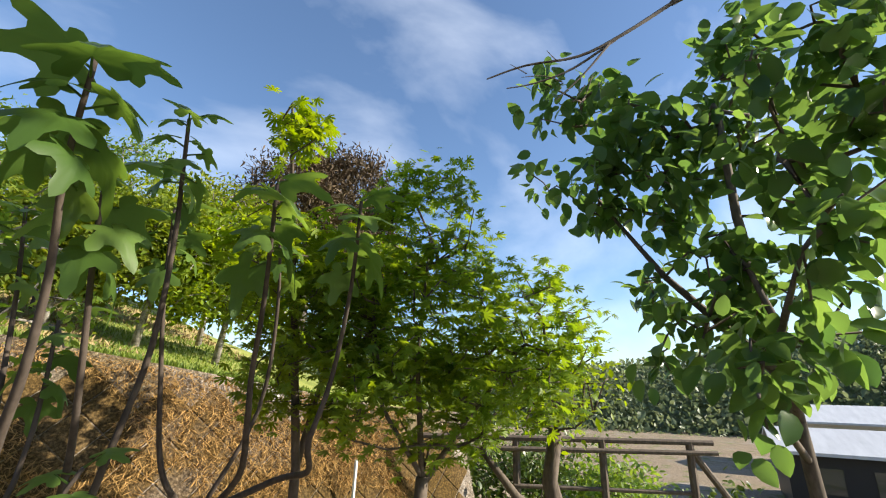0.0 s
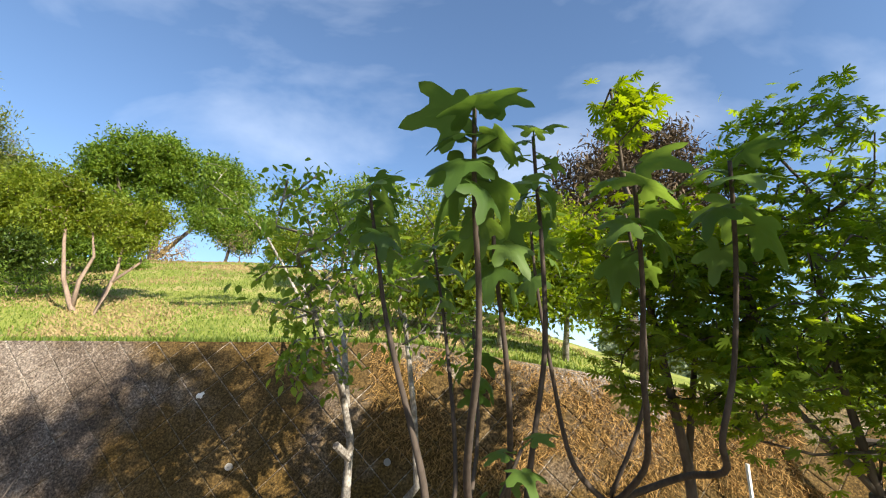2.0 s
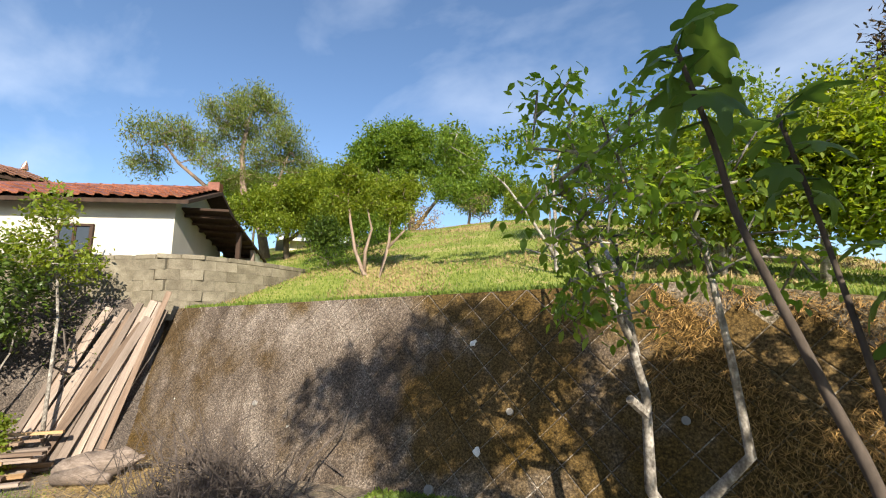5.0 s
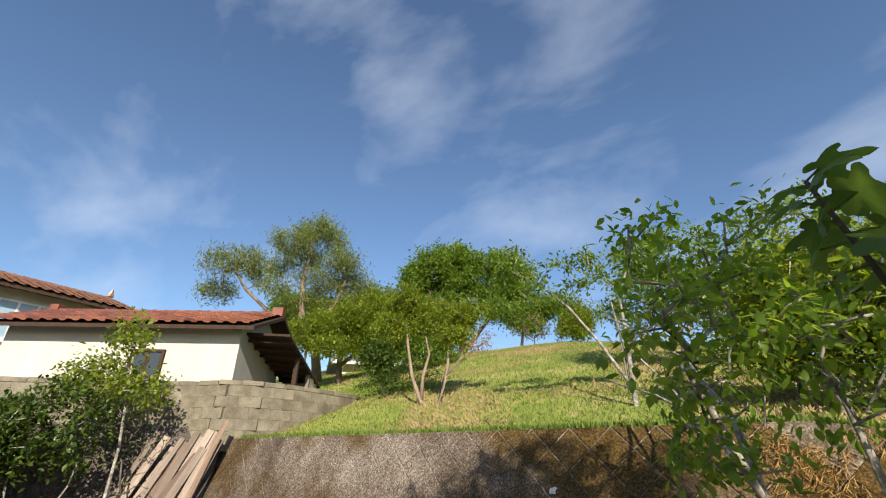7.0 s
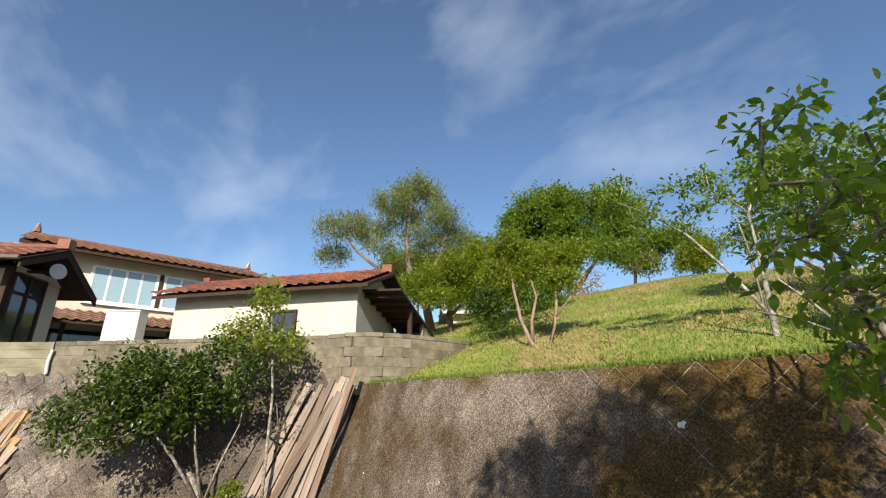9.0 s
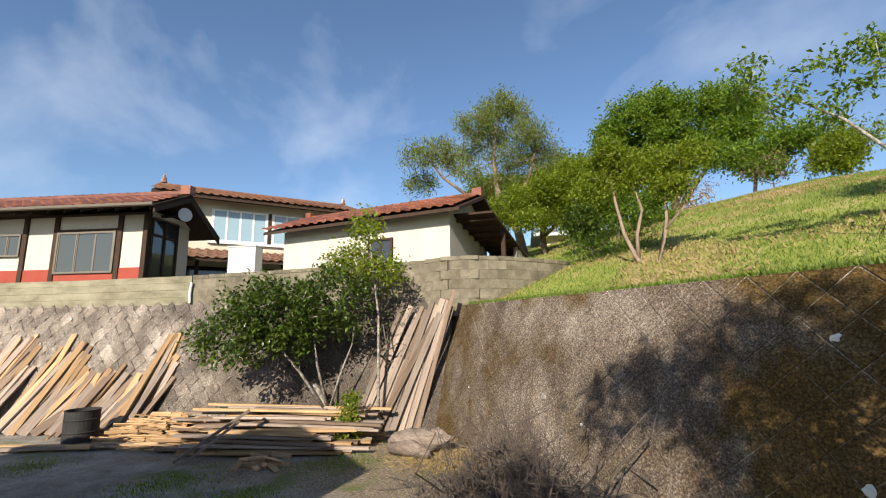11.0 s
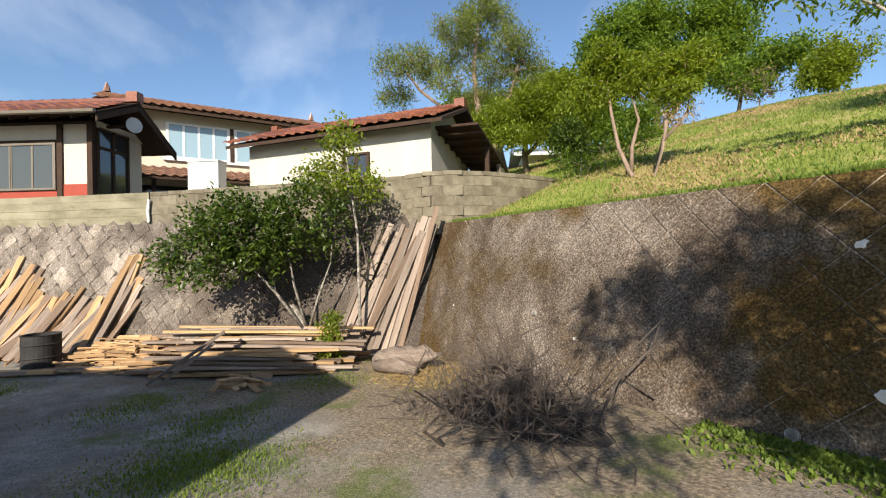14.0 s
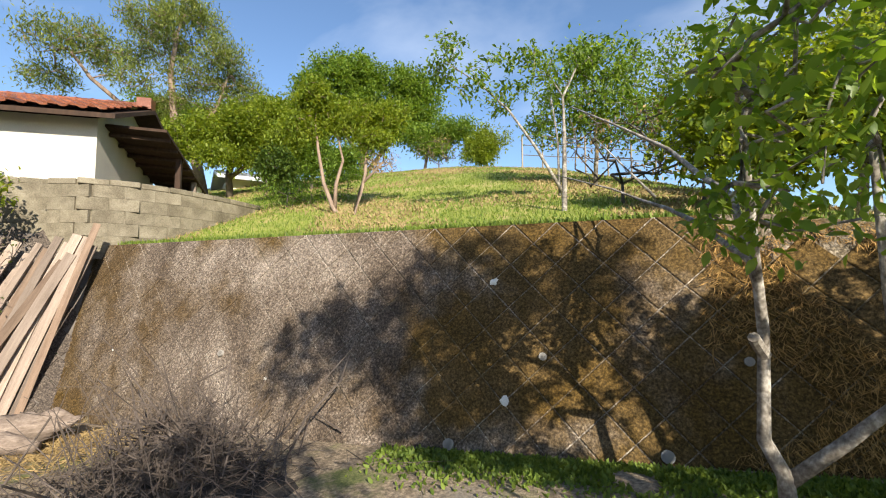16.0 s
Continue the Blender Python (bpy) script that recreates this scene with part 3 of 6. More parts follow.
# smooth concrete band with board marks
bm = bmesh.new()
lines = [0, 0.18, 0.185, 0.36, 0.365, 0.54, 0.545, 0.70]
for k in range(0, 8, 2):
    rows = []
    for u in np.arange(6.16, 30, 1.5):
        zt = band_top(u)
        off = 0.004 * (k % 4)
        rows.append([bm.verts.new(MB @ Vector(v)) for v in ((u, 0.02 + off, STONE_TOP + lines[k] * (zt - STONE_TOP) / 0.7), (u, 0.02 + off, STONE_TOP + lines[k + 1] * (zt - STONE_TOP) / 0.7), (u, 0.2, STONE_TOP + lines[k + 1] * (zt - STONE_TOP) / 0.7), (u, 0.2, STONE_TOP + lines[k] * (zt - STONE_TOP) / 0.7))])
    for a, b in zip(rows, rows[1:]):
        for i in range(4):
            bm.faces.new((a[i], b[i], b[(i + 1) % 4], a[(i + 1) % 4]))
    bm.faces.new(rows[0])
wall_band = tagged(part("wall_band", bm, BAND), "stained board-marked concrete parapet on the stone wall", "wall", kind="structure")
bm = bmesh.new()
box(bm, (-0.3, 0.55, -0.5), (30, 30, 2.55), MB)
terrace = tagged(part("terrace", bm, YARD), "raised gravel terrace behind the stone wall", "ground", kind="structure")

# building behind the yard that throws its shadow over it
bm = bmesh.new()
foot = [(0.06, -2.8), (-2.4, -2.9), (-4.3, -8.2), (4.0, -9.0)]
lo = [bm.verts.new((x, y, -0.3)) for x, y in foot]
hi = [bm.verts.new((x, y, 4.0)) for x, y in foot]
bm.faces.new(hi)
for i in range(4):
    bm.faces.new((lo[i], lo[(i + 1) % 4], hi[(i + 1) % 4], hi[i]))
tagged(part("wall_south", bm, STUCCO), "plain rendered wall of a neighbouring building", "wall", kind="structure")

# block parapet path round the corner: along the stone wall, then along the slope
def world_b(u, n):
    p = MB @ Vector((u, n, 0))
    return p.x, p.y


LEG = [world_b(6.14, 0.12), world_b(0.7, 0.12), (-7.50, 5.42), (-7.22, 5.85), (-7.02, 6.5), (-6.95, 7.3), (-7.0, 8.35)]


def along(path, s):
    for a, b in zip(path, path[1:]):
        d = math.hypot(b[0] - a[0], b[1] - a[1])
        if s <= d or b is path[-1]:
            return Vector((a[0] + (b[0] - a[0]) * s / d, a[1] + (b[1] - a[1]) * s / d, 0)), math.atan2(b[1] - a[1], b[0] - a[0])
        s -= d


LEG_LEN = sum(math.hypot(b[0] - a[0], b[1] - a[1]) for a, b in zip(LEG, LEG[1:]))
wall_block = thing("wall_block", Matrix(), "weathered concrete block parapet curving round the corner", "wall", kind="structure")
bm = bmesh.new()
prev = None
for s in np.linspace(0, LEG_LEN, 26):
    p, a = along(LEG, s)
    side = Vector((-math.sin(a), math.cos(a), 0)) * 0.075
    zt = np.interp(s, [0, 5.4, 6.5, 20], [3.06, 3.22, 3.25, 3.22])
    ring = [bm.verts.new(p + side + Vector((0, 0, 2.0))), bm.verts.new(p + side + Vector((0, 0, zt - 0.02))), bm.verts.new(p - side + Vector((0, 0, zt - 0.02))), bm.verts.new(p - side + Vector((0, 0, 2.0)))]
    if prev:
        for i in range(3):
            bm.faces.new((prev[i], ring[i], ring[i + 1], prev[i + 1]))
    prev = ring
part("core", bm, BLOCK, wall_block)


def roof_tiles(parent, m, length, depth, rise, mat, pitch=0.27, course=0.25):
    """Rows of S-shaped tiles on one slope: length along x, from the eave at the origin up to depth and rise."""
    run = math.hypot(depth, rise)
    rows_n, cols = int(run / course), int(length / pitch)
    prof = [(0.0, 0.03), (0.06, 0.055), (0.12, 0.03), (0.17, 0.004), (0.23, 0.0), (0.275, 0.012)]
    tv, tf = [], []
    for y, dz in ((-0.03, 0.035), (course + 0.01, 0.0)):
        for x, z in prof:
            tv.append((x * pitch / 0.27, y, z + dz))
    for x, z in prof:
        tv.append((x * pitch / 0.27, -0.03, z + 0.005))
    n = len(prof)
    for i in range(n - 1):
        tf.append((i, i + 1, n + i + 1, n + i))
        tf.append((2 * n + i, 2 * n + i + 1, i + 1, i))
    me = raw_mesh("roof_tile", tv, tf)
    me.materials.append(mat)
    tilt = math.atan2(rise, depth)
    base = m @ Matrix.Rotation(tilt, 4, "X")
    rng = np.random.default_rng(5)
    for j in range(rows_n):
        for i in range(cols):
            ob = new("roof_tile", me)
            ob.parent = parent
            ob.matrix_basis = base @ Matrix.Translation((i * pitch, j * course, rng.uniform(0, 0.006))) @ Matrix.Rotation(rng.normal(0, 0.012), 4, "Z")


def slab(a, b, c, d, thick):
    """A slab on four corners, thick downwards."""
    bm = bmesh.new()
    top = [bm.verts.new(v) for v in (a, b, c, d)]
    low = [bm.verts.new(Vector(v) - Vector((0, 0, thick))) for v in (a, b, c, d)]
    bm.faces.new(top), bm.faces.new(low[::-1])
    for i in range(4):
        bm.faces.new((top[i], top[(i + 1) % 4], low[(i + 1) % 4], low[i]))
    return bm


def bx(name, a, b, mat, parent, label=""):
    return part(name, box(bmesh.new(), a, b), mat, parent, label)


def window(parent, x0, x1, z0, z1, y, mat_frame, mat_pane, panes, t=0.05):
    """A sliding window in a wall that faces -y."""
    w = bx("window", (x0, y - 0.05, z0), (x1, y - 0.045, z0 + 0.002), mat_frame, parent)
    fr = bmesh.new()
    box(fr, (x0, y - 0.06, z0), (x1, y, z0 + t)), box(fr, (x0, y - 0.06, z1 - t), (x1, y, z1))
    box(fr, (x0, y - 0.06, z0 + t), (x0 + t, y, z1 - t)), box(fr, (x1 - t, y - 0.06, z0 + t), (x1, y, z1 - t))
    part("window_frame", fr, mat_frame, w)
    wide = (x1 - x0 - 2 * t) / panes
    for i in range(panes):
        a = x0 + t + i * wide
        off = 0.012 * (i % 2)
        bx("stile", (a, y - 0.045 + off, z0 + t), (a + t * 0.6, y - 0.02 + off, z1 - t), mat_frame, w)
        bx("stile", (a + wide - t * 0.6, y - 0.045 + off, z0 + t), (a + wide, y - 0.02 + off, z1 - t), mat_frame, w)
        bx("pane", (a + t * 0.6, y - 0.034 + off, z0 + t), (a + wide - t * 0.6, y - 0.028 + off, z1 - t), mat_pane, w)
    return w


def ridge_row(parent, xa, xb, y, z, mat):
    """Round ridge tiles laid end to end over a flat course."""
    v, f = [], []
    for x, r in ((0.0, 0.085), (0.24, 0.08), (0.25, 0.095), (0.285, 0.095)):
        for k in range(7):
            a = math.pi * k / 6
            v.append((x, r * math.cos(a), 0.06 + r * 0.75 * math.sin(a)))
    for i in range(3):
        for k in range(6):
            f.append((i * 7 + k, i * 7 + k + 1, (i + 1) * 7 + k + 1, (i + 1) * 7 + k))
    me = raw_mesh("ridge_tile", v, f)
    me.materials.append(mat)
    bx("ridge_course", (xa, y - 0.10, z), (xb, y + 0.10, z + 0.07), mat, parent)
    x = xa
    while x < xb - 0.2:
        ob = new("ridge_tile", me)
        ob.parent = parent
        ob.matrix_basis = Matrix.Translation((x, y, z))
        x += 0.27


def frame_at(origin, along_v, back_v):
    return Matrix(((along_v[0], back_v[0], 0, origin[0]), (along_v[1], back_v[1], 0, origin[1]), (0, 0, 1, 0), (0, 0, 0, 1)))


# ---- the white house with red base panels ----
hp = Vector((-13.206, -0.427, 0))
hl = Vector((-15.738, -4.197, 0))
ha = (hl - hp).normalized()
MH = frame_at((hl.x, hl.y), (-ha.x, -ha.y), (-ha.y, ha.x))
if (MH.to_3x3() @ Vector((0, 1, 0))).dot(NB) < 0:
    MH = frame_at((hl.x, hl.y), (-ha.x, -ha.y), (ha.y, -ha.x))
HW = (hl - hp).length
HT, HB, HD = 4.94, 2.55, 1.75
house = thing("house", MH, "small white timber-framed house with red base panels and red tiled roof", "house")
posts = [0.0, 0.205 * HW, 0.405 * HW, 0.81 * HW, HW - 0.13]
bx("wall", (0.05, 0.05, HB), (HW - 0.05, HD, HT), STUCCO, house)
for x in posts:
    bx("post", (x, 0.0, HB), (x + 0.13, 0.13, HT), DARK_WOOD, house)
for a, b in zip(posts, posts[1:]):
    mid = b == posts[3]
    bx("base_panel", (a + 0.13, 0.03, HB), (b, 0.05, HT - (1.63 if mid else 1.49)), RED_PAINT, house, "red painted base panel")
bx("beam", (posts[2] + 0.13, 0.01, HT - 0.5), (posts[3], 0.05, HT - 0.42), DARK_WOOD, house)
bx("beam", (0.13, 0.01, HT - 0.06), (HW - 0.13, 0.05, HT), DARK_WOOD, house)
window(house, posts[2] + 0.14, posts[3] - 0.01, HT - 1.62, HT - 0.5, 0.03, ALU, GLASS_SKY, 3)
window(house, 0.14, posts[1] - 0.01, HT - 1.12, HT - 0.5, 0.03, ALU, GLASS_SKY, 2)
# gable side: glazed bay with dark frames, pale end post
sidem = Matrix.Translation((HW, 0, 0)) @ Matrix.Rotation(radians(90), 4, "Z")
bay = bx("glazed_bay", (0.13, -0.04, HB - 0.05), (1.19, 0.04, HB), DARK_WOOD, house, "dark-framed glazed bay on the gable side")
bay.matrix_basis = sidem
for x in (0.13, 0.62, 1.12):
    bx("mullion", (x, -0.03, HB), (x + 0.07, 0.03, HT - 0.12), DARK_WOOD, bay)
for z in (HT - 0.62, HT - 0.16):
    bx("rail", (0.2, -0.02, z), (1.19, 0.03, z + 0.07), DARK_WOOD, bay)
for a, b in ((0.2, 0.62), (0.69, 1.12)):
    bx("pane", (a, 0.005, HB), (b, 0.012, HT - 0.62), GLASS_DARK, bay)
    bx("pane", (a, 0.005, HT - 0.55), (b, 0.012, HT - 0.16), GLASS_DARK, bay)
bx("side_beam", (HW - 0.02, 0.13, HT - 0.14), (HW + 0.02, HD, HT + 0.04), STUCCO, house)
# roof: ridge along the front
EZ, RZ, RB = 4.97, 5.6, 0.62
x0, x1 = -1.3, HW + 0.72
part("roof_deck", slab((x0, -0.72, EZ - 0.05), (x1, -0.72, EZ - 0.05), (x1, RB, RZ - 0.05), (x0, RB, RZ - 0.05), 0.07), DARK_WOOD, house)
part("roof_deck", slab((x0, RB, RZ - 0.05), (x1, RB, RZ - 0.05), (x1, 2.1, EZ - 0.35), (x0, 2.1, EZ - 0.35), 0.07), DARK_WOOD, house)
roof_tiles(house, Matrix.Translation((x0, -0.72, EZ - 0.02)), x1 - x0, RB + 0.72, RZ - EZ, ROOF_RED)
ridge_row(house, x0 + 0.6, x1 - 0.25, RB, RZ - 0.03, ROOF_RED)
bm = bmesh.new()
box(bm, (x1 - 0.26, RB - 0.12, RZ - 0.05), (x1 + 0.02, RB + 0.12, RZ + 0.2))
part("ridge_end", bm, ROOF_RED, house, "upturned ridge-end tile")
for a, b in (((-0.72, EZ), (RB, RZ)), ((RB, RZ), (2.1, EZ - 0.3))):
    part("barge_board", slab((x1 - 0.05, a[0], a[1] - 0.06), (x1, a[0], a[1] - 0.06), (x1, b[0], b[1] - 0.06), (x1 - 0.05, b[0], b[1] - 0.06), 0.2), DARK_WOOD, house)
v, f = tube([(x0, -0.80, EZ - 0.06), (x1, -0.80, EZ - 0.06)], [0.05, 0.05], 8)
part("gutter", raw_mesh("gutter", v, f), ALU, house, "brown eaves gutter")
v, f = tube([(x0 + 0.35, -0.78, EZ - 0.08), (x0 + 0.75, -0.3, EZ - 0.35), (-0.06, -0.05, EZ - 0.5), (-0.07, -0.05, HB)], [0.035] * 4, 8)
part("downpipe", raw_mesh("downpipe", v, f), ALU, house)
for i in range(14):
    x = x0 + 0.3 + i * (x1 - x0 - 0.5) / 13
    part("rafter", slab((x, -0.66, EZ - 0.1), (x + 0.05, -0.66, EZ - 0.1), (x + 0.05, 0.05, EZ + 0.23), (x, 0.05, EZ + 0.23), 0.07), DARK_WOOD, house)
v, f = tube([(HW + 0.62, 0.45, HT - 0.02), (HW + 0.70, 0.42, HT - 0.02), (HW + 0.74, 0.40, HT - 0.02)], [0.05, 0.18, 0.19], 20)
part("round_lamp", raw_mesh("round_lamp", v, f), WHITE_METAL, house, "round white disc fixed under the gable")
part("lamp_bracket", box(bmesh.new(), (HW, 0.42, HT - 0.06), (HW + 0.64, 0.5, HT)), DARK_WOOD, house)

# ---- the white shed with a lean-to wood store ----
MS = frame_at((-8.04, 5.83), (0.803, 0.595), (-0.595, 0.803))
shed = thing("shed", MS, "low white plastered shed with a red tiled gable roof", "shed")
SL, SD, ST = 5.0, 2.6, 4.42
bx("wall", (-SL, 0, 2.55), (0, SD, ST), STUCCO, shed)
for x in (-SL, -0.04):
    bm = bmesh.new()
    p = [bm.verts.new(v) for v in ((x, 0, ST), (x, SD, ST), (x, SD / 2, ST + 0.6))]
    q = [bm.verts.new(v.co + Vector((0.04, 0, 0))) for v in p]
    bm.faces.new(p), bm.faces.new(q[::-1])
    for i in range(3):
        bm.faces.new((p[i], q[i], q[(i + 1) % 3], p[(i + 1) % 3]))
    part("gable", bm, STUCCO, shed)
x0, x1 = -SL - 0.35, 0.42
for a, b in (((-0.42, 4.42), (SD / 2, 5.12)), ((SD / 2, 5.12), (SD + 0.42, 4.42))):
    part("roof_deck", slab((x0, a[0], a[1] - 0.03), (x1, a[0], a[1] - 0.03), (x1, b[0], b[1] - 0.03), (x0, b[0], b[1] - 0.03), 0.08), DARK_WOOD, shed)
roof_tiles(shed, Matrix.Translation((x0, -0.44, 4.43)), x1 - x0, SD / 2 + 0.42, 0.7, ROOF_RED)
ridge_row(shed, x0 + 0.1, x1 - 0.3, SD / 2, 5.1, ROOF_RED)
bx("ridge_end", (x1 - 0.3, SD / 2 - 0.12, 5.08), (x1 - 0.04, SD / 2 + 0.12, 5.3), ROOF_RED, shed, "upturned ridge-end tile")
bx("ridge_end", (x0 + 0.0, SD / 2 - 0.12, 5.08), (x0 + 0.2, SD / 2 + 0.12, 5.3), ROOF_RED, shed)
window(shed, -2.2, -1.5, 3.35, 3.95, -0.005, DARK_WOOD, GLASS_DARK, 2)
part("lean_to_roof", slab((0.0, 0.25, 4.42), (1.0, 0.15, 4.36), (1.0, 3.3, 3.72), (0.0, 3.3, 3.78), 0.05), DARK_WOOD, shed)
for i in range(8):
    y = 0.4 + i * 0.4
    z = 4.36 - 0.2 * (y - 0.15)
    part("rafter", slab((0.0, y, z), (0.98, y, z - 0.05), (0.98, y + 0.05, z - 0.06), (0.0, y + 0.05, z - 0.01), 0.06), DARK_WOOD, shed)
bx("lean_to_wall", (0.05, 3.0, 2.55), (0.95, 3.1, 3.75), STUCCO, shed)
bx("lean_to_wall", (0.9, 2.35, 2.55), (0.95, 3.0, 3.82), STUCCO, shed)
bx("post", (0.86, 2.25, 2.55), (0.96, 2.35, 3.86), WOOD_GREY, shed)
bx("post", (0.86, 1.15, 2.55), (0.96, 1.25, 4.1), DARK_WOOD, shed)
# stacked firewood in the store
rng = np.random.default_rng(8)
stack = thing("firewood_stack", MS, "dark split firewood stacked under the lean-to", "firewood")
for j in range(7):
    for i in range(9):
        y, z = 1.15 + i * 0.13 + 0.06 * (j % 2), 2.62 + j * 0.125
        r = rng.uniform(0.05, 0.066)
        v, f = tube([(0.1, y, z), (0.75 + rng.uniform(0, 0.08), y, z + rng.normal(0, 0.005))], [r, r], 7)
        part("log", raw_mesh("log", v, f), WOOD_PALE if rng.random() < 0.15 else BARK, stack)

# ---- the far two-storey house ----
MF = frame_at((-18.1, 1.19), (0, 1), (-1, 0))
far = thing("far_house", MF, "two-storey cream house with wide white-framed windows", "house")
bx("wall", (-2.2, 0, 2.5), (5.5, 6, 6.75), CREAM, far)
window(far, -0.05, 1.97, 5.15, 6.4, -0.0, ALU_WHITE, CURTAIN_GLASS, 4, 0.06)
window(far, 2.12, 4.3, 5.15, 6.4, -0.0, ALU_WHITE, CURTAIN_GLASS, 4, 0.06)
bx("shutter_box", (1.98, -0.09, 5.15), (2.1, 0, 6.4), DARK_WOOD, far)
bx("sill", (-0.15, -0.12, 5.06), (4.4, 0.0, 5.14), ALU_WHITE, far)
x0, x1 = -2.0, 5.9
for a, b in (((-0.7, 6.72), (2.6, 7.85)), ((2.6, 7.85), (6.6, 6.6))):
    part("roof_deck", slab((x0, a[0], a[1]), (x1, a[0], a[1]), (x1, b[0], b[1]), (x0, b[0], b[1]), 0.12), DARK_WOOD, far)
roof_tiles(far, Matrix.Translation((x0, -0.75, 6.74)), x1 - x0, 3.3, 1.13, ROOF_BROWN, pitch=0.3, course=0.3)
ridge_row(far, x0 + 0.05, x1 - 0.1, 2.6, 7.82, ROOF_BROWN)
for x in (x0, x1 - 0.25):
    v, f = tube([(x + 0.12, 2.6, 7.95), (x + 0.12, 2.6, 8.15), (x + 0.12, 2.55, 8.3)], [0.13, 0.09, 0.02], 7)
    part("ridge_ornament", raw_mesh("ridge_ornament", v, f), ROOF_BROWN, far)
part("lower_roof_deck", slab((-2.0, -1.5, 4.25), (5.5, -1.5, 4.25), (5.5, 0, 4.8), (-2.0, 0, 4.8), 0.08), DARK_WOOD, far)
roof_tiles(far, Matrix.Translation((-2.0, -1.52, 4.27)), 7.5, 1.5, 0.55, ROOF_BROWN, pitch=0.3, course=0.3)
bx("veranda_opening", (-1.8, -0.06, 2.6), (5.2, -0.01, 4.15), GLASS_DARK, far, "dark glazed veranda")
for x in np.linspace(-1.9, 5.2, 6):
    bx("veranda_post", (x, -1.25, 2.5), (x + 0.12, -1.13, 4.2), DARK_WOOD, far)

# outdoor unit on the terrace
MA = MB @ Matrix.Translation((5.18, 1.0, 0))
unit = thing("outdoor_unit", MA, "white metal box unit standing on the terrace", "air conditioner")
bx("casing", (0, 0, 2.55), (0.75, 0.34, 3.9), WHITE_METAL, unit)
for i in range(6):
    bx("louvre", (0.12, -0.012, 3.45 + i * 0.05), (0.42, 0.0, 3.475 + i * 0.05), ALU_WHITE, unit)
bx("cap", (-0.02, -0.02, 3.9), (0.77, 0.36, 3.93), WHITE_METAL, unit)

# pale downpipe stub on the band
v, f = tube([MB @ Vector((6.13, -0.02, 2.42)), MB @ Vector((6.15, -0.02, 2.65)), MB @ Vector((6.12, -0.02, 2.9))], [0.025, 0.03, 0.028], 8)
tagged(part("drain_pipe", raw_mesh("drain_pipe", v, f), ALU_WHITE), "short pale drain pipe on the concrete parapet", "pipe")

DRY_VINE = surface("dry_vine", [(0.3, (0.06, 0.042, 0.026)), (0.7, (0.19, 0.14, 0.085))], scale=3, fine=30)

# ---- trees ----
def bough_tree(name, trunks, blobs, count, per, spread, size, leaf, leaf_mat, bark, seed, label, category="tree", girth=0.012, group="", hang=0.2, up=0.2, power=0.42, bend=0.12, kept=None):
    """A tree: its wood in one mesh, its leaves in another; places in the world."""
    rng = np.random.default_rng(seed)
    base = Vector(trunks[0][0][0])
    t = thing(name, Matrix.Translation(base), label, category, group)
    back = Matrix.Translation(-base)
    v, f, ends = branches(trunks, blobs, count, rng, girth, power, bend, kept)
    wood = raw_mesh("trunk", [back @ Vector(p) for p in v], f)
    part("trunk", wood, bark, t, smooth=True)
    if per:
        pl, ai, si, ro = foliage(ends, per, spread, size, rng, hang, up)
        crown = scatter("crown", leaf, pl - np.array(base), ai, si, ro)
        crown.materials.append(leaf_mat)
        part("crown", crown, leaf_mat, t)
    return t, ends


def bush(name, blobs, count, size, leaf, mat, seed, label, category="bush"):
    rng = np.random.default_rng(seed)
    c0 = blobs[0][0]
    return bough_tree(name, [([(c0[0], c0[1], c0[2] - blobs[0][1][2]), (c0[0], c0[1], c0[2])], (0.03, 0.01))], blobs, max(12, count // 60), 60, max(blobs[0][1]) * 0.2, size, leaf, mat, BARK, seed, label, category)


def hz(x, y):
    return hill_z(x, y)


# tall spreading pine behind the shed: boughs fan out into flat pads of needles
pine_pads = [((-13.54, 7.57, 7.96), (0.64, 0.58, 0.38)), ((-13.52, 8.47, 8.40), (0.86, 0.77, 0.40)), ((-14.37, 9.94, 8.63), (0.88, 0.79, 0.40)), ((-14.62, 8.29, 7.33), (0.82, 0.74, 0.3)),
             ((-12.46, 9.51, 9.26), (0.82, 0.74, 0.46)), ((-12.65, 10.77, 10.29), (0.85, 0.77, 0.5)), ((-12.18, 11.55, 10.0), (0.60, 0.54, 0.5)), ((-11.38, 11.21, 8.82), (0.79, 0.71, 0.42))]
pine_pads += [((-13.49, 10.95, 9.34), (1.02, 0.92, 0.45)), ((-12.59, 9.41, 7.47), (0.82, 0.74, 0.3)), ((-12.3, 11.05, 8.01), (0.95, 0.85, 0.42)), ((-11.71, 12.24, 8.28), (0.81, 0.73, 0.42)),
              ((-11.69, 11.92, 7.40), (0.76, 0.69, 0.36)), ((-13.03, 10.93, 7.19), (0.92, 0.83, 0.3))]
bough_tree("pine_tree", [([(-12.3, 11.6, 3.9), (-12.4, 11.3, 5.4), (-12.7, 10.7, 6.6), (-12.7, 10.5, 8.2), (-12.6, 10.6, 9.5)], (0.20, 0.05)), ([(-12.45, 11.2, 5.5), (-13.1, 9.9, 6.5), (-13.6, 8.8, 7.4), (-13.6, 8.2, 8.0)], (0.10, 0.03)), ([(-12.6, 10.9, 6.2), (-11.9, 11.5, 7.2), (-11.5, 11.6, 8.3)], (0.08, 0.03))],
           pine_pads, 700, 42, 0.17, 0.14, NEEDLE, LEAF_PINE, BARK_TAN, 1, "tall spreading pine with pale boughs behind the shed", girth=0.016, hang=-0.25)
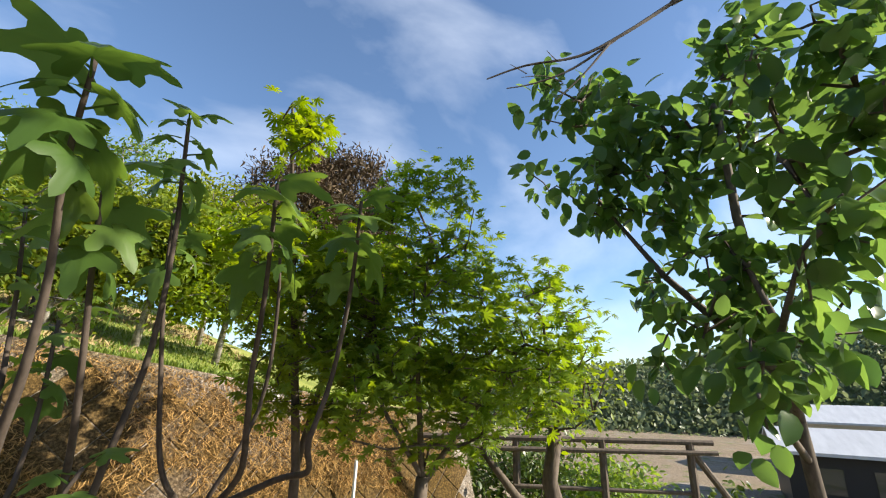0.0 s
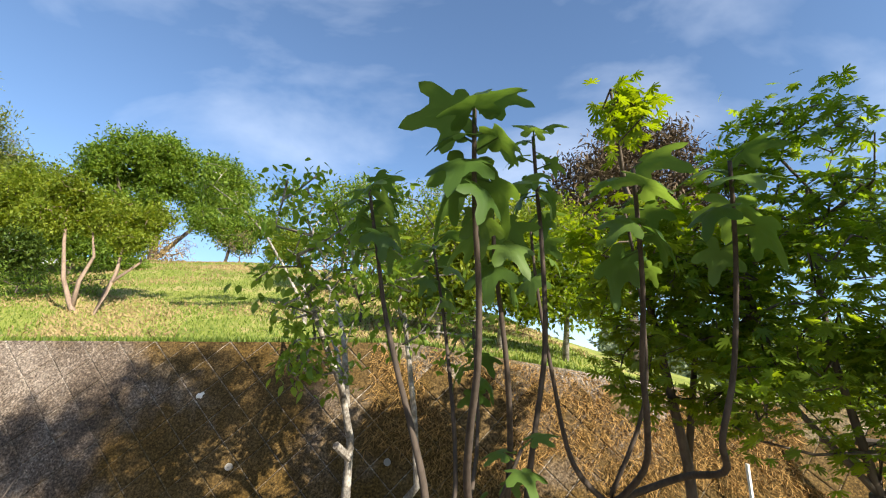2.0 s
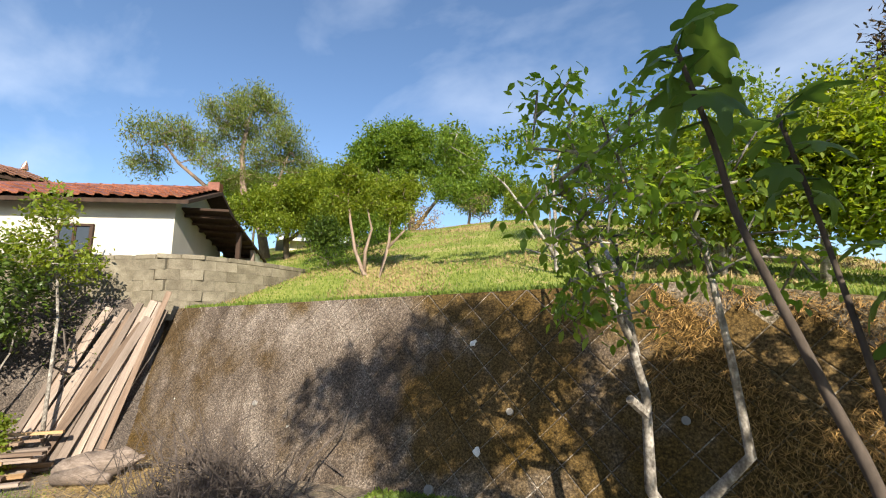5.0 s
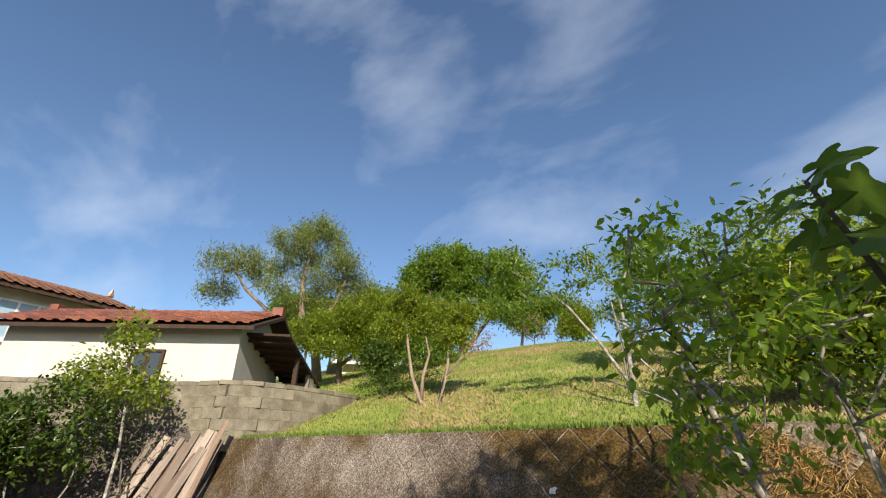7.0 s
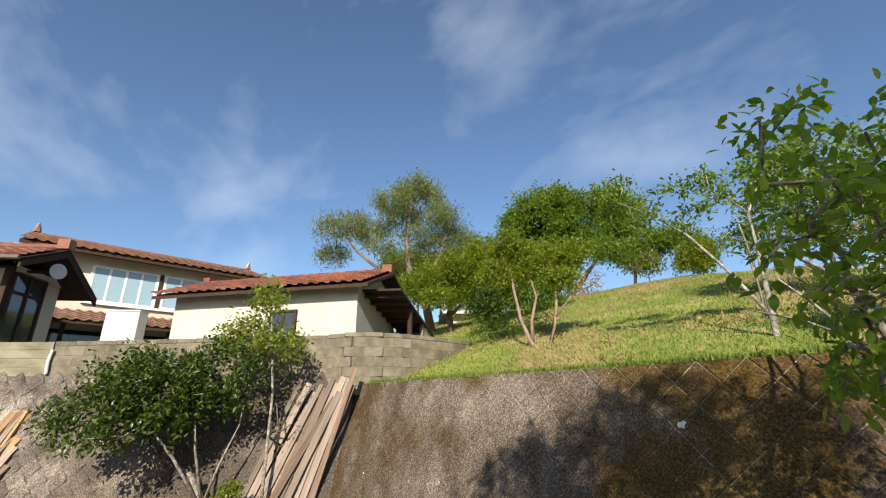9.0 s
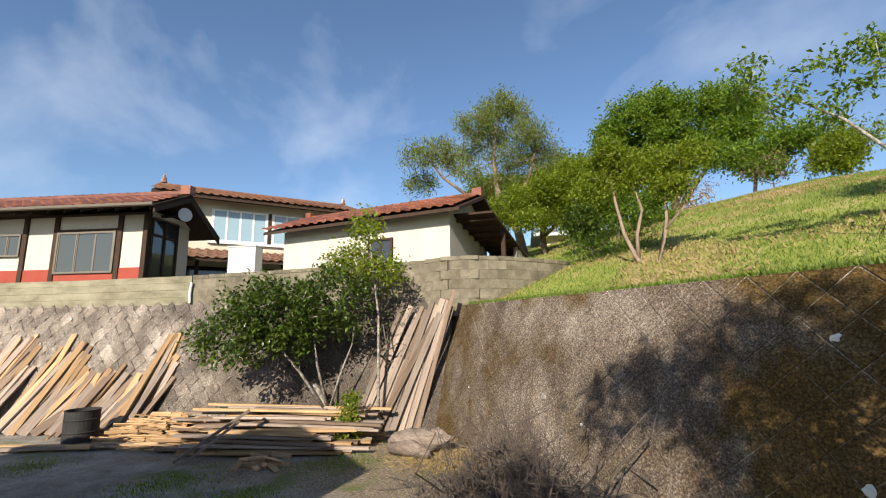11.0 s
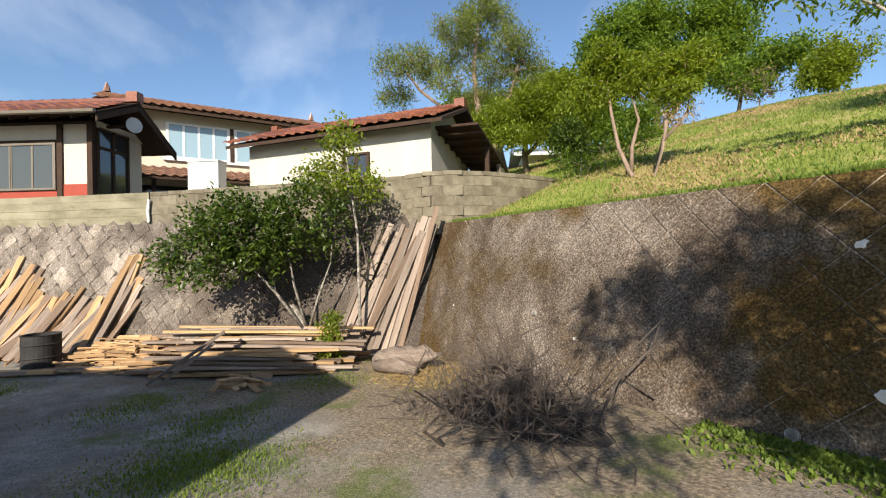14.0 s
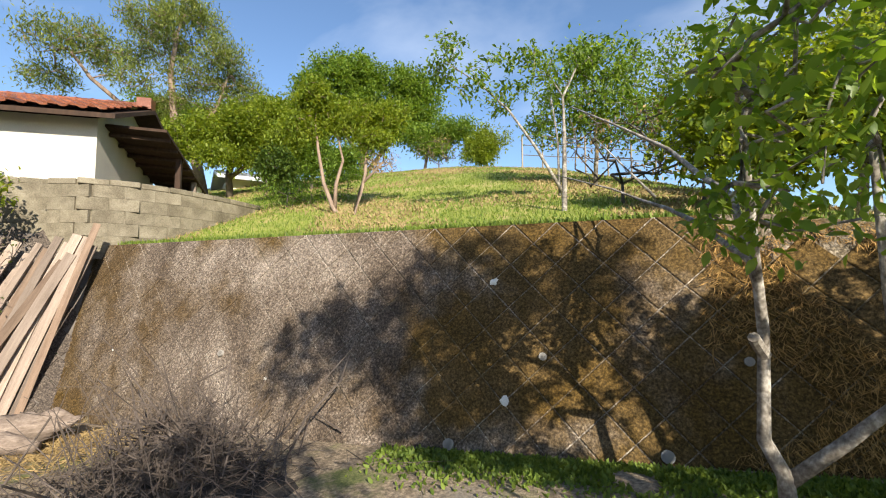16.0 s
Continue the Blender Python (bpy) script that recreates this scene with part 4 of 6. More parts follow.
# broadleaf trees behind the shed
bough_tree("tree", [([(-10.6, 11.0, 4.0), (-10.6, 10.9, 4.8), (-10.3, 10.8, 5.6)], (0.12, 0.06)), ([(-10.6, 10.9, 4.7), (-9.6, 11.2, 5.4), (-9.2, 11.5, 6.2)], (0.07, 0.03))],
           [((-11.2, 9.64, 5.58), (0.67, 0.61, 0.48)), ((-10.89, 10.45, 6.08), (0.74, 0.66, 0.52)), ((-9.71, 10.56, 6.26), (0.68, 0.61, 0.48)), ((-9.5, 11.39, 6.74), (0.64, 0.58, 0.46)), ((-9.92, 11.05, 5.59), (0.66, 0.59, 0.5)), ((-10.14, 10.11, 5.16), (0.62, 0.56, 0.31)), ((-8.71, 11.06, 5.66), (0.59, 0.53, 0.49)), ((-9.17, 12.21, 6.47), (0.55, 0.5, 0.46))],
           420, 62, 0.13, 0.115, LEAFLET, LEAF_BRIGHT, BARK, 2, "dense light green broadleaf tree behind the shed")
bough_tree("tree", [([(-8.6, 12.2, 4.0), (-8.6, 12.2, 4.8), (-8.6, 12.2, 5.4)], (0.07, 0.03))], [((-8.6, 12.2, 5.76), (0.55, 0.5, 0.4)), ((-8.8, 12.04, 5.2), (0.5, 0.5, 0.38)), ((-8.2, 12.5, 5.2), (0.55, 0.5, 0.4)), ((-7.8, 12.9, 5.6), (0.5, 0.5, 0.35)), ((-7.5, 13.1, 4.9), (0.4, 0.4, 0.3))],
           260, 45, 0.13, 0.11, LEAFLET, LEAF_TREE, BARK, 6, "leafy green tree on the slope behind the young trees")
bough_tree("tree", [([(-7.8, 10.0, 3.2), (-7.8, 10.0, 3.8), (-7.9, 9.95, 4.3)], (0.05, 0.03))], [((-7.89, 9.91, 4.5), (0.5, 0.46, 0.46)), ((-7.71, 10.09, 4.05), (0.42, 0.4, 0.32))], 110, 60, 0.1, 0.1, LEAFLET, LEAF_DARK, BARK, 4, "small dark leafy tree above the block wall")
# big tree on the crest
bough_tree("tree", [([(-11.8, 20.3, 6.6), (-11.9, 20.3, 8.2), (-12.2, 20.3, 9.9), (-12.4, 20.3, 11.2)], (0.22, 0.06)), ([(-11.8, 20.3, 7.0), (-10.6, 21.2, 9.0), (-10.0, 21.9, 10.8)], (0.12, 0.05)), ([(-11.9, 20.3, 8.0), (-13.3, 19.4, 10.0), (-13.5, 19.0, 11.2)], (0.1, 0.04))],
           [((-13.2, 19.02, 12.0), (1.2, 1.1, 0.8)), ((-12.46, 20.56, 12.6), (1.3, 1.2, 0.8)), ((-10.85, 20.76, 11.86), (1.17, 1.05, 0.8)), ((-9.93, 22.23, 12.1), (1.1, 1.0, 0.8)), ((-9.11, 22.55, 11.47), (0.83, 0.74, 0.74)), ((-13.9, 18.51, 11.19), (0.81, 0.73, 0.66)), ((-14.19, 19.84, 10.94), (1.16, 1.05, 0.69)), ((-12.37, 20.69, 11.12), (1.3, 1.2, 0.7)), ((-10.84, 21.64, 10.63), (1.2, 1.1, 0.75)), ((-9.62, 22.55, 10.5), (1.07, 0.96, 0.68)), ((-12.87, 19.8, 9.9), (1.33, 1.2, 0.54))],
           620, 60, 0.22, 0.19, LEAFLET, LEAF_TREE, BARK, 3, "large leafy tree on the hill crest", girth=0.018)
bough_tree("tree", [([(-8.3, 19.9, 6.5), (-8.2, 20.0, 7.4), (-8.0, 20.1, 8.2)], (0.09, 0.04))],
           [((-8.33, 19.97, 8.33), (0.88, 0.79, 0.59)), ((-7.41, 20.48, 8.76), (0.77, 0.69, 0.59)), ((-6.4, 20.09, 8.6), (0.63, 0.57, 0.46)), ((-9.31, 19.6, 8.69), (0.8, 0.72, 0.55)), ((-7.72, 19.83, 7.8), (0.76, 0.68, 0.37))],
           260, 48, 0.18, 0.16, LEAFLET, LEAF_TREE, BARK, 5, "low leafy tree on the hill crest", group="trees on the hill")
for k, (x, y, r, h, mat, sd_) in enumerate([(-16.5, 19.0, 2.2, 3.2, LEAF_BRIGHT, 13), (-15.0, 15.0, 1.6, 2.4, LEAF_BRIGHT, 14), (-12.5, 16.0, 1.3, 2.0, LEAF_TREE, 15), (-20.5, 17.0, 2.6, 4.0, LEAF_TREE, 16)]):
    z = hz(x, y) - 0.1
    lump = np.random.default_rng(sd_ + 40)
    spots = [((x + r * math.cos(a) * q, y + 0.8 * r * math.sin(a) * q, z + h * lump.uniform(0.72, 1.12)), (r * 0.42, r * 0.4, r * 0.3)) for a, q in zip(lump.uniform(0, 6.28, 11), lump.uniform(0.1, 0.9, 11))]
    bough_tree("tree", [([(x, y, z), (x + 0.1, y, z + h * 0.4), (x, y, z + h * 0.7)], (0.08, 0.04))],
               spots, 300, 55, 0.2, 0.17, LEAFLET, mat, BARK, sd_, "leafy tree standing on the grassy hill", group="trees on the hill")
# two young forked trees at the top of the wall
bough_tree("tree", [([(-4.09, 7.47, 2.30), (-4.07, 7.5, 2.55), (-4.0, 7.65, 3.14), (-3.92, 7.7, 3.5), (-3.9, 7.71, 4.05)], (0.055, 0.02)), ([(-3.95, 7.68, 3.35), (-3.66, 7.86, 3.73), (-3.61, 7.89, 4.19)], (0.028, 0.012))],
           [((-4.09, 7.86, 4.41), (0.36, 0.33, 0.27)), ((-3.72, 7.85, 4.45), (0.34, 0.3, 0.28)), ((-3.74, 7.64, 4.03), (0.28, 0.25, 0.18)), ((-3.55, 8.11, 4.66), (0.25, 0.22, 0.2)), ((-4.25, 7.91, 4.78), (0.24, 0.22, 0.2))], 190, 42, 0.075, 0.075, LEAFLET, LEAF_BRIGHT, BARK_TAN, 21, "young slender tree with pale bark at the wall top", group="young trees", girth=0.008)
bough_tree("tree", [([(-4.56, 7.87, 2.45), (-4.56, 7.86, 2.77), (-4.67, 7.79, 3.02), (-4.79, 7.7, 3.41), (-4.87, 7.63, 4.02), (-4.92, 7.59, 4.6)], (0.06, 0.018)), ([(-4.63, 7.82, 2.95), (-4.6, 7.8, 3.39), (-4.52, 7.9, 3.85), (-4.6, 7.85, 4.27)], (0.042, 0.015))],
           [((-5.2, 7.8, 4.9), (0.42, 0.38, 0.34)), ((-4.84, 7.85, 4.6), (0.42, 0.38, 0.28)), ((-5.15, 7.53, 4.45), (0.38, 0.34, 0.25)), ((-4.7, 8.05, 4.8), (0.35, 0.32, 0.27)), ((-4.85, 7.49, 5.05), (0.26, 0.24, 0.22)), ((-4.5, 7.9, 4.45), (0.3, 0.3, 0.2))], 260, 42, 0.08, 0.08, LEAFLET, LEAF_BRIGHT, BARK_TAN, 22, "young forked tree with pale reddish trunks", group="young trees", girth=0.008)
# slender white-barked tree further along, sparse crown
bough_tree("tree", [([(-0.54, 7.28, 2.10), (-0.54, 7.28, 2.66), (-0.53, 7.28, 3.13), (-0.52, 7.28, 3.65), (-0.53, 7.28, 4.17), (-0.33, 7.3, 4.58)], (0.045, 0.012)), ([(-0.56, 7.28, 2.85), (-0.9, 7.23, 3.48), (-1.26, 7.16, 4.04), (-1.65, 7.06, 4.45), (-2.08, 6.91, 4.76)], (0.026, 0.007)), ([(-0.6, 7.3, 2.8), (-0.62, 7.35, 3.6), (-0.7, 7.4, 4.2)], (0.02, 0.008))],
           [((-2.0, 6.83, 5.03), (0.25, 0.22, 0.13)), ((-2.32, 7.32, 4.91), (0.29, 0.26, 0.18)), ((-1.68, 6.91, 4.33), (0.25, 0.23, 0.14)), ((-1.51, 7.26, 4.25), (0.26, 0.23, 0.11)), ((-1.64, 7.06, 4.74), (0.23, 0.2, 0.11)), ((-1.18, 7.39, 4.91), (0.31, 0.28, 0.11)), ((-0.8, 7.04, 4.45), (0.24, 0.22, 0.13)), ((-0.5, 7.06, 4.63), (0.23, 0.21, 0.15)), ((-0.2, 7.65, 4.66), (0.26, 0.24, 0.19)), ((0.15, 7.67, 4.52), (0.22, 0.2, 0.19)), ((-0.08, 7.48, 4.88), (0.26, 0.23, 0.16)), ((-1.29, 7.68, 4.6), (0.22, 0.2, 0.1))],
           150, 17, 0.07, 0.085, LEAFLET, LEAF_TREE, BARK_PALE, 23, "slender white-barked tree with a thin crown", girth=0.007, hang=0.5)
# bare twiggy shrubs on the crest
for k, (x, y, r) in enumerate([(-7.0, 18.6, 1.0), (-9.6, 18.2, 0.9), (0.2, 8.0, 1.1), (1.3, 8.5, 1.2)]):
    z = hz(x, y)
    bough_tree("bare_shrub", [([(x, y, z - 0.1), (x, y, z + 0.3)], (0.03, 0.02))], [((x, y, z + r * 0.8), (r, r, r * 0.6))], 90, 4, 0.1, 0.07, OVATE, STRAW, TWIG, 30 + k, "bare grey twiggy shrub on the hillside", "shrub", girth=0.014, group="bare shrubs")
bush("bush", [((-5.21, 19.24, 7.55), (0.76, 0.68, 0.7)), ((-4.7, 19.26, 7.7), (0.57, 0.51, 0.38)), ((-5.46, 19.25, 7.15), (0.81, 0.73, 0.5))], 7000, 0.13, LEAFLET, LEAF_BRIGHT, 41, "rounded olive-green bush on the hill crest")
bush("bush", [((-8.9, 16.5, hz(-8.9, 16.5) + 0.3), (0.9, 0.7, 0.45))], 700, 0.1, OVATE, STRAW, 42, "reddish brown bush on the hillside")
bush("bush", [((-6.3, 8.5, hz(-6.3, 8.5) + 0.3), (0.7, 0.6, 0.45))], 1500, 0.1, NARROW, LEAF_TREE, 43, "low green bush beside the block wall")
bush("bush", [((-5.5, 8.9, hz(-5.5, 8.9) + 0.3), (0.7, 0.6, 0.45))], 1200, 0.09, NARROW, LEAF_TREE, 44, "low green bush beside the young trees")
# dark withered tree overgrown with vines
bough_tree("withered_tree", [([(5.9, 10.6, 1.6), (5.9, 10.5, 3.4), (5.8, 10.5, 5.2)], (0.18, 0.08))],
           [((5.6, 10.4, 6.2), (1.4, 1.3, 1.2)), ((6.8, 10.6, 6.8), (1.4, 1.3, 1.2)), ((4.4, 10.3, 5.1), (1.1, 1.0, 0.9)), ((7.4, 10.6, 5.4), (1.2, 1.2, 1.2))],
           520, 60, 0.2, 0.17, NARROW, DRY_VINE, TWIG, 51, "dark withered tree tangled with dry vines", girth=0.016)
# trees beyond the wall, seen between the figs
for k, (x, y, r, h, mat) in enumerate([(1.5, 6.9, 0.8, 1.4, LEAF_BRIGHT), (2.4, 6.8, 0.8, 1.6, LEAF_BRIGHT), (3.3, 6.7, 0.8, 1.5, LEAF_LIME), (3.4, 8.4, 1.0, 2.2, LEAF_BRIGHT), (-0.3, 10.6, 1.2, 2.3, LEAF_TREE), (2.0, 11.5, 1.5, 2.6, LEAF_TREE), (8.5, 9.0, 1.4, 2.4, LEAF_LIME)]):
    z = hz(x, y) - 0.05
    bough_tree("tree", [([(x, y, z), (x + 0.08, y, z + h * 0.5), (x, y, z + h * 0.9)], (0.05, 0.02))],
               [((x, y, z + h), (r, r * 0.8, r * 0.7)), ((x + r * 0.5, y, z + h * 0.6), (r * 0.7, r * 0.6, r * 0.5)), ((x - r * 0.5, y, z + h * 0.65), (r * 0.7, r * 0.6, r * 0.5))],
               230, 36, 0.12, 0.10, LEAFLET, mat, BARK_PALE, 60 + k, "small leafy tree beyond the retaining wall", group="trees beyond the wall")

# shrubs on the bank past the wall's end
for k, (x, y, r) in enumerate([(7.4, 5.3, 0.8), (8.3, 4.2, 0.75), (8.9, 6.2, 1.1), (10.2, 4.9, 0.9), (9.6, 3.2, 0.7), (11.6, 6.4, 1.2), (7.6, 7.4, 1.1)]):
    z = max(yard_z(x, y), hz(x, y) if y > 5.7 else -9)
    bush("bush", [((x, y, z + r * 0.75), (r, r, r * 0.8)), ((x + r * 0.6, y + 0.3, z + r * 0.5), (r * 0.7, r * 0.7, r * 0.55))], 1900, 0.11, OVATE, LEAF_TREE if k % 2 else LEAF_DARK, 310 + k, "dense green shrub on the bank beyond the wall")


# ---- cherry tree with a cut limb in front of the wall ----
ch_blobs = [((0.66, 3.15, 2.9), (0.28, 0.28, 0.35)), ((0.72, 3.15, 2.4), (0.32, 0.32, 0.38)), ((0.92, 3.35, 2.55), (0.4, 0.38, 0.45)), ((1.2, 3.6, 2.8), (0.5, 0.45, 0.5)), ((1.5, 3.8, 2.3), (0.42, 0.4, 0.42)), ((0.8, 3.5, 1.95), (0.4, 0.35, 0.2)), ((0.6, 3.35, 1.9), (0.25, 0.25, 0.2))]
cherry, ch_ends = bough_tree("cherry_tree", [([(0.98, 4.2, 0.2), (0.96, 4.18, 0.55), (0.86, 4.14, 0.75), (0.88, 4.12, 1.35), (0.82, 3.95, 1.75), (0.68, 3.45, 2.3)], (0.05, 0.018)),
                                             ([(0.96, 4.2, 0.5), (1.2, 4.1, 0.78), (1.42, 4.02, 1.05), (1.38, 4.0, 1.6), (1.3, 3.85, 2.3)], (0.042, 0.016)),
                                             ([(0.85, 4.05, 1.6), (0.77, 4.16, 2.13), (0.65, 4.48, 2.35), (0.51, 4.8, 2.62), (0.2, 5.22, 2.96), (-0.25, 5.4, 3.29)], (0.028, 0.006)),
                                             ([(0.83, 4.0, 1.72), (0.62, 4.6, 2.05), (0.49, 4.9, 2.19), (0.32, 5.21, 2.32), (0.1, 5.42, 2.47), (-0.44, 5.58, 2.69)], (0.022, 0.005)),
                                             ([(0.42, 5.01, 2.3), (0.2, 5.15, 2.6), (-0.04, 5.21, 2.91)], (0.012, 0.004))],
                             ch_blobs, 125, 0, 0, 0, OVATE, LEAF_CHERRY, BARK_PALE, 71, "young cherry tree with pale mottled bark and a sawn limb", bend=0.05)
v, f = tube([(0.88, 4.12, 1.22), (0.82, 4.02, 1.30), (0.80, 3.98, 1.33)], [0.035, 0.032, 0.03], 8)
part("cut_limb", raw_mesh("cut_limb", [Vector(p) - Vector((0.98, 4.2, 0.2)) for p in v], f), BARK_PALE, cherry, "sawn-off pale limb stump")


def leaf_objects(parent, origin, name, leaf, mat, places, aims, sizes, rolls, limit=300):
    """Single leaves as parts on a few shared meshes; what passes the limit in one mesh."""
    meshes = []
    for k in range(3):
        lv, lf = leaf
        bent = lv.copy()
        bent[:, 2] -= (0.08 * k) * bent[:, 1] ** 2 - 0.05 * k * np.abs(bent[:, 0])
        me = raw_mesh(name, bent, lf)
        me.materials.append(mat)
        me.polygons.foreach_set("use_smooth", [True] * len(me.polygons))
        meshes.append(me)
    for i in range(min(limit, len(places))):
        a = Vector(aims[i]).normalized()
        s = a.cross(Vector((0.01, 0.02, 1))).normalized()
        u = s.cross(a)
        c, q = math.cos(rolls[i]), math.sin(rolls[i])
        s, u = c * s + q * u, c * u - q * s
        ob = new(name, meshes[i % 3])
        ob.parent = parent
        z = float(sizes[i])
        p = Vector(places[i]) - Vector(origin)
        ob.matrix_basis = Matrix(((s.x * z, a.x * z, u.x * z, p.x), (s.y * z, a.y * z, u.y * z, p.y), (s.z * z, a.z * z, u.z * z, p.z), (0, 0, 0, 1)))
    if len(places) > limit:
        me = scatter("foliage", leaf, np.array(places[limit:]) - np.array(origin), np.array(aims[limit:]), np.array(sizes[limit:]), np.array(rolls[limit:]))
        me.materials.append(mat)
        me.polygons.foreach_set("use_smooth", [True] * len(me.polygons))
        tagged(part("foliage", me, mat, parent), kind="stuff")


def twig_leaves(ends, per, spread, size, rng, droop=0.5, flat=1.0):
    places, aims = [], []
    for p, way in ends:
        w = np.array(way) / (np.linalg.norm(way) + 1e-9)
        for _ in range(per):
            places.append(np.array(p) + rng.normal(size=3) * spread)
            o = rng.normal(size=3) * 0.8 + w * 0.6
            o[2] = o[2] * flat - droop
            aims.append(o)
    n = len(places)
    return np.array(places), np.array(aims), size * rng.uniform(0.6, 1.15, n), rng.normal(0, 0.45, n)


rng = np.random.default_rng(72)
leaf_objects(cherry, (0.98, 4.2, 0.2), "leaf", OVATE, LEAF_CHERRY, *twig_leaves(ch_ends, 15, 0.065, 0.08, rng, 0.4))

# ---- fig trees ----
def fig_stem(line, r0, r1):
    pts = [Vector(p) for p in line]
    fine = []
    for i in range(len(pts) - 1):
        a, b, c, d = pts[max(i - 1, 0)], pts[i], pts[i + 1], pts[min(i + 2, len(pts) - 1)]
        for k in range(4):
            t = k / 4
            fine.append(0.5 * (2 * b + (c - a) * t + (2 * a - 5 * b + 4 * c - d) * t * t + (3 * b - a - 3 * c + d) * t**3))
    fine.append(pts[-1])
    n = len(fine)
    return fine, [r0 + (r1 - r0) * i / (n - 1) for i in range(n)]


def fig_tree(base, trunk, stems, seed, label):
    rng = np.random.default_rng(seed)
    t = thing("fig_tree", Matrix.Translation(base), label, "tree", "fig trees")
    o = Vector(base)
    pts, rad = fig_stem([base] + trunk, 0.05, 0.035)
    v, f = tube([p - o for p in pts], rad, 9)
    part("trunk", raw_mesh("trunk", v, f), BARK_FIG, t, smooth=True)
    places, aims, sizes = [], [], []
    for line, r, leaves, big in stems:
        leaves, big = leaves + 3, big * 0.84
        pts, rad = fig_stem(line, r, 0.007)
        v, f = tube([p - o for p in pts], rad, 8)
        part("stem", raw_mesh("stem", v, f), FIG_STEM, t, smooth=True)
        tip, way = pts[-1], (pts[-1] - pts[-4]).normalized()
        for k in range(leaves):
            a = k * 2.4 + rng.uniform(-0.3, 0.3)
            down = k / max(1, leaves)
            p = tip - way * (down * 0.34)
            out = Vector((math.cos(a), math.sin(a), 0.75 - 1.1 * down))
            stalk = p + out.normalized() * rng.uniform(0.05, 0.10)
            sv, sf = tube([p - o, stalk - o], [0.004, 0.003], 5)
            part("leaf_stalk", raw_mesh("leaf_stalk", sv, sf), LEAF_FIG, t)
            places.append(stalk), aims.append((out.x, out.y, out.z - 0.35 - 0.8 * down)), sizes.append(big * rng.uniform(0.7, 1.1))
    n = len(places)
    leaf_objects(t, base, "leaf", FIG, LEAF_FIG, places, aims, sizes, rng.normal(0, 0.3, n))
    return t


fig_tree((2.5, 2.9, 0.33), [(2.49, 2.88, 0.9), (2.46, 2.85, 1.22)],
         [([(2.46, 2.85, 1.2), (2.30, 2.75, 1.34), (2.22, 2.72, 1.5), (2.15, 2.63, 1.83), (2.08, 2.55, 2.25), (2.05, 2.5, 2.6)], 0.016, 5, 0.15),
          ([(2.46, 2.85, 1.2), (2.52, 2.55, 1.42), (2.44, 2.27, 1.66), (2.39, 2.14, 1.87), (2.33, 1.92, 2.14), (2.26, 1.73, 2.52)], 0.017, 4, 0.19),
          ([(2.46, 2.85, 1.22), (2.72, 2.62, 1.38), (2.74, 2.3, 1.46), (2.66, 2.14, 1.6), (2.70, 2.06, 1.86), (2.68, 1.91, 2.24), (2.60, 1.73, 2.55)], 0.018, 4, 0.19),
          ([(2.46, 2.85, 1.25), (2.62, 2.7, 1.7), (2.60, 2.55, 2.2), (2.50, 2.4, 2.65)], 0.012, 6, 0.13)], 81, "fig tree with a pale forked trunk and long bare stems")
fig_tree((1.88, 2.5, 0.30), [(1.88, 2.5, 0.7), (1.86, 2.48, 1.0)],
         [([(1.86, 2.48, 0.98), (1.76, 2.36, 1.2), (1.70, 2.2, 1.4), (1.70, 2.02, 1.63), (1.72, 1.87, 1.85), (1.72, 1.76, 2.1), (1.70, 1.62, 2.34), (1.70, 1.56, 2.64)], 0.019, 9, 0.20),
          ([(1.86, 2.48, 0.98), (1.87, 2.44, 1.24), (1.88, 2.3, 1.54), (1.845, 2.06, 1.86), (1.80, 1.95, 2.22), (1.78, 1.85, 2.45)], 0.016, 6, 0.18),
          ([(1.86, 2.48, 0.96), (1.93, 2.42, 1.2), (1.99, 2.38, 1.55), (2.05, 2.31, 1.96), (2.04, 2.22, 2.39), (2.01, 2.12, 2.62), (1.98, 2.0, 2.80)], 0.016, 9, 0.13),
          ([(1.86, 2.48, 0.95), (1.8, 2.3, 1.25), (1.92, 2.25, 1.55)], 0.011, 3, 0.15)], 82, "fig tree with slender upright stems and large lobed leaves")
fig_tree((1.6, 2.15, 0.28), [(1.6, 2.14, 0.6), (1.58, 2.12, 0.85)],
         [([(1.58, 2.12, 0.85), (1.55, 2.08, 1.37), (1.49, 2.13, 1.62), (1.42, 2.15, 1.86), (1.36, 2.18, 2.09), (1.33, 2.16, 2.28), (1.26, 2.22, 2.66)], 0.016, 10, 0.155),
          ([(1.58, 2.12, 0.85), (1.66, 2.4, 1.4), (1.62, 2.55, 2.0), (1.55, 2.6, 2.5)], 0.012, 8, 0.14),
          ([(1.58, 2.12, 0.85), (1.4, 2.1, 1.1), (1.25, 2.1, 1.28)], 0.010, 4, 0.14),
          ([(1.58, 2.12, 0.85), (1.75, 2.4, 1.5), (1.75, 2.5, 2.05)], 0.011, 4, 0.14)], 83, "many-stemmed fig tree with glossy lobed leaves")

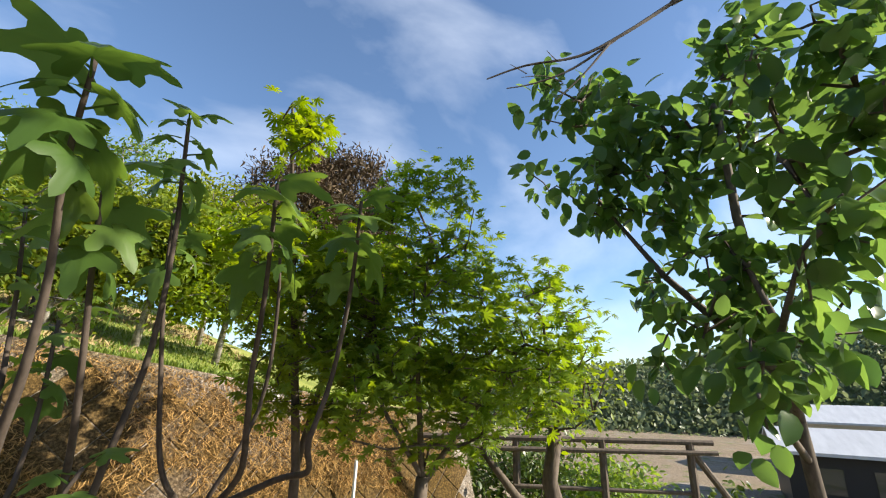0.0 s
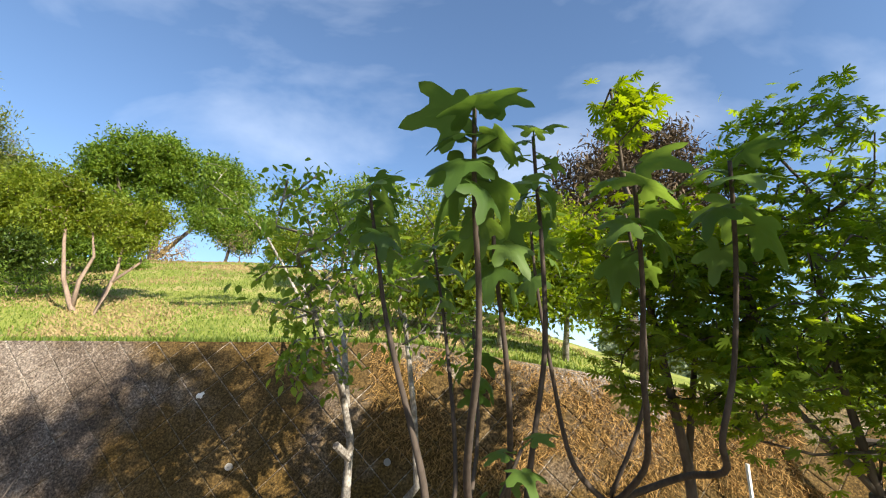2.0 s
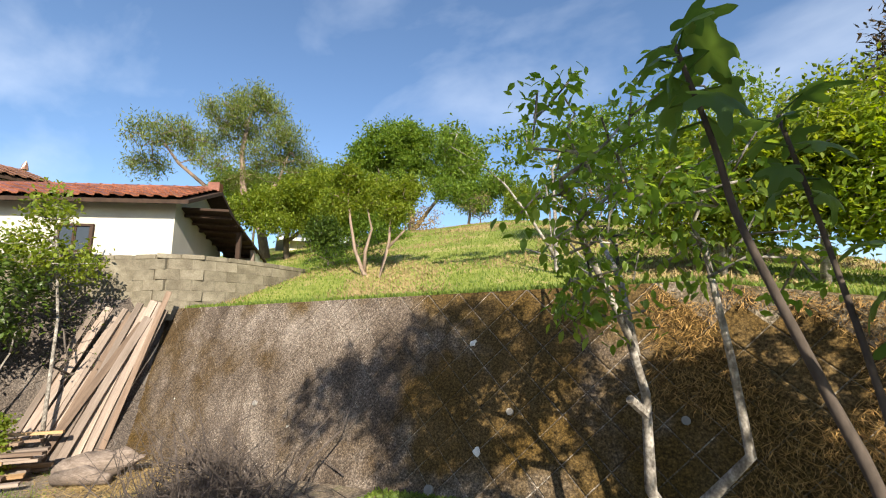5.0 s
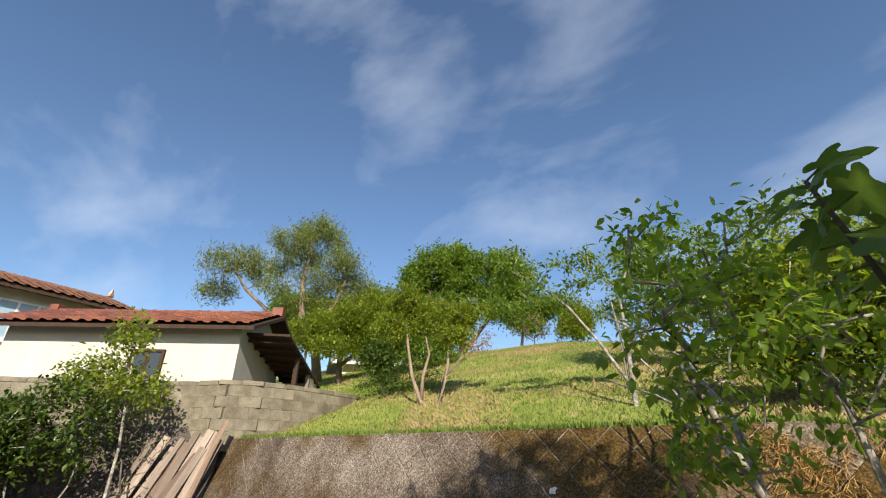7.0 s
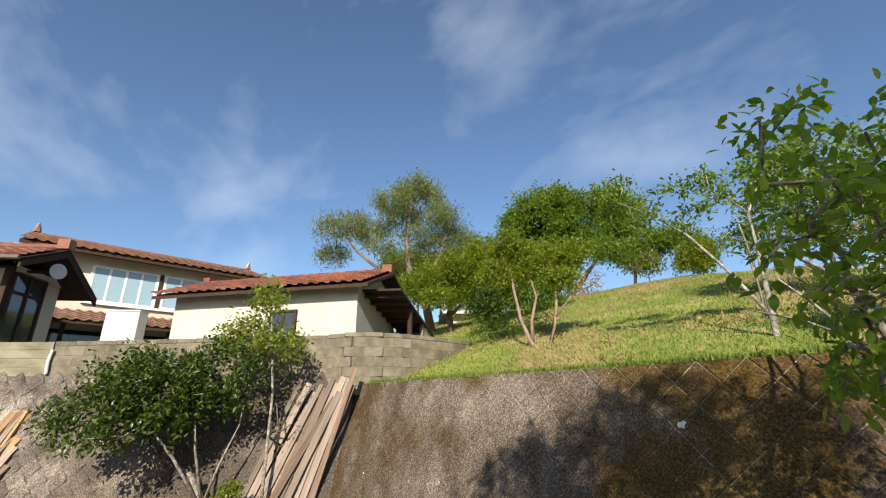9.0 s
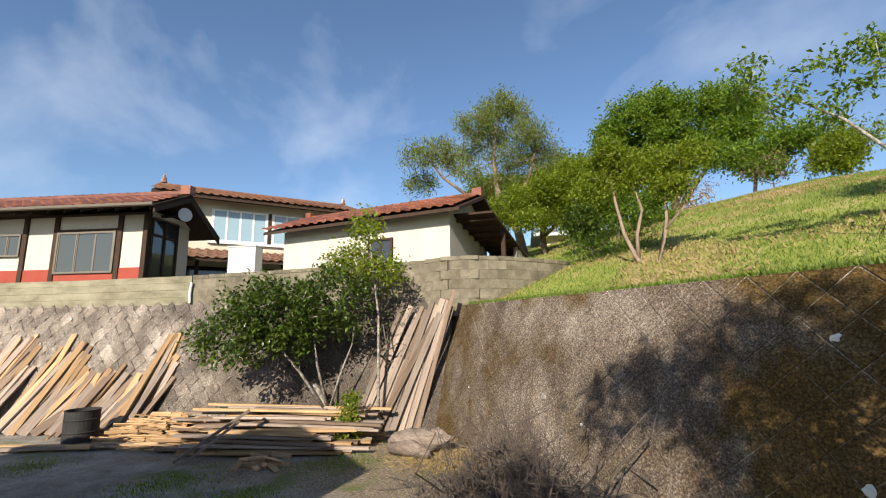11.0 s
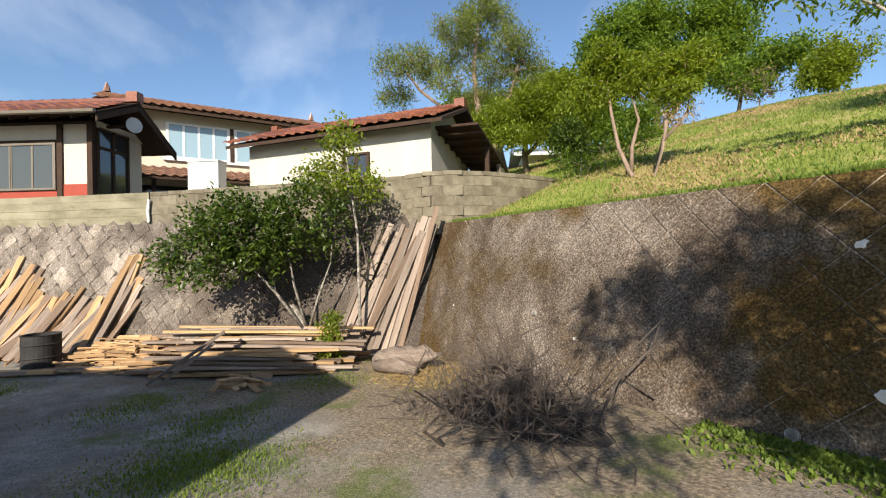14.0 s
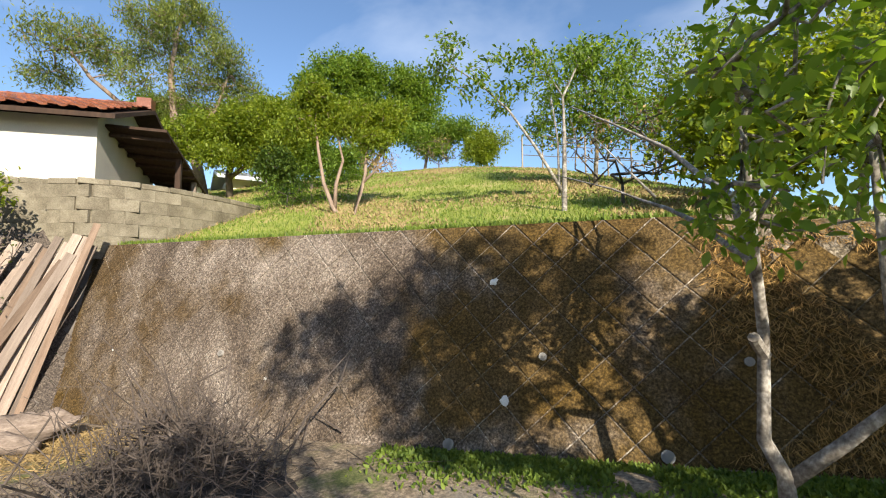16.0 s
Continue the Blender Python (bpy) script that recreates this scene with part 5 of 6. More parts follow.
# ---- maple ----
def leaf_tree(name, trunks, blobs, count, per, spread, size, leaf, mats, bark, seed, label, droop, girth=0.012, bend=0.12, limit=300, kept=None, flat=1.0):
    t, ends = bough_tree(name, trunks, blobs, count, 0, 0, 0, leaf, None, bark, seed, label, girth=girth, bend=bend, kept=kept)
    rng = np.random.default_rng(seed + 500)
    half = len(ends) if len(mats) == 1 else int(len(ends) * 0.55)
    for k, mat in enumerate(mats):
        some = ends[:half] if k == 0 else ends[half:]
        leaf_objects(t, trunks[0][0][0], "leaf", leaf, mat, *twig_leaves(some, per, spread, size, rng, droop, flat), limit=limit // len(mats))
    return t


leaf_tree("maple_tree", [([(3.68, 2.72, 0.40), (3.67, 2.70, 1.0), (3.66, 2.66, 1.3)], (0.05, 0.04)), ([(3.66, 2.66, 1.3), (3.62, 2.7, 2.0), (3.7, 2.7, 2.9)], (0.022, 0.008)), ([(3.66, 2.66, 1.25), (3.95, 2.6, 1.6), (4.3, 2.5, 2.0)], (0.022, 0.01)), ([(3.66, 2.66, 1.3), (3.4, 2.75, 1.7), (3.3, 2.8, 2.4)], (0.018, 0.008))],
          [((3.65, 2.7, 2.9), (0.5, 0.5, 0.5)), ((3.7, 2.7, 2.3), (0.75, 0.7, 0.5)), ((3.6, 2.7, 1.75), (0.7, 0.6, 0.35)), ((4.5, 2.45, 2.3), (0.55, 0.5, 0.45)), ((4.2, 2.5, 1.85), (0.6, 0.5, 0.35)), ((3.1, 2.9, 2.2), (0.4, 0.4, 0.45))],
          460, 12, 0.075, 0.07, MAPLE, [LEAF_MAPLE], BARK, 91, "Japanese maple with layers of fine green leaves", 0.12, girth=0.008, flat=0.35)
leaf_tree("maple_tree", [([(3.2, 3.5, 0.4), (3.15, 3.4, 1.3), (2.95, 3.2, 2.2), (2.65, 2.7, 2.9), (2.43, 2.23, 3.2)], (0.04, 0.006)), ([(3.15, 3.4, 1.3), (3.4, 3.5, 2.2), (3.5, 3.5, 3.0)], (0.025, 0.008))],
          [((3.0, 3.3, 2.5), (0.5, 0.5, 0.5)), ((2.75, 2.9, 2.6), (0.35, 0.35, 0.35)), ((3.6, 3.6, 2.7), (0.6, 0.5, 0.45)), ((2.46, 2.28, 3.08), (0.16, 0.16, 0.22)), ((3.1, 3.3, 1.9), (0.5, 0.5, 0.35))],
          330, 9, 0.055, 0.072, MAPLE, [LEAF_LIME], BARK, 92, "lime green maple lit by the sun behind the figs", 0.12, girth=0.008, flat=0.35)

# ---- persimmon ----
leaf_tree("persimmon_tree", [([(5.0, 0.95, 0.3), (4.9, 0.95, 1.2), (4.75, 0.95, 1.9), (4.6, 1.0, 2.8), (4.6, 1.0, 3.5)], (0.045, 0.02)), ([(4.75, 0.95, 1.9), (4.5, 1.4, 2.5), (4.4, 1.75, 3.1)], (0.03, 0.008)), ([(4.8, 0.95, 1.7), (4.2, 0.8, 2.1), (3.85, 0.6, 2.35)], (0.028, 0.008)), ([(4.85, 0.95, 1.5), (4.1, 0.9, 1.85), (3.6, 0.75, 1.82)], (0.02, 0.005))],
          [((4.11, 1.81, 3.8), (0.2, 0.18, 0.2)), ((4.42, 1.68, 3.78), (0.24, 0.22, 0.24)), ((4.37, 1.32, 3.42), (0.25, 0.24, 0.26)), ((4.2, 2.05, 3.3), (0.16, 0.15, 0.11)), ((4.34, 1.69, 3.13), (0.26, 0.24, 0.22)), ((4.51, 1.33, 3.0), (0.26, 0.24, 0.26)), ((4.74, 1.0, 3.4), (0.25, 0.22, 0.28)), ((4.72, 0.84, 3.92), (0.2, 0.18, 0.28))]
          + [((4.52, 1.44, 2.41), (0.2, 0.18, 0.2)), ((4.43, 1.05, 2.52), (0.2, 0.18, 0.22)), ((4.43, 1.32, 2.06), (0.18, 0.16, 0.18)), ((3.95, 0.51, 3.2), (0.22, 0.2, 0.28)), ((4.0, 0.25, 3.24), (0.2, 0.2, 0.26)), ((4.01, 0.3, 2.83), (0.16, 0.15, 0.22)), ((4.17, 0.64, 2.78), (0.22, 0.2, 0.22)), ((3.9, 0.47, 2.44), (0.15, 0.14, 0.17))]
          + [((3.99, 0.68, 2.26), (0.17, 0.15, 0.16)), ((4.0, 0.85, 1.96), (0.15, 0.14, 0.13)), ((4.15, 0.72, 2.08), (0.12, 0.11, 0.11)), ((4.05, 0.9, 1.72), (0.1, 0.1, 0.1)), ((4.14, 0.49, 2.1), (0.07, 0.06, 0.06))]
          + [((4.67, 0.63, 2.82), (0.15, 0.15, 0.15)), ((4.57, 0.59, 2.40), (0.12, 0.12, 0.12)), ((4.62, 0.87, 2.34), (0.14, 0.14, 0.14)), ((4.66, 1.12, 2.25), (0.13, 0.13, 0.13)), ((4.59, 0.45, 2.79), (0.11, 0.11, 0.11)), ((4.58, 0.50, 3.22), (0.15, 0.15, 0.15)), ((4.52, 0.86, 2.04), (0.09, 0.09, 0.09))],
          290, 7, 0.07, 0.13, ROUND, [LEAF_PERS], BARK, 95, "persimmon tree with large drooping glossy leaves", 0.75, girth=0.010)
# bare branch overhead
twig = thing("bare_branch", Matrix.Translation((6.4, -0.8, 0.2)), "bare leafless tree whose grey branch reaches overhead", "tree")
o = Vector((6.4, -0.8, 0.2))
for line, r in [([(6.4, -0.8, 0.2), (6.2, -0.6, 2.4), (5.2, 0.4, 4.6), (4.3, 1.05, 4.18)], 0.05), ([(4.3, 1.05, 4.18), (4.01, 1.25, 3.90), (3.80, 1.43, 3.74), (3.55, 1.62, 3.66), (3.37, 1.77, 3.56)], 0.013), ([(4.01, 1.25, 3.90), (3.78, 1.45, 3.66), (3.6, 1.6, 3.55), (3.46, 1.7, 3.50)], 0.009),
                ([(3.95, 1.3, 3.84), (3.80, 1.40, 3.60), (3.67, 1.52, 3.42)], 0.008), ([(3.80, 1.43, 3.74), (3.70, 1.5, 3.70), (3.62, 1.52, 3.74)], 0.005), ([(3.55, 1.62, 3.60), (3.45, 1.66, 3.64)], 0.004), ([(3.72, 1.5, 3.56), (3.62, 1.55, 3.58), (3.5, 1.62, 3.55)], 0.005), ([(3.80, 1.40, 3.52), (3.76, 1.46, 3.42)], 0.004), ([(3.85, 1.38, 3.6), (3.83, 1.42, 3.48), (3.78, 1.44, 3.40)], 0.004)]:
    pts, rad = fig_stem(line, r, r * 0.35)
    v, f = tube([p - o for p in pts], rad, 6)
    part("branch", raw_mesh("branch", v, f), TWIG, twig)
# tree behind the yard whose shade dapples the wall
bough_tree("tree", [([(4.3, -1.9, 0.35), (4.3, -1.9, 2.0), (4.2, -1.8, 3.4)], (0.07, 0.03))],
           [((5.0, -1.5, 5.2), (0.6, 0.6, 0.45)), ((4.6, -1.5, 6.0), (0.8, 0.7, 0.7)), ((3.6, -1.5, 5.7), (0.6, 0.6, 0.5)), ((5.5, -1.6, 6.6), (0.7, 0.6, 0.55)), ((6.5, -1.7, 6.5), (0.7, 0.6, 0.5)), ((2.6, -2.5, 4.3), (0.6, 0.5, 0.4)), ((3.4, -2.2, 4.4), (0.5, 0.5, 0.4))],
           210, 22, 0.13, 0.13, OVATE, LEAF_TREE, BARK, 98, "leafy tree behind the yard that shades the wall", girth=0.007)

# dark bush and sapling in front of the stone wall
bough_tree("camellia_tree", [([(-8.05, 3.25, -0.25), (-8.1, 3.15, 0.25), (-8.2, 2.9, 0.75)], (0.07, 0.04)), ([(-8.1, 3.15, 0.2), (-8.1, 2.6, 1.0), (-8.2, 2.1, 1.6)], (0.035, 0.015)), ([(-8.1, 3.15, 0.2), (-7.9, 3.3, 0.9), (-7.8, 3.5, 1.5)], (0.03, 0.012)), ([(-8.1, 3.15, 0.25), (-8.0, 2.9, 1.1), (-8.0, 2.8, 1.7)], (0.03, 0.012))],
           [((-8.3, 2.2, 2.1), (0.9, 1.0, 0.6)), ((-8.4, 1.5, 1.6), (0.75, 0.85, 0.45)), ((-8.0, 3.1, 2.3), (0.85, 0.85, 0.65)), ((-8.4, 1.9, 2.25), (0.8, 0.8, 0.5)), ((-8.2, 2.4, 1.6), (0.6, 0.6, 0.35))],
           330, 40, 0.10, 0.09, OVATE, LEAF_DARK, BARK_PALE, 101, "dense dark green evergreen tree with pale forked stems")
bough_tree("sapling", [([(-7.55, 3.95, -0.25), (-7.58, 3.95, 0.8), (-7.6, 3.95, 2.0), (-7.75, 3.85, 3.2), (-7.8, 3.8, 3.7)], (0.035, 0.012))],
           [((-7.8, 3.8, 3.75), (0.35, 0.4, 0.35)), ((-8.0, 3.5, 3.1), (0.5, 0.6, 0.4)), ((-7.7, 4.1, 2.9), (0.45, 0.5, 0.3))], 90, 30, 0.11, 0.09, OVATE, LEAF_BRIGHT, BARK_PALE, 102, "thin sapling with light green leaves beside the plank stack")
bush("bush", [((-7.35, 3.3, 0.12), (0.22, 0.22, 0.36)), ((-7.4, 3.35, 0.4), (0.16, 0.16, 0.2))], 1500, 0.07, OVATE, LEAF_BRIGHT, 104, "low leafy sprout beside the evergreen tree")
bough_tree("bare_shrub", [([(-7.8, 4.3, -0.25), (-7.8, 4.3, 0.6)], (0.03, 0.02))], [((-7.8, 4.3, 1.8), (0.5, 0.5, 0.8)), ((-8.1, 3.9, 2.3), (0.5, 0.5, 0.5))], 110, 3, 0.1, 0.06, OVATE, LEAF_DARK, TWIG, 103, "bare twiggy shrub growing against the stone wall", "shrub", girth=0.010)

# ---- timber ----
def plank_mesh(l, w, t, bow=0.0):
    bm = bmesh.new()
    n = 4
    rings = []
    for i in range(n + 1):
        y, z = l * i / n, bow * math.sin(math.pi * i / n)
        rings.append([bm.verts.new(v) for v in ((z - w / 2, -t / 2, y), (z + w / 2, -t / 2, y), (z + w / 2, t / 2, y), (z - w / 2, t / 2, y))])
    for a, b in zip(rings, rings[1:]):
        for i in range(4):
            bm.faces.new((a[i], a[(i + 1) % 4], b[(i + 1) % 4], b[i]))
    bm.faces.new(rings[0][::-1]), bm.faces.new(rings[-1])
    return mesh_of(bm, "board")


def lean(name, foot, head, w, t, mat, label, group, twist=0.0, bow=0.0, face=(0, 0, 1)):
    """A board from foot to head, its wide side towards face."""
    foot, head = Vector(foot), Vector(head)
    d = head - foot
    me = plank_mesh(d.length, w, t, bow)
    ob = part(name, me, mat)
    z = d.normalized()
    y = Vector(face) - z * z.dot(Vector(face))
    y = y.normalized() if y.length > 0.01 else z.orthogonal().normalized()
    x = y.cross(z)
    ob.matrix_world = Matrix(((x.x, y.x, z.x, foot.x), (x.y, y.y, z.y, foot.y), (x.z, y.z, z.z, foot.z), (0, 0, 0, 1))) @ Matrix.Rotation(twist, 4, "Z")
    return tagged(ob, label, "plank", group)


# long planks in the corner
rng = np.random.default_rng(110)
tall = [(-7.35, 4.62, -6.95, 5.27, 2.50), (-7.42, 4.50, -7.12, 5.25, 2.30), (-7.48, 4.42, -7.26, 5.20, 2.34), (-7.55, 4.32, -7.35, 5.12, 2.22), (-7.60, 4.24, -7.42, 5.05, 2.30), (-7.66, 4.15, -7.52, 4.98, 2.12),
        (-7.72, 4.06, -7.62, 4.92, 2.20), (-7.76, 3.98, -7.70, 4.84, 2.05), (-7.80, 3.90, -7.80, 4.74, 2.22), (-7.85, 3.82, -7.92, 4.62, 2.30), (-7.62, 4.10, -7.30, 5.05, 1.95), (-7.50, 4.28, -7.20, 5.10, 2.05)]
tall += [((a[0] + b[0]) / 2, (a[1] + b[1]) / 2 + 0.03, (a[2] + b[2]) / 2, (a[3] + b[3]) / 2 + 0.03, min(a[4], b[4]) - 0.12) for a, b in zip(tall[:9], tall[1:10])]
for i, (x0, y0, x1, y1, z1) in enumerate(tall):
    # the feet spread wider than the heads
    x0, y0 = -7.35 + 1.3 * (x0 + 7.35), 4.62 + 1.35 * (y0 - 4.62)
    lean("plank", (x0, y0, yard_z(x0, y0) + 0.01), (x1, y1, z1), 0.085 + 0.02 * (i % 3), 0.032, WOOD_GREY if i % 5 else WOOD_BROWN, "long weathered sawn plank leaning in the corner", "planks leaning in the corner", rng.uniform(-0.25, 0.25), rng.uniform(-0.02, 0.03), (0.72, -0.64, 0.25))
# shorter boards leaning along the stone wall
for i in range(260):
    u = 5.4 + 0.037 * i + rng.normal(0, 0.05)
    if u < 5.9 or (6.4 < u < 7.2 and i % 2) or (9.0 < u < 9.5):
        continue
    top = rng.uniform(0.75, 1.75) * (0.62 if u < 8.2 and not 6.0 < u < 6.4 else 1.0)
    dn = rng.uniform(0.75, 1.0)
    z0 = -0.26
    n_top = -BATTER * (STONE_TOP - top) - 0.05
    n_foot = -BATTER * STONE_TOP - dn * rng.uniform(0.2, 0.6)
    a, b = MB @ Vector((u + rng.uniform(0.3, 0.75), n_foot, z0)), MB @ Vector((u, n_top, top))
    lean("board", a, b, rng.uniform(0.10, 0.23), 0.03, (WOOD_PALE, WOOD_PALE, WOOD_GREY, WOOD_GREY, WOOD_BROWN)[rng.integers(5)], "sawn board leaning against the stone wall", "boards along the stone wall", rng.uniform(-0.35, 0.35), 0.0, B_NORM)
# stacked long timber
for j in range(12):
    for i in range(7 - j // 3):
        if j > 5 and i > 3:
            continue
        u0, u1 = 1.3 + rng.uniform(-0.3, 0.9), 4.6 + rng.uniform(-1.4, 0.5)
        n0 = -2.3 + 0.16 * i + 0.07 * j + rng.normal(0, 0.03)
        z = -0.225 + 0.05 * j
        lean("timber", MB @ Vector((u0, n0 + rng.normal(0, 0.12), z + rng.uniform(-0.01, 0.015))), MB @ Vector((u1, n0 + rng.normal(0, 0.15), z + rng.uniform(-0.015, 0.025))), rng.uniform(0.07, 0.13), 0.04, (WOOD_PALE, WOOD_PALE, WOOD_GREY, WOOD_BROWN, WOOD_GREY)[(3 * i + j) % 5], "long squared timber stacked on the ground", "stacked timber", rng.uniform(-0.15, 0.15))
for a, b in (((4.1, -2.75, -0.24), (3.2, -2.2, 0.45)), ((3.95, -2.6, -0.24), (3.3, -2.3, 0.3))):
    lean("timber", MB @ Vector(a), MB @ Vector(b), 0.09, 0.04, WOOD_GREY, "grey timber propped on the stack", "stacked timber")
# heap of offcuts
for i in range(380):
    c = rng.normal(0, 1, 2)
    u, n_ = 5.2 + 0.75 * c[0], -1.4 + 0.3 * c[1]
    if u < 3.9 or abs(u - 6.75) < 0.4 and n_ < -1.4:
        continue
    h = max(0.02, 0.5 * math.exp(-((u - 5.2) ** 2) / 1.0 - (n_ + 1.35) ** 2 / 0.16) * rng.uniform(0.2, 1))
    a = rng.normal(0, 0.5)
    l = rng.uniform(0.2, 0.7)
    p = MB @ Vector((u, n_, -0.22 + h))
    q = MB @ Vector((u + l * math.cos(a), n_ + l * math.sin(a) * 0.5, -0.22 + h + rng.normal(0, 0.03)))
    lean("offcut", p, q, rng.uniform(0.025, 0.06), 0.022, WOOD_PALE, "fresh orange wood offcut in a loose heap", "heap of offcuts", rng.uniform(0, 3))
for i in range(14):
    c = rng.normal(0, 1, 2)
    p = Vector((-6.85 + 0.22 * c[0], 1.75 + 0.22 * c[1], -0.2 + 0.03 * (i % 4)))
    a = rng.normal(0.6, 0.5)
    lean("offcut", p, p + Vector((0.4 * math.cos(a), 0.4 * math.sin(a), 0.0)), 0.07, 0.025, WOOD_PALE, "pale wood offcut lying on the gravel", "offcuts on the gravel", rng.uniform(0, 3))
lean("timber", (-9.3, 0.3, -0.2), (-10.6, -2.9, -0.2), 0.1, 0.06, WOOD_GREY, "long grey timber lying on the ground", "ground timber")
lean("timber", (-9.6, -0.6, -0.2), (-11.0, -3.0, -0.18), 0.1, 0.06, WOOD_PALE, "long pale timber lying on the ground", "ground timber")

# ---- iron drum ----
gx, gy = -10.2, -0.87
drum = thing("iron_drum", Matrix.Translation((gx, gy, yard_z(gx, gy))) @ Matrix.Scale(1.1, 4), "sooty black open iron drum standing on short legs", "drum")
prof = [(0.235, 0.06), (0.25, 0.075), (0.25, 0.22), (0.262, 0.235), (0.25, 0.25), (0.25, 0.42), (0.262, 0.435), (0.25, 0.45), (0.25, 0.57), (0.262, 0.58), (0.235, 0.58), (0.235, 0.10)]
bm = bmesh.new()
rings = [[bm.verts.new((r * math.cos(a), r * math.sin(a), z)) for a in np.linspace(0, 2 * math.pi, 28, endpoint=False)] for r, z in prof]
for a, b in zip(rings, rings[1:]):
    for i in range(28):
        bm.faces.new((a[i], a[(i + 1) % 28], b[(i + 1) % 28], b[i]))
bm.faces.new(rings[0][::-1]), bm.faces.new(rings[-1])
part("drum_body", bm, IRON, drum)
for k in range(3):
    a = k * 2.09 + 0.4
    bx("leg", (0.2 * math.cos(a) - 0.02, 0.2 * math.sin(a) - 0.02, 0), (0.2 * math.cos(a) + 0.02, 0.2 * math.sin(a) + 0.02, 0.07), IRON, drum)

# ---- driftwood log ----
OLD_LOG = surface("rotten_log", [(0.3, (0.09, 0.065, 0.05)), (0.5, (0.22, 0.17, 0.135)), (0.7, (0.36, 0.29, 0.235))], scale=5, fine=30, stretch=(1, 1, 4), bump=1.0, dist=0.03)
bm = bmesh.new()
lp = [Vector((-6.55, 3.75, -0.08)).lerp(Vector((-5.5, 4.4, 0.12)), k / 12) for k in range(13)]
v, f = tube(lp, [0.05, 0.11, 0.14, 0.16, 0.17, 0.18, 0.17, 0.17, 0.15, 0.12, 0.08, 0.05, 0.02], 16)
log = raw_mesh("log_stump", v, f)
for vert in log.vertices:
    vert.co += Vector([0.09 * noise.noise(vert.co * 6 + Vector((k * 7, 0, 0))) for k in range(3)])
tagged(part("log_stump", log, OLD_LOG, smooth=True), "gnarled weathered log lying by the wall foot", "log")
v, f = tube([(-6.3, 3.7, -0.1), (-5.9, 3.85, -0.03), (-5.5, 3.95, -0.05)], [0.09, 0.12, 0.06], 10)
tagged(part("log_stump", raw_mesh("log_stump", v, f), OLD_LOG, smooth=True), "short weathered log on the straw", "log")

# ---- brush pile ----
BRUSH = surface("dry_brush", [(0.3, (0.035, 0.026, 0.021)), (0.7, (0.14, 0.112, 0.094))], scale=5, fine=60)
rng = np.random.default_rng(120)
verts, faces = [], []
for i in range(430):
    c = rng.normal(0, 1, 2)
    x, y = -3.3 + 0.52 * c[0], 3.8 + 0.32 * c[1]
    h = max(0.02, 0.56 * math.exp(-(c[0] ** 2 + c[1] ** 2) / 1.8) * rng.uniform(0.05, 1))
    p = Vector((x, y, yard_z(x, y) + h))
    a, e = rng.uniform(0, 6.28), rng.normal(0.05, 0.4)
    if i % 3 == 0:
        e = rng.uniform(0.6, 1.45)
        h *= 0.4
    l = rng.uniform(0.35, 0.9) * (1.6 if i % 9 == 0 else 1)
    d = Vector((math.cos(a) * math.cos(e), math.sin(a) * math.cos(e), math.sin(e)))
    k = Vector(rng.normal(0, 0.12, 3))
    if i % 3 == 0:
        p = p + d * l * 0.45
    pts = [p - d * l / 2, p - d * l * 0.15 + k, p + d * l * 0.2 - k * 0.5, p + d * l / 2 + k]
    for q in pts:
        q.z = max(q.z, yard_z(q.x, q.y) + 0.012)
    r = rng.uniform(0.0028, 0.0065) * (2.2 if i % 11 == 0 else 1)
    tube(pts, [r, r * 0.9, r * 0.75, r * 0.4], 5, verts, faces)
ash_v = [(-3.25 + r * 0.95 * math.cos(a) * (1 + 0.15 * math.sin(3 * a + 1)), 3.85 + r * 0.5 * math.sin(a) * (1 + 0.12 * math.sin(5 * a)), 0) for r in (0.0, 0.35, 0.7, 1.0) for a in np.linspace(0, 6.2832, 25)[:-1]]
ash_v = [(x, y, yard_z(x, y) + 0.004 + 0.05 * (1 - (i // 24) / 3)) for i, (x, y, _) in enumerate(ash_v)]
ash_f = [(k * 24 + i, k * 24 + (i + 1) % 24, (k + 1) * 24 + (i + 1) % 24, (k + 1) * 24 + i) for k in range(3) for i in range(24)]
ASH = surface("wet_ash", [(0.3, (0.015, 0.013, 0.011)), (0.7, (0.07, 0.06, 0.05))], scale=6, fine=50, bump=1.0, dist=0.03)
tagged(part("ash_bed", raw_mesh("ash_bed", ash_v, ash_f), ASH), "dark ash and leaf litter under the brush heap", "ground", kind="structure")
tagged(part("brush_pile", raw_mesh("brush_pile", verts, faces), BRUSH), "heap of dry grey twigs and branches at the wall foot", "brush pile", kind="stuff")

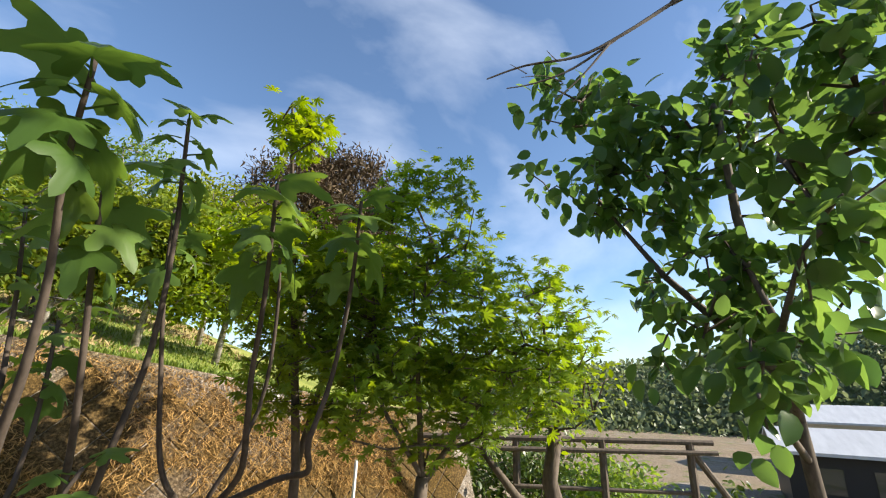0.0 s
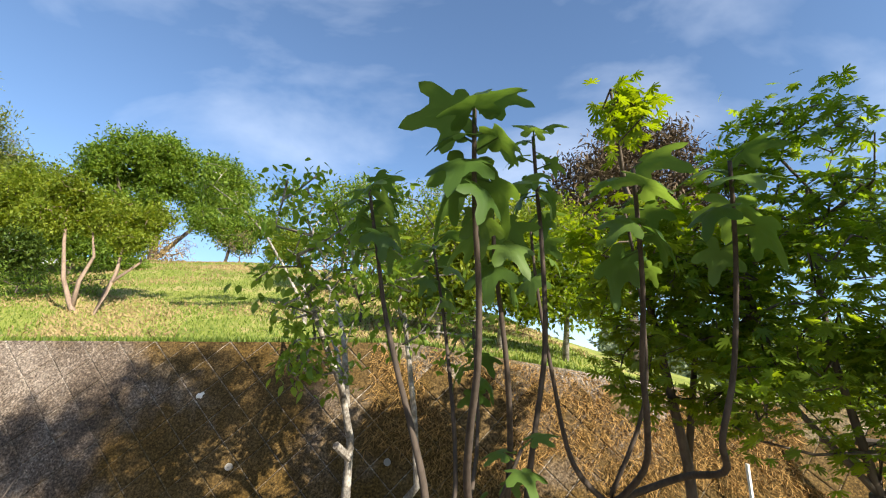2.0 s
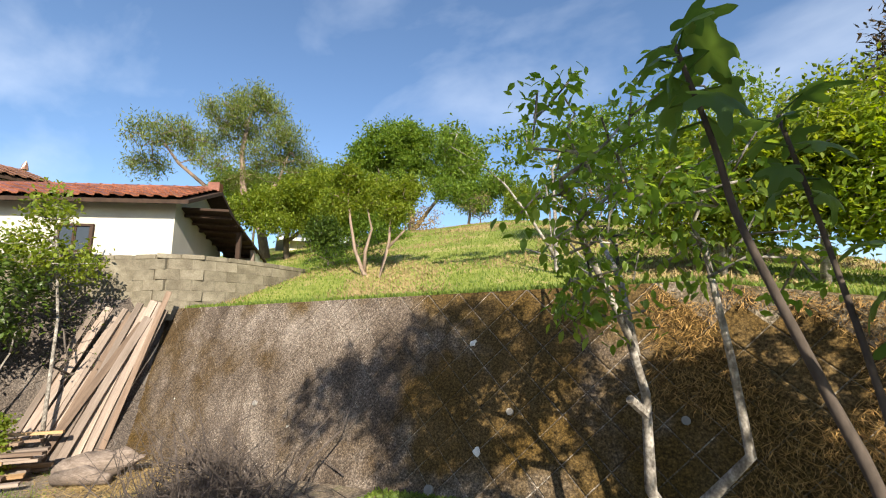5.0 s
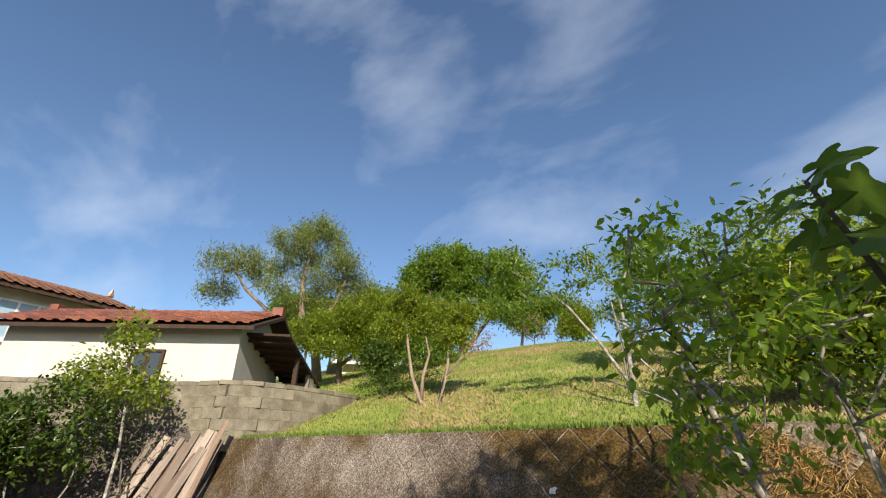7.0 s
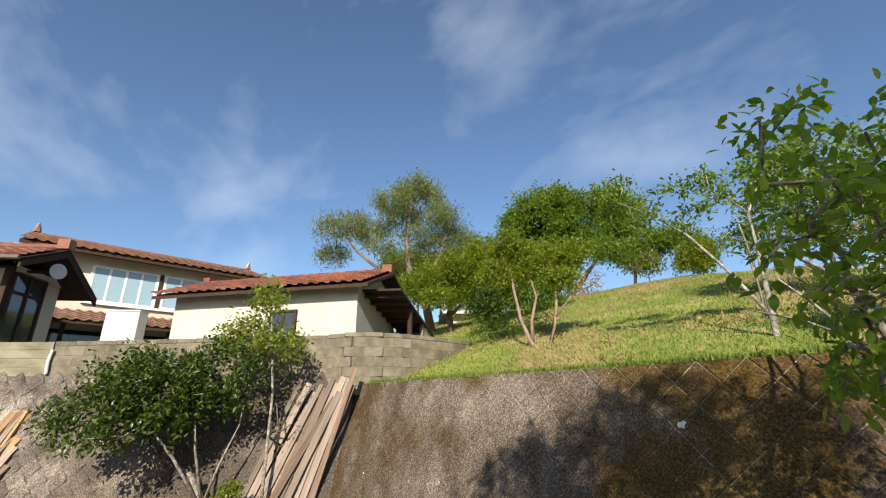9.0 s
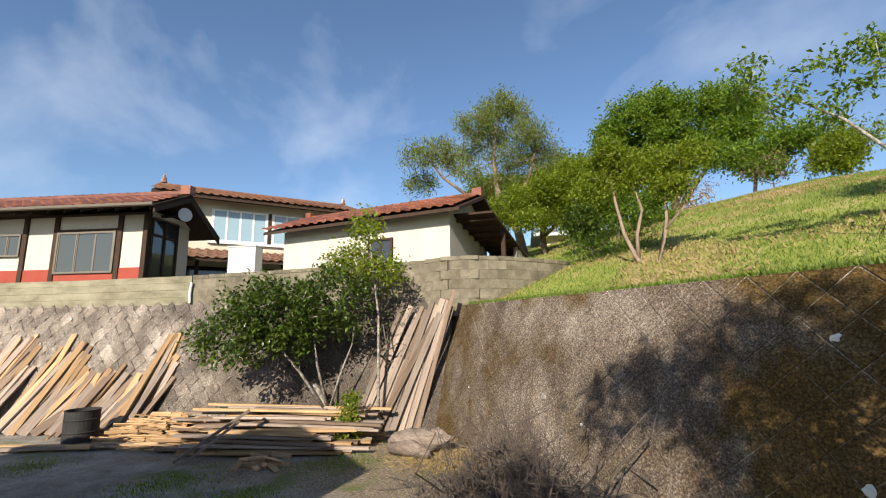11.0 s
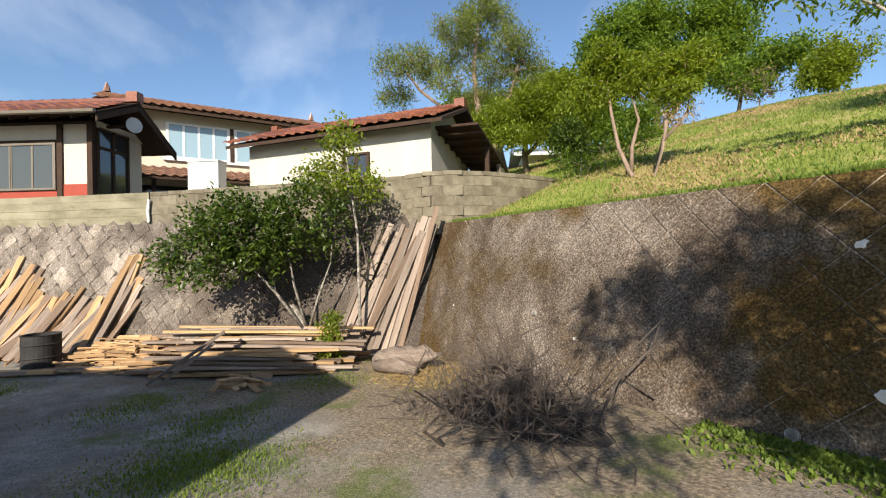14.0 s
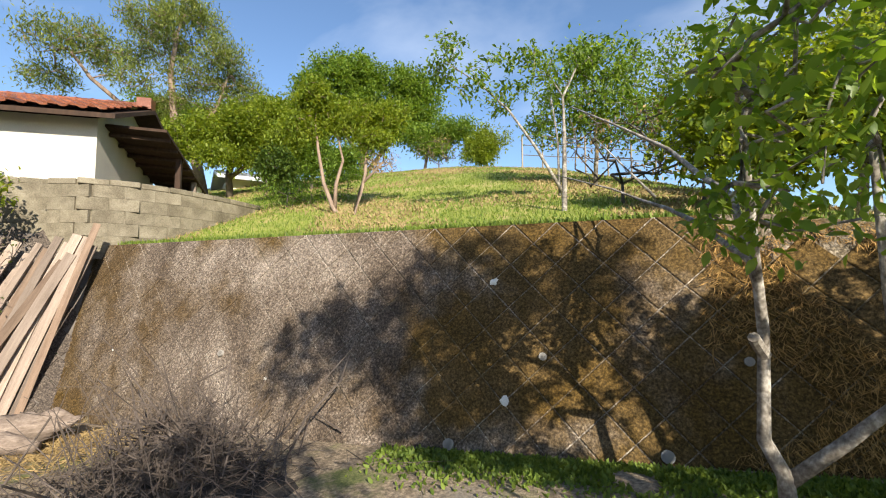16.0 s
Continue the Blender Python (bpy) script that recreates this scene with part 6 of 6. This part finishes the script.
# ---- small car, front corner in view ----
def car():
    MC = Matrix.Translation((-6.3, -1.5, yard_z(-6.3, -1.5))) @ Matrix.Rotation(radians(170), 4, "Z") @ Matrix.Diagonal((1.05, 1.05, 1.38, 1))
    c = thing("car", MC, "small white car with a yellow number plate", "car")
    # profile in (y back, z), front at y = 0
    prof = [(0.0, 0.24), (-0.03, 0.36), (0.0, 0.52), (0.05, 0.74), (0.35, 0.92), (0.75, 0.98), (1.35, 1.42), (1.9, 1.52), (2.9, 1.5), (3.3, 1.2), (3.36, 0.5), (3.3, 0.24)]
    bm = bmesh.new()
    cols = []
    for x, k in ((-0.72, 0.0), (-0.69, 0.35), (-0.6, 0.75), (-0.35, 1.0), (0.35, 1.0), (0.6, 0.75), (0.69, 0.35), (0.72, 0.0)):
        ring = []
        for y, z in prof:
            inset = (1 - k) * (0.22 if y < 0.4 else 0.03)
            ring.append(bm.verts.new((x * (0.9 if z > 1.1 else 1), y + inset, z - (1 - k) * (0.05 if z > 0.7 else 0))))
        cols.append(ring)
    for a, b in zip(cols, cols[1:]):
        for i in range(len(prof) - 1):
            bm.faces.new((a[i], b[i], b[i + 1], a[i + 1]))
    bm.faces.new(cols[0]), bm.faces.new(cols[-1][::-1])
    part("body", bm, CAR_PAINT, c, smooth=True)
    part("windscreen", slab((-0.58, 0.80, 1.03), (0.58, 0.80, 1.03), (0.52, 1.32, 1.415), (-0.52, 1.32, 1.415), 0.01), GLASS_DARK, c)
    for s in (-1, 1):
        bx("side_window", (s * 0.70 - 0.02, 1.35, 1.0), (s * 0.70 + 0.02, 2.7, 1.38), GLASS_DARK, c)
        bm = bmesh.new()
        pts = [(s * 0.42, -0.03, 0.56), (s * 0.62, 0.05, 0.55), (s * 0.71, 0.14, 0.58), (s * 0.70, 0.20, 0.75), (s * 0.60, 0.09, 0.77), (s * 0.44, 0.0, 0.74)]
        fr = [bm.verts.new(p) for p in pts]
        bk = [bm.verts.new(Vector(p) + Vector((0, 0.08, 0))) for p in pts]
        bm.faces.new(fr), bm.faces.new(bk[::-1])
        for i in range(6):
            bm.faces.new((fr[i], fr[(i + 1) % 6], bk[(i + 1) % 6], bk[i]))
        part("headlight", bm, LAMP_GLASS, c)
        v, f = tube([(s * 0.52, -0.035 + 0.12, 0.40), (s * 0.52, 0.02 + 0.12, 0.40)], [0.05, 0.05], 12)
        part("fog_lamp", raw_mesh("fog_lamp", v, f), LAMP_GLASS, c)
        for y in (0.62, 2.72):
            v, f = tube([(s * 0.60, y, 0.27), (s * 0.73, y, 0.27)], [0.27, 0.27], 24)
            w = part("wheel", raw_mesh("wheel", v, f), CAR_DARK, c)
            v, f = tube([(s * 0.73, y, 0.27), (s * 0.74, y, 0.27)], [0.17, 0.16], 20)
            part("rim", raw_mesh("rim", v, f), WHITE_METAL, w)
        v, f = tube([(s * 0.70, 1.0, 1.02), (s * 0.86, 0.98, 1.06)], [0.04, 0.08], 10)
        part("wing_mirror", raw_mesh("wing_mirror", v, f), CAR_PAINT, c)
    part("bumper", slab((-0.70, 0.14, 0.50), (0.70, 0.14, 0.50), (0.60, -0.06, 0.46), (-0.60, -0.06, 0.46), 0.24), CAR_PAINT, c)
    for i in range(3):
        bx("grille_slot", (-0.5, -0.075, 0.30 + i * 0.045), (0.5, -0.055, 0.325 + i * 0.045), CAR_DARK, c)
    p = bx("number_plate", (-0.165, -0.10, 0.44), (0.165, -0.085, 0.605), PLATE_YELLOW, c, "yellow number plate with black characters")
    cu = bpy.data.curves.new("plate_digits", "FONT")
    cu.body, cu.size, cu.extrude, cu.align_x = "Z 32", 0.11, 0.001, "CENTER"
    tx = new("plate_digits", cu)
    dg = bpy.context.evaluated_depsgraph_get()
    me = bpy.data.meshes.new_from_object(tx.evaluated_get(dg))
    bpy.data.objects.remove(tx)
    me.materials.clear()
    d = part("plate_digits", me, CAR_DARK, p)
    d.matrix_basis = Matrix.Translation((0.03, -0.103, 0.465)) @ Matrix.Rotation(radians(90), 4, "X")


car()

# ---- right side: poles, trellis, far farm buildings ----
for (x, y, z1, r, mat, lab) in [(4.5, 5.0, 1.05, 0.018, ALU_WHITE, "thin white garden stake by the wall"), (5.6, 2.35, 1.0, 0.02, ALU, "thin grey steel stake in the grass")]:
    v, f = tube([(x, y, yard_z(x, y) - 0.05), (x + 0.02, y, z1)], [r, r], 8)
    tagged(part("garden_stake", raw_mesh("garden_stake", v, f), mat), lab, "stake")
trellis = thing("trellis", Matrix.Translation((7.2, 3.2, yard_z(7.2, 3.2))), "weathered timber pole trellis on the slope", "trellis")
tz = yard_z(7.2, 3.2)


def pole(name, a, b, r, mat, parent):
    v, f = tube([Vector(a) - Vector((7.2, 3.2, tz)), Vector(b) - Vector((7.2, 3.2, tz))], [r, r * 0.9], 8)
    return part(name, raw_mesh(name, v, f), mat, parent)


for (x, y) in ((6.25, 4.2), (7.0, 3.5), (7.76, 2.81)):
    pole("post", (x, y, yard_z(x, y) - 0.1), (x, y, 1.28), 0.05, BARK, trellis)
pole("rail", (5.3, 5.05, 1.27), (7.95, 2.62, 1.27), 0.035, BARK, trellis)
pole("rail", (5.35, 4.95, 1.15), (7.95, 2.58, 1.16), 0.03, BARK, trellis)
pole("rail", (6.2, 4.2, 0.75), (7.8, 2.78, 0.72), 0.025, BARK, trellis)
pole("brace", (7.76, 2.81, 1.2), (8.35, 2.3, 0.1), 0.04, BARK, trellis)
bough_tree("pruned_tree", [([(5.25, 2.75, 0.25), (5.2, 2.8, 0.8), (5.15, 2.85, 1.1), (5.2, 2.8, 1.5)], (0.09, 0.06)), ([(5.2, 2.8, 0.75), (4.85, 2.95, 1.0), (4.6, 3.1, 1.35)], (0.05, 0.025))],
           [((5.2, 2.8, 2.0), (0.6, 0.6, 0.5)), ((4.7, 3.0, 1.8), (0.4, 0.4, 0.35))], 60, 14, 0.1, 0.08, OVATE, LEAF_LIME, BARK, 131, "old pruned fruit tree with knotted limbs", girth=0.014)


def farm(name, m, l, w, h, rise, wall, roof, label):
    t = thing(name, m, label, "building")
    bx("wall", (0, 0, -1), (l, w, h), wall, t)
    part("roof", slab((-0.4, -0.5, h), (l + 0.4, -0.5, h), (l + 0.4, w / 2, h + rise), (-0.4, w / 2, h + rise), 0.12), roof, t)
    part("roof", slab((-0.4, w / 2, h + rise), (l + 0.4, w / 2, h + rise), (l + 0.4, w + 0.5, h), (-0.4, w + 0.5, h), 0.12), roof, t)
    for i in range(int(l / 2)):
        bx("window", (0.6 + 2 * i, -0.03, h * 0.35), (1.7 + 2 * i, 0.0, h * 0.75), GLASS_DARK, t)
    return t


ROOF_GREY = surface("grey_metal_roof", [(0.3, (0.35, 0.36, 0.38)), (0.7, (0.55, 0.56, 0.58))], scale=0.6, fine=20, rough=0.5, stretch=(6, 1, 1))
farm("barn", frame_at((24.9, 6.6), (0.35, -0.94), (0.94, 0.35)) @ Matrix.Translation((0, 0, -2.55)), 12, 5, 2.3, 0.75, CAR_DARK, ROOF_GREY, "long dark barn with a pale grey roof in the valley")
farm("farmhouse", frame_at((36.6, 8.6), (0.35, -0.94), (0.94, 0.35)) @ Matrix.Translation((0, 0, -2.5)), 14, 7, 2.9, 0.9, CREAM, ROOF_GREY, "pale farm building beyond the barn")


farm("hut", frame_at((-13.6, 13.6), (0.6, 0.8), (-0.8, 0.6)) @ Matrix.Translation((0, 0, 4.6)), 2.6, 2.2, 1.0, 0.5, CREAM, ROOF_GREY, "small pale hut half hidden by the trees")
fence = thing("wire_fence", Matrix.Translation((-3.4, 18.6, hz(-3.4, 18.6))), "thin grey wire fence on the hill crest", "fence")
fo = Vector((-3.4, 18.6, hz(-3.4, 18.6)))
for k in range(7):
    x = -3.4 + 0.8 * k
    v, f = tube([Vector((x, 18.6, hz(x, 18.6) - 0.1)) - fo, Vector((x, 18.6, hz(-3.4, 18.6) + 1.35 - 0.13 * k)) - fo], [0.035, 0.035], 6)
    part("post", raw_mesh("post", v, f), ALU, fence)
for h in (1.33, 0.95, 0.55):
    v, f = tube([Vector((0, 0, h)), Vector((4.8, 0, h - 0.78))], [0.016, 0.016], 5)
    part("wire", raw_mesh("wire", v, f), ALU, fence)


# wooded ridges in the distance
def ridge(name, centre, radius, a0, a1, fh, mat, label, seed, count, size):
    rng = np.random.default_rng(seed)
    n = 60
    verts, faces = [], []
    for i in range(n + 1):
        a = a0 + (a1 - a0) * i / n
        for k in range(7):
            f = k / 6
            r = radius * (0.62 + 0.38 * f)
            verts.append((centre[0] + r * math.sin(a), centre[1] + r * math.cos(a), -6 + (fh(a) + 6) * math.sin(f * math.pi / 2) + (2.0 * noise.noise(Vector((a * 14, f * 6, seed))) if k else 0)))
    for i in range(n):
        for k in range(6):
            b = i * 7 + k
            faces.append((b, b + 1, b + 8, b + 7))
    t = tagged(part(name, raw_mesh(name, verts, faces), mat), label, "backdrop", kind="structure")
    a = rng.uniform(a0, a1, count)
    f = rng.uniform(0.02, 1.0, count)
    r = radius * (0.62 + 0.38 * f)
    z = np.array([-6 + (fh(x) + 6) * math.sin(y * math.pi / 2) for x, y in zip(a, f)]) + rng.uniform(-0.6, 2.6, count) * radius / 90
    pl = np.stack([centre[0] + r * np.sin(a), centre[1] + r * np.cos(a), z], 1)
    me = scatter("far_wood", CLUMP, pl, rng.normal(size=(count, 3)), size * rng.uniform(0.6, 1.3, count), rng.uniform(0, 6, count))
    me.materials.append(mat)
    tagged(part("far_wood", me, mat), "distant mixed woodland on the ridge", "wood", kind="stuff")


ridge("backdrop_ridge", (0, 0), 95, radians(20), radians(130), lambda a: 7 + 3 * math.sin(a * 5), FOREST, "wooded ridge across the valley", 3, 60000, 0.8)
ridge("backdrop_ridge", (-12, -4), 42, radians(-150), radians(-70), lambda a: 12 + 1.5 * math.sin(a * 7), FOREST, "wooded slope beyond the white house", 4, 36000, 0.4)

# ---- grass and weeds ----
def blades(name, count, place, size, mat, seed, label, kind_leaf=NARROW, up=1.0, lean_=0.35):
    rng = np.random.default_rng(seed)
    pl, sz = [], []
    while len(pl) < count:
        p = place(rng)
        if p is not None:
            pl.append(p), sz.append(size * rng.uniform(0.5, 1.25))
    n = len(pl)
    ai = np.concatenate([rng.normal(0, lean_, (n, 2)), np.full((n, 1), up)], 1)
    me = scatter(name, kind_leaf, np.array(pl), ai, np.array(sz), rng.uniform(0, 6.28, n))
    me.materials.append(mat)
    tagged(part(name, me, mat), label, "grass", kind="stuff")


def foot_strip(rng):
    x = rng.uniform(-2.0, 4.6)
    y = 4.95 - abs(rng.normal(0, 0.26))
    if x < -1.2 and rng.random() > (x + 2.2) or noise.noise(Vector((x * 2, y * 2, 1))) < -0.55:
        return None
    return x, y, yard_z(x, y) - 0.005


def top_strip(rng):
    x = rng.uniform(-7.3, 5.0)
    y = 5.72 + abs(rng.normal(0, 0.22))
    return (x, y, hill_z(x, max(y, 5.75)) - 0.01)


def slope(rng):
    x, y = rng.uniform(-14, 4), 6.0 + 13 * rng.random() ** 1.3
    if x < -7 and y < 8.4:
        return None
    return x, y, hill_z(x, y) - 0.01


def green_slope(rng):
    p = slope(rng)
    return None if p is None or noise.noise(Vector((p[0] * 0.45, p[1] * 0.45, 9))) > 0.02 + 0.3 * rng.random() else p


def dry_slope(rng):
    p = slope(rng)
    return None if p is None or noise.noise(Vector((p[0] * 0.45, p[1] * 0.45, 9))) < 0.25 - 0.4 * rng.random() else p


def yard_patch(rng):
    cx, cy, r = [(-3.9, 1.1, 0.75), (-5.2, 1.4, 0.6), (-6.3, 2.9, 0.7), (-6.6, 0.6, 0.7), (-8.9, -1.2, 0.5), (-7.3, 4.3, 0.35)][rng.choice(6, p=[0.42, 0.12, 0.14, 0.14, 0.08, 0.10])]
    p = rng.normal(0, 0.5, 2) * r
    x, y = cx + p[0], cy + p[1]
    return x, y, yard_z(x, y) - 0.004


def bank(rng):
    x, y = 4.6 + 0.35 * rng.normal() + 15 * rng.random() ** 1.6, rng.uniform(-1.5, 6.5)
    return x, y, yard_z(x, y) - 0.01


blades("weeds", 15000, foot_strip, 0.055, GRASS_BLADE, 141, "green weeds and grass along the wall foot", OVATE, 0.8, 0.6)
blades("grass_tufts", 11000, top_strip, 0.10, GRASS_BLADE, 142, "grass fringe hanging along the wall top")
blades("hill_grass", 60000, green_slope, 0.06, GRASS_BLADE, 143, "long grass on the sunny hillside")
blades("dry_grass", 34000, dry_slope, 0.09, HAY, 144, "dry straw-coloured grass on the hillside", up=0.7, lean_=0.7)
blades("yard_grass", 12000, yard_patch, 0.04, GRASS_BLADE, 145, "short grass growing through the gravel")
blades("bank_grass", 22000, bank, 0.13, GRASS_BLADE, 146, "grass on the bank that falls into the valley")


def straw_place(rng):
    x, y = -5.6 + rng.normal(0, 0.5), 4.15 + rng.normal(0, 0.3)
    return None if y > 4.85 else (x, y, yard_z(x, y) + 0.005)


blades("straw_litter", 4500, straw_place, 0.12, STRAW, 147, "pale straw litter round the log", STALK, 0.15, 0.8)


# dry creepers hanging over the sunny end of the wall
def creeper(rng):
    x = rng.uniform(0.8, 6.0)
    z = rng.uniform(0.3, wall_top(x))
    if noise.noise(Vector((x * 1.3, z * 1.3, 4))) < -0.05:
        return None
    return x, 4.93 + BATTER * z, z


blades("dry_creeper", 24000, creeper, 0.10, GOLD, 148, "dry golden creeper clinging to the wall", STALK, -0.5, 0.6)

# ---- wall pieces ----
def plate_mesh(name, pts, proud, inset, rng=None):
    """A flat piece on an outline in (x, y), with chamfered edges, proud along z."""
    n = len(pts)
    c = Vector((sum(p[0] for p in pts) / n, sum(p[1] for p in pts) / n, 0))
    low = [Vector((p[0], p[1], -0.01)) for p in pts]
    mid = [Vector((p[0], p[1], proud * 0.55)) for p in pts]
    top = []
    for p in pts:
        q = Vector((p[0], p[1], 0))
        d = (c - q)
        q += d.normalized() * min(inset, d.length * 0.5)
        top.append(Vector((q.x, q.y, proud + (rng.uniform(-0.3, 0.3) * proud if rng is not None else 0))))
    verts = low + mid + top
    faces = []
    for a in (0, n):
        for i in range(n):
            faces.append((a + i, a + (i + 1) % n, a + n + (i + 1) % n, a + n + i))
    faces.append(tuple(range(2 * n, 3 * n)))
    return raw_mesh(name, verts, faces)


S = 0.31
H = S / math.sqrt(2)
g = 0.008
full = plate_mesh("wall_block", [(0, -H + g), (H - g, 0), (0, H - g), (-H + g, 0)], 0.012, 0.012)
top_half = plate_mesh("wall_block", [(-H + 2 * g, -0.003), (0, -H + g), (H - 2 * g, -0.003)], 0.012, 0.010)
for me in (full, top_half):
    me.materials.append(OLD_A)
A0 = Vector((0, 4.96, 0))
up_scale = math.hypot(1, BATTER)
extra = []
for j in range(-1, 12):
    for i in range(-30, 36):
        x = (2 * i + (j % 2)) * H
        top_s = 2.22 * up_scale
        s = top_s - (11 - j) * H
        if x < A_LEFT + H * 1.05 or x > A_RIGHT - H or s < -0.25:
            continue
        room = wall_top(x + H if x > 1 else x) * up_scale - s
        if j == 11 and x < 1.0:
            me = top_half
        elif room >= H * 0.98:
            me = full
        else:
            continue
        m = Matrix.Translation(A0 + Vector((x, 0, 0)) + A_UP * s + A_NORM * 0.001)
        rot = Matrix(((1, 0, 0), (0, A_UP.y, A_NORM.y), (0, A_UP.z, A_NORM.z))).to_4x4()
        if x > 2.8:
            extra.append((me, m @ rot))
            continue
        ob = new("block", me)
        ob.parent = wall_a
        ob.matrix_basis = m @ rot @ Matrix.Translation((0, 0, 0.005 * noise.noise(Vector((x * 9, s * 9, 2)))))
if extra:
    bm = bmesh.new()
    for me, mm in extra:
        k = len(bm.verts)
        bm.from_mesh(me)
        bm.verts.ensure_lookup_table()
        for v_ in bm.verts[k:]:
            v_.co = mm @ v_.co
    tagged(part("far_blocks", bm, OLD_A, wall_a), kind="stuff")
PIPE_GREY = plain("weathered_pipe", (0.32, 0.30, 0.27), 0.7)
# weep pipes and pale lime spots
for k, (x, z, r) in enumerate([(-1.35, 0.16, 0.05), (0.44, 0.28, 0.05), (2.1, 0.42, 0.05), (-0.53, 0.95, 0.035), (1.05, 1.0, 0.035), (-4.35, 0.78, 0.035)]):
    p = Vector((x, 4.96 + BATTER * z, z))
    v, f = tube([p - A_NORM * 0.02, p + A_NORM * 0.045, p + A_NORM * 0.045, p + A_NORM * 0.0], [r, r, r * 0.82, r * 0.8], 14)
    # near-black disc stands in for the shade inside the pipe
    bv, bf = tube([p + A_NORM * 0.001, p + A_NORM * 0.006], [r * 0.78, r * 0.78], 12)
    wp = tagged(part("weep_pipe", raw_mesh("weep_pipe", v, f), PIPE_GREY), "short pale drain pipe set in the retaining wall", "pipe", "weep pipes")
    part("bore_shade", raw_mesh("bore_shade", bv, bf), CAR_DARK, wp)
LIME = surface("white_lime", [(0.3, (0.5, 0.48, 0.42)), (0.7, (0.75, 0.73, 0.68))], scale=20, fine=90)
rng = np.random.default_rng(150)
for k, (x, z) in enumerate([(-1.03, 1.62), (-0.86, 0.56), (-6.3, 0.72), (-3.6, 0.55)]):
    p = Vector((x, 4.96 + BATTER * z, z)) + A_NORM * 0.018
    r = 0.045 if k < 2 else 0.02
    ring = [p + A_NORM * 0.004 + (Vector((1, 0, 0)) * math.cos(a) + A_UP * math.sin(a)) * r * rng.uniform(0.5, 1.2) for a in np.linspace(0, 6.28, 11)[:-1]]
    bm = bmesh.new()
    c = bm.verts.new(p + A_NORM * 0.012)
    vs = [bm.verts.new(q) for q in ring]
    for i in range(10):
        bm.faces.new((c, vs[i], vs[(i + 1) % 10]))
    ob = part("lime_spot", bm, LIME, wall_a)

# stones of the left wall: uneven diamonds
rng = np.random.default_rng(160)
shapes = []
S2 = 0.25
H2 = S2 / math.sqrt(2)
for k in range(9):
    pts = []
    for ax, ay in ((0, -1), (0.5, -0.5), (1, 0), (0.5, 0.5), (0, 1), (-0.5, 0.5), (-1, 0), (-0.5, -0.5)):
        c = 1.0 if ax == 0 or ay == 0 else 1.1
        pts.append((ax * H2 * c * rng.uniform(0.84, 1.08), ay * H2 * c * 1.12 * rng.uniform(0.84, 1.08)))
    me = plate_mesh("stone", pts, 0.02, 0.012, rng)
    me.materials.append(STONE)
    shapes.append(me)
rotb = Matrix(((UB.x, B_UP.x, B_NORM.x), (UB.y, B_UP.y, B_NORM.y), (0, B_UP.z, B_NORM.z))).to_4x4()
far_stones, n_near = [], 0
for j in range(0, 15):
    for i in range(0, 62):
        u = (2 * i + (j % 2)) * H2 + 0.25
        s = STONE_TOP * up_scale - H2 * 0.6 - j * H2 * 1.12
        if u > 21 or s < -0.3:
            continue
        p = MB @ Vector((u, 0, 0)) + B_UP * (s - STONE_TOP * up_scale) + Vector((0, 0, STONE_TOP)) + B_NORM * 0.002
        me = shapes[rng.integers(9)]
        mm = Matrix.Translation(p) @ rotb @ Matrix.Rotation(rng.normal(0, 0.12) + math.pi * rng.integers(2), 4, "Z")
        if not 5.2 < u < 12.2:
            far_stones.append((me, mm))
            continue
        ob = new("stone", me)
        ob.parent = wall_b
        ob.matrix_basis = mm
bm = bmesh.new()
for me, mm in far_stones:
    k = len(bm.verts)
    bm.from_mesh(me)
    bm.verts.ensure_lookup_table()
    for v_ in bm.verts[k:]:
        v_.co = mm @ v_.co
tagged(part("far_stones", bm, STONE, wall_b), kind="stuff")

# courses of the block parapet
bl = 0.397
bm = bmesh.new()
box(bm, (-bl / 2, -0.08, 0), (bl / 2, 0.08, 0.197))
bmesh.ops.bevel(bm, geom=bm.edges[:], offset=0.004, segments=1, affect="EDGES")
block_me = mesh_of(bm, "block")
block_me.materials.append(BLOCK)
bm = bmesh.new()
box(bm, (-bl / 2, -0.09, 0), (bl / 2, 0.09, 0.09))
bmesh.ops.bevel(bm, geom=bm.edges[:], offset=0.008, segments=1, affect="EDGES")
cap_me = mesh_of(bm, "cap_block")
cap_me.materials.append(BLOCK)
for j in range(6):
    s = 0.2 + (0.2 if j % 2 else 0)
    while s < LEG_LEN - 0.1:
        p, a = along(LEG, s)
        zt = float(np.interp(s, [0, 5.4, 6.5, 20], [3.06, 3.22, 3.25, 3.22]))
        z = zt - 0.085 - 0.2 * j
        if not (s < 5.2 and z < 2.3):
            ob = new("cap_block" if j == 0 else "block", cap_me if j == 0 else block_me)
            ob.parent = wall_block
            ob.matrix_basis = Matrix.Translation((p.x, p.y, zt - 0.085 if j == 0 else z)) @ Matrix.Rotation(a, 4, "Z")
        s += 0.4
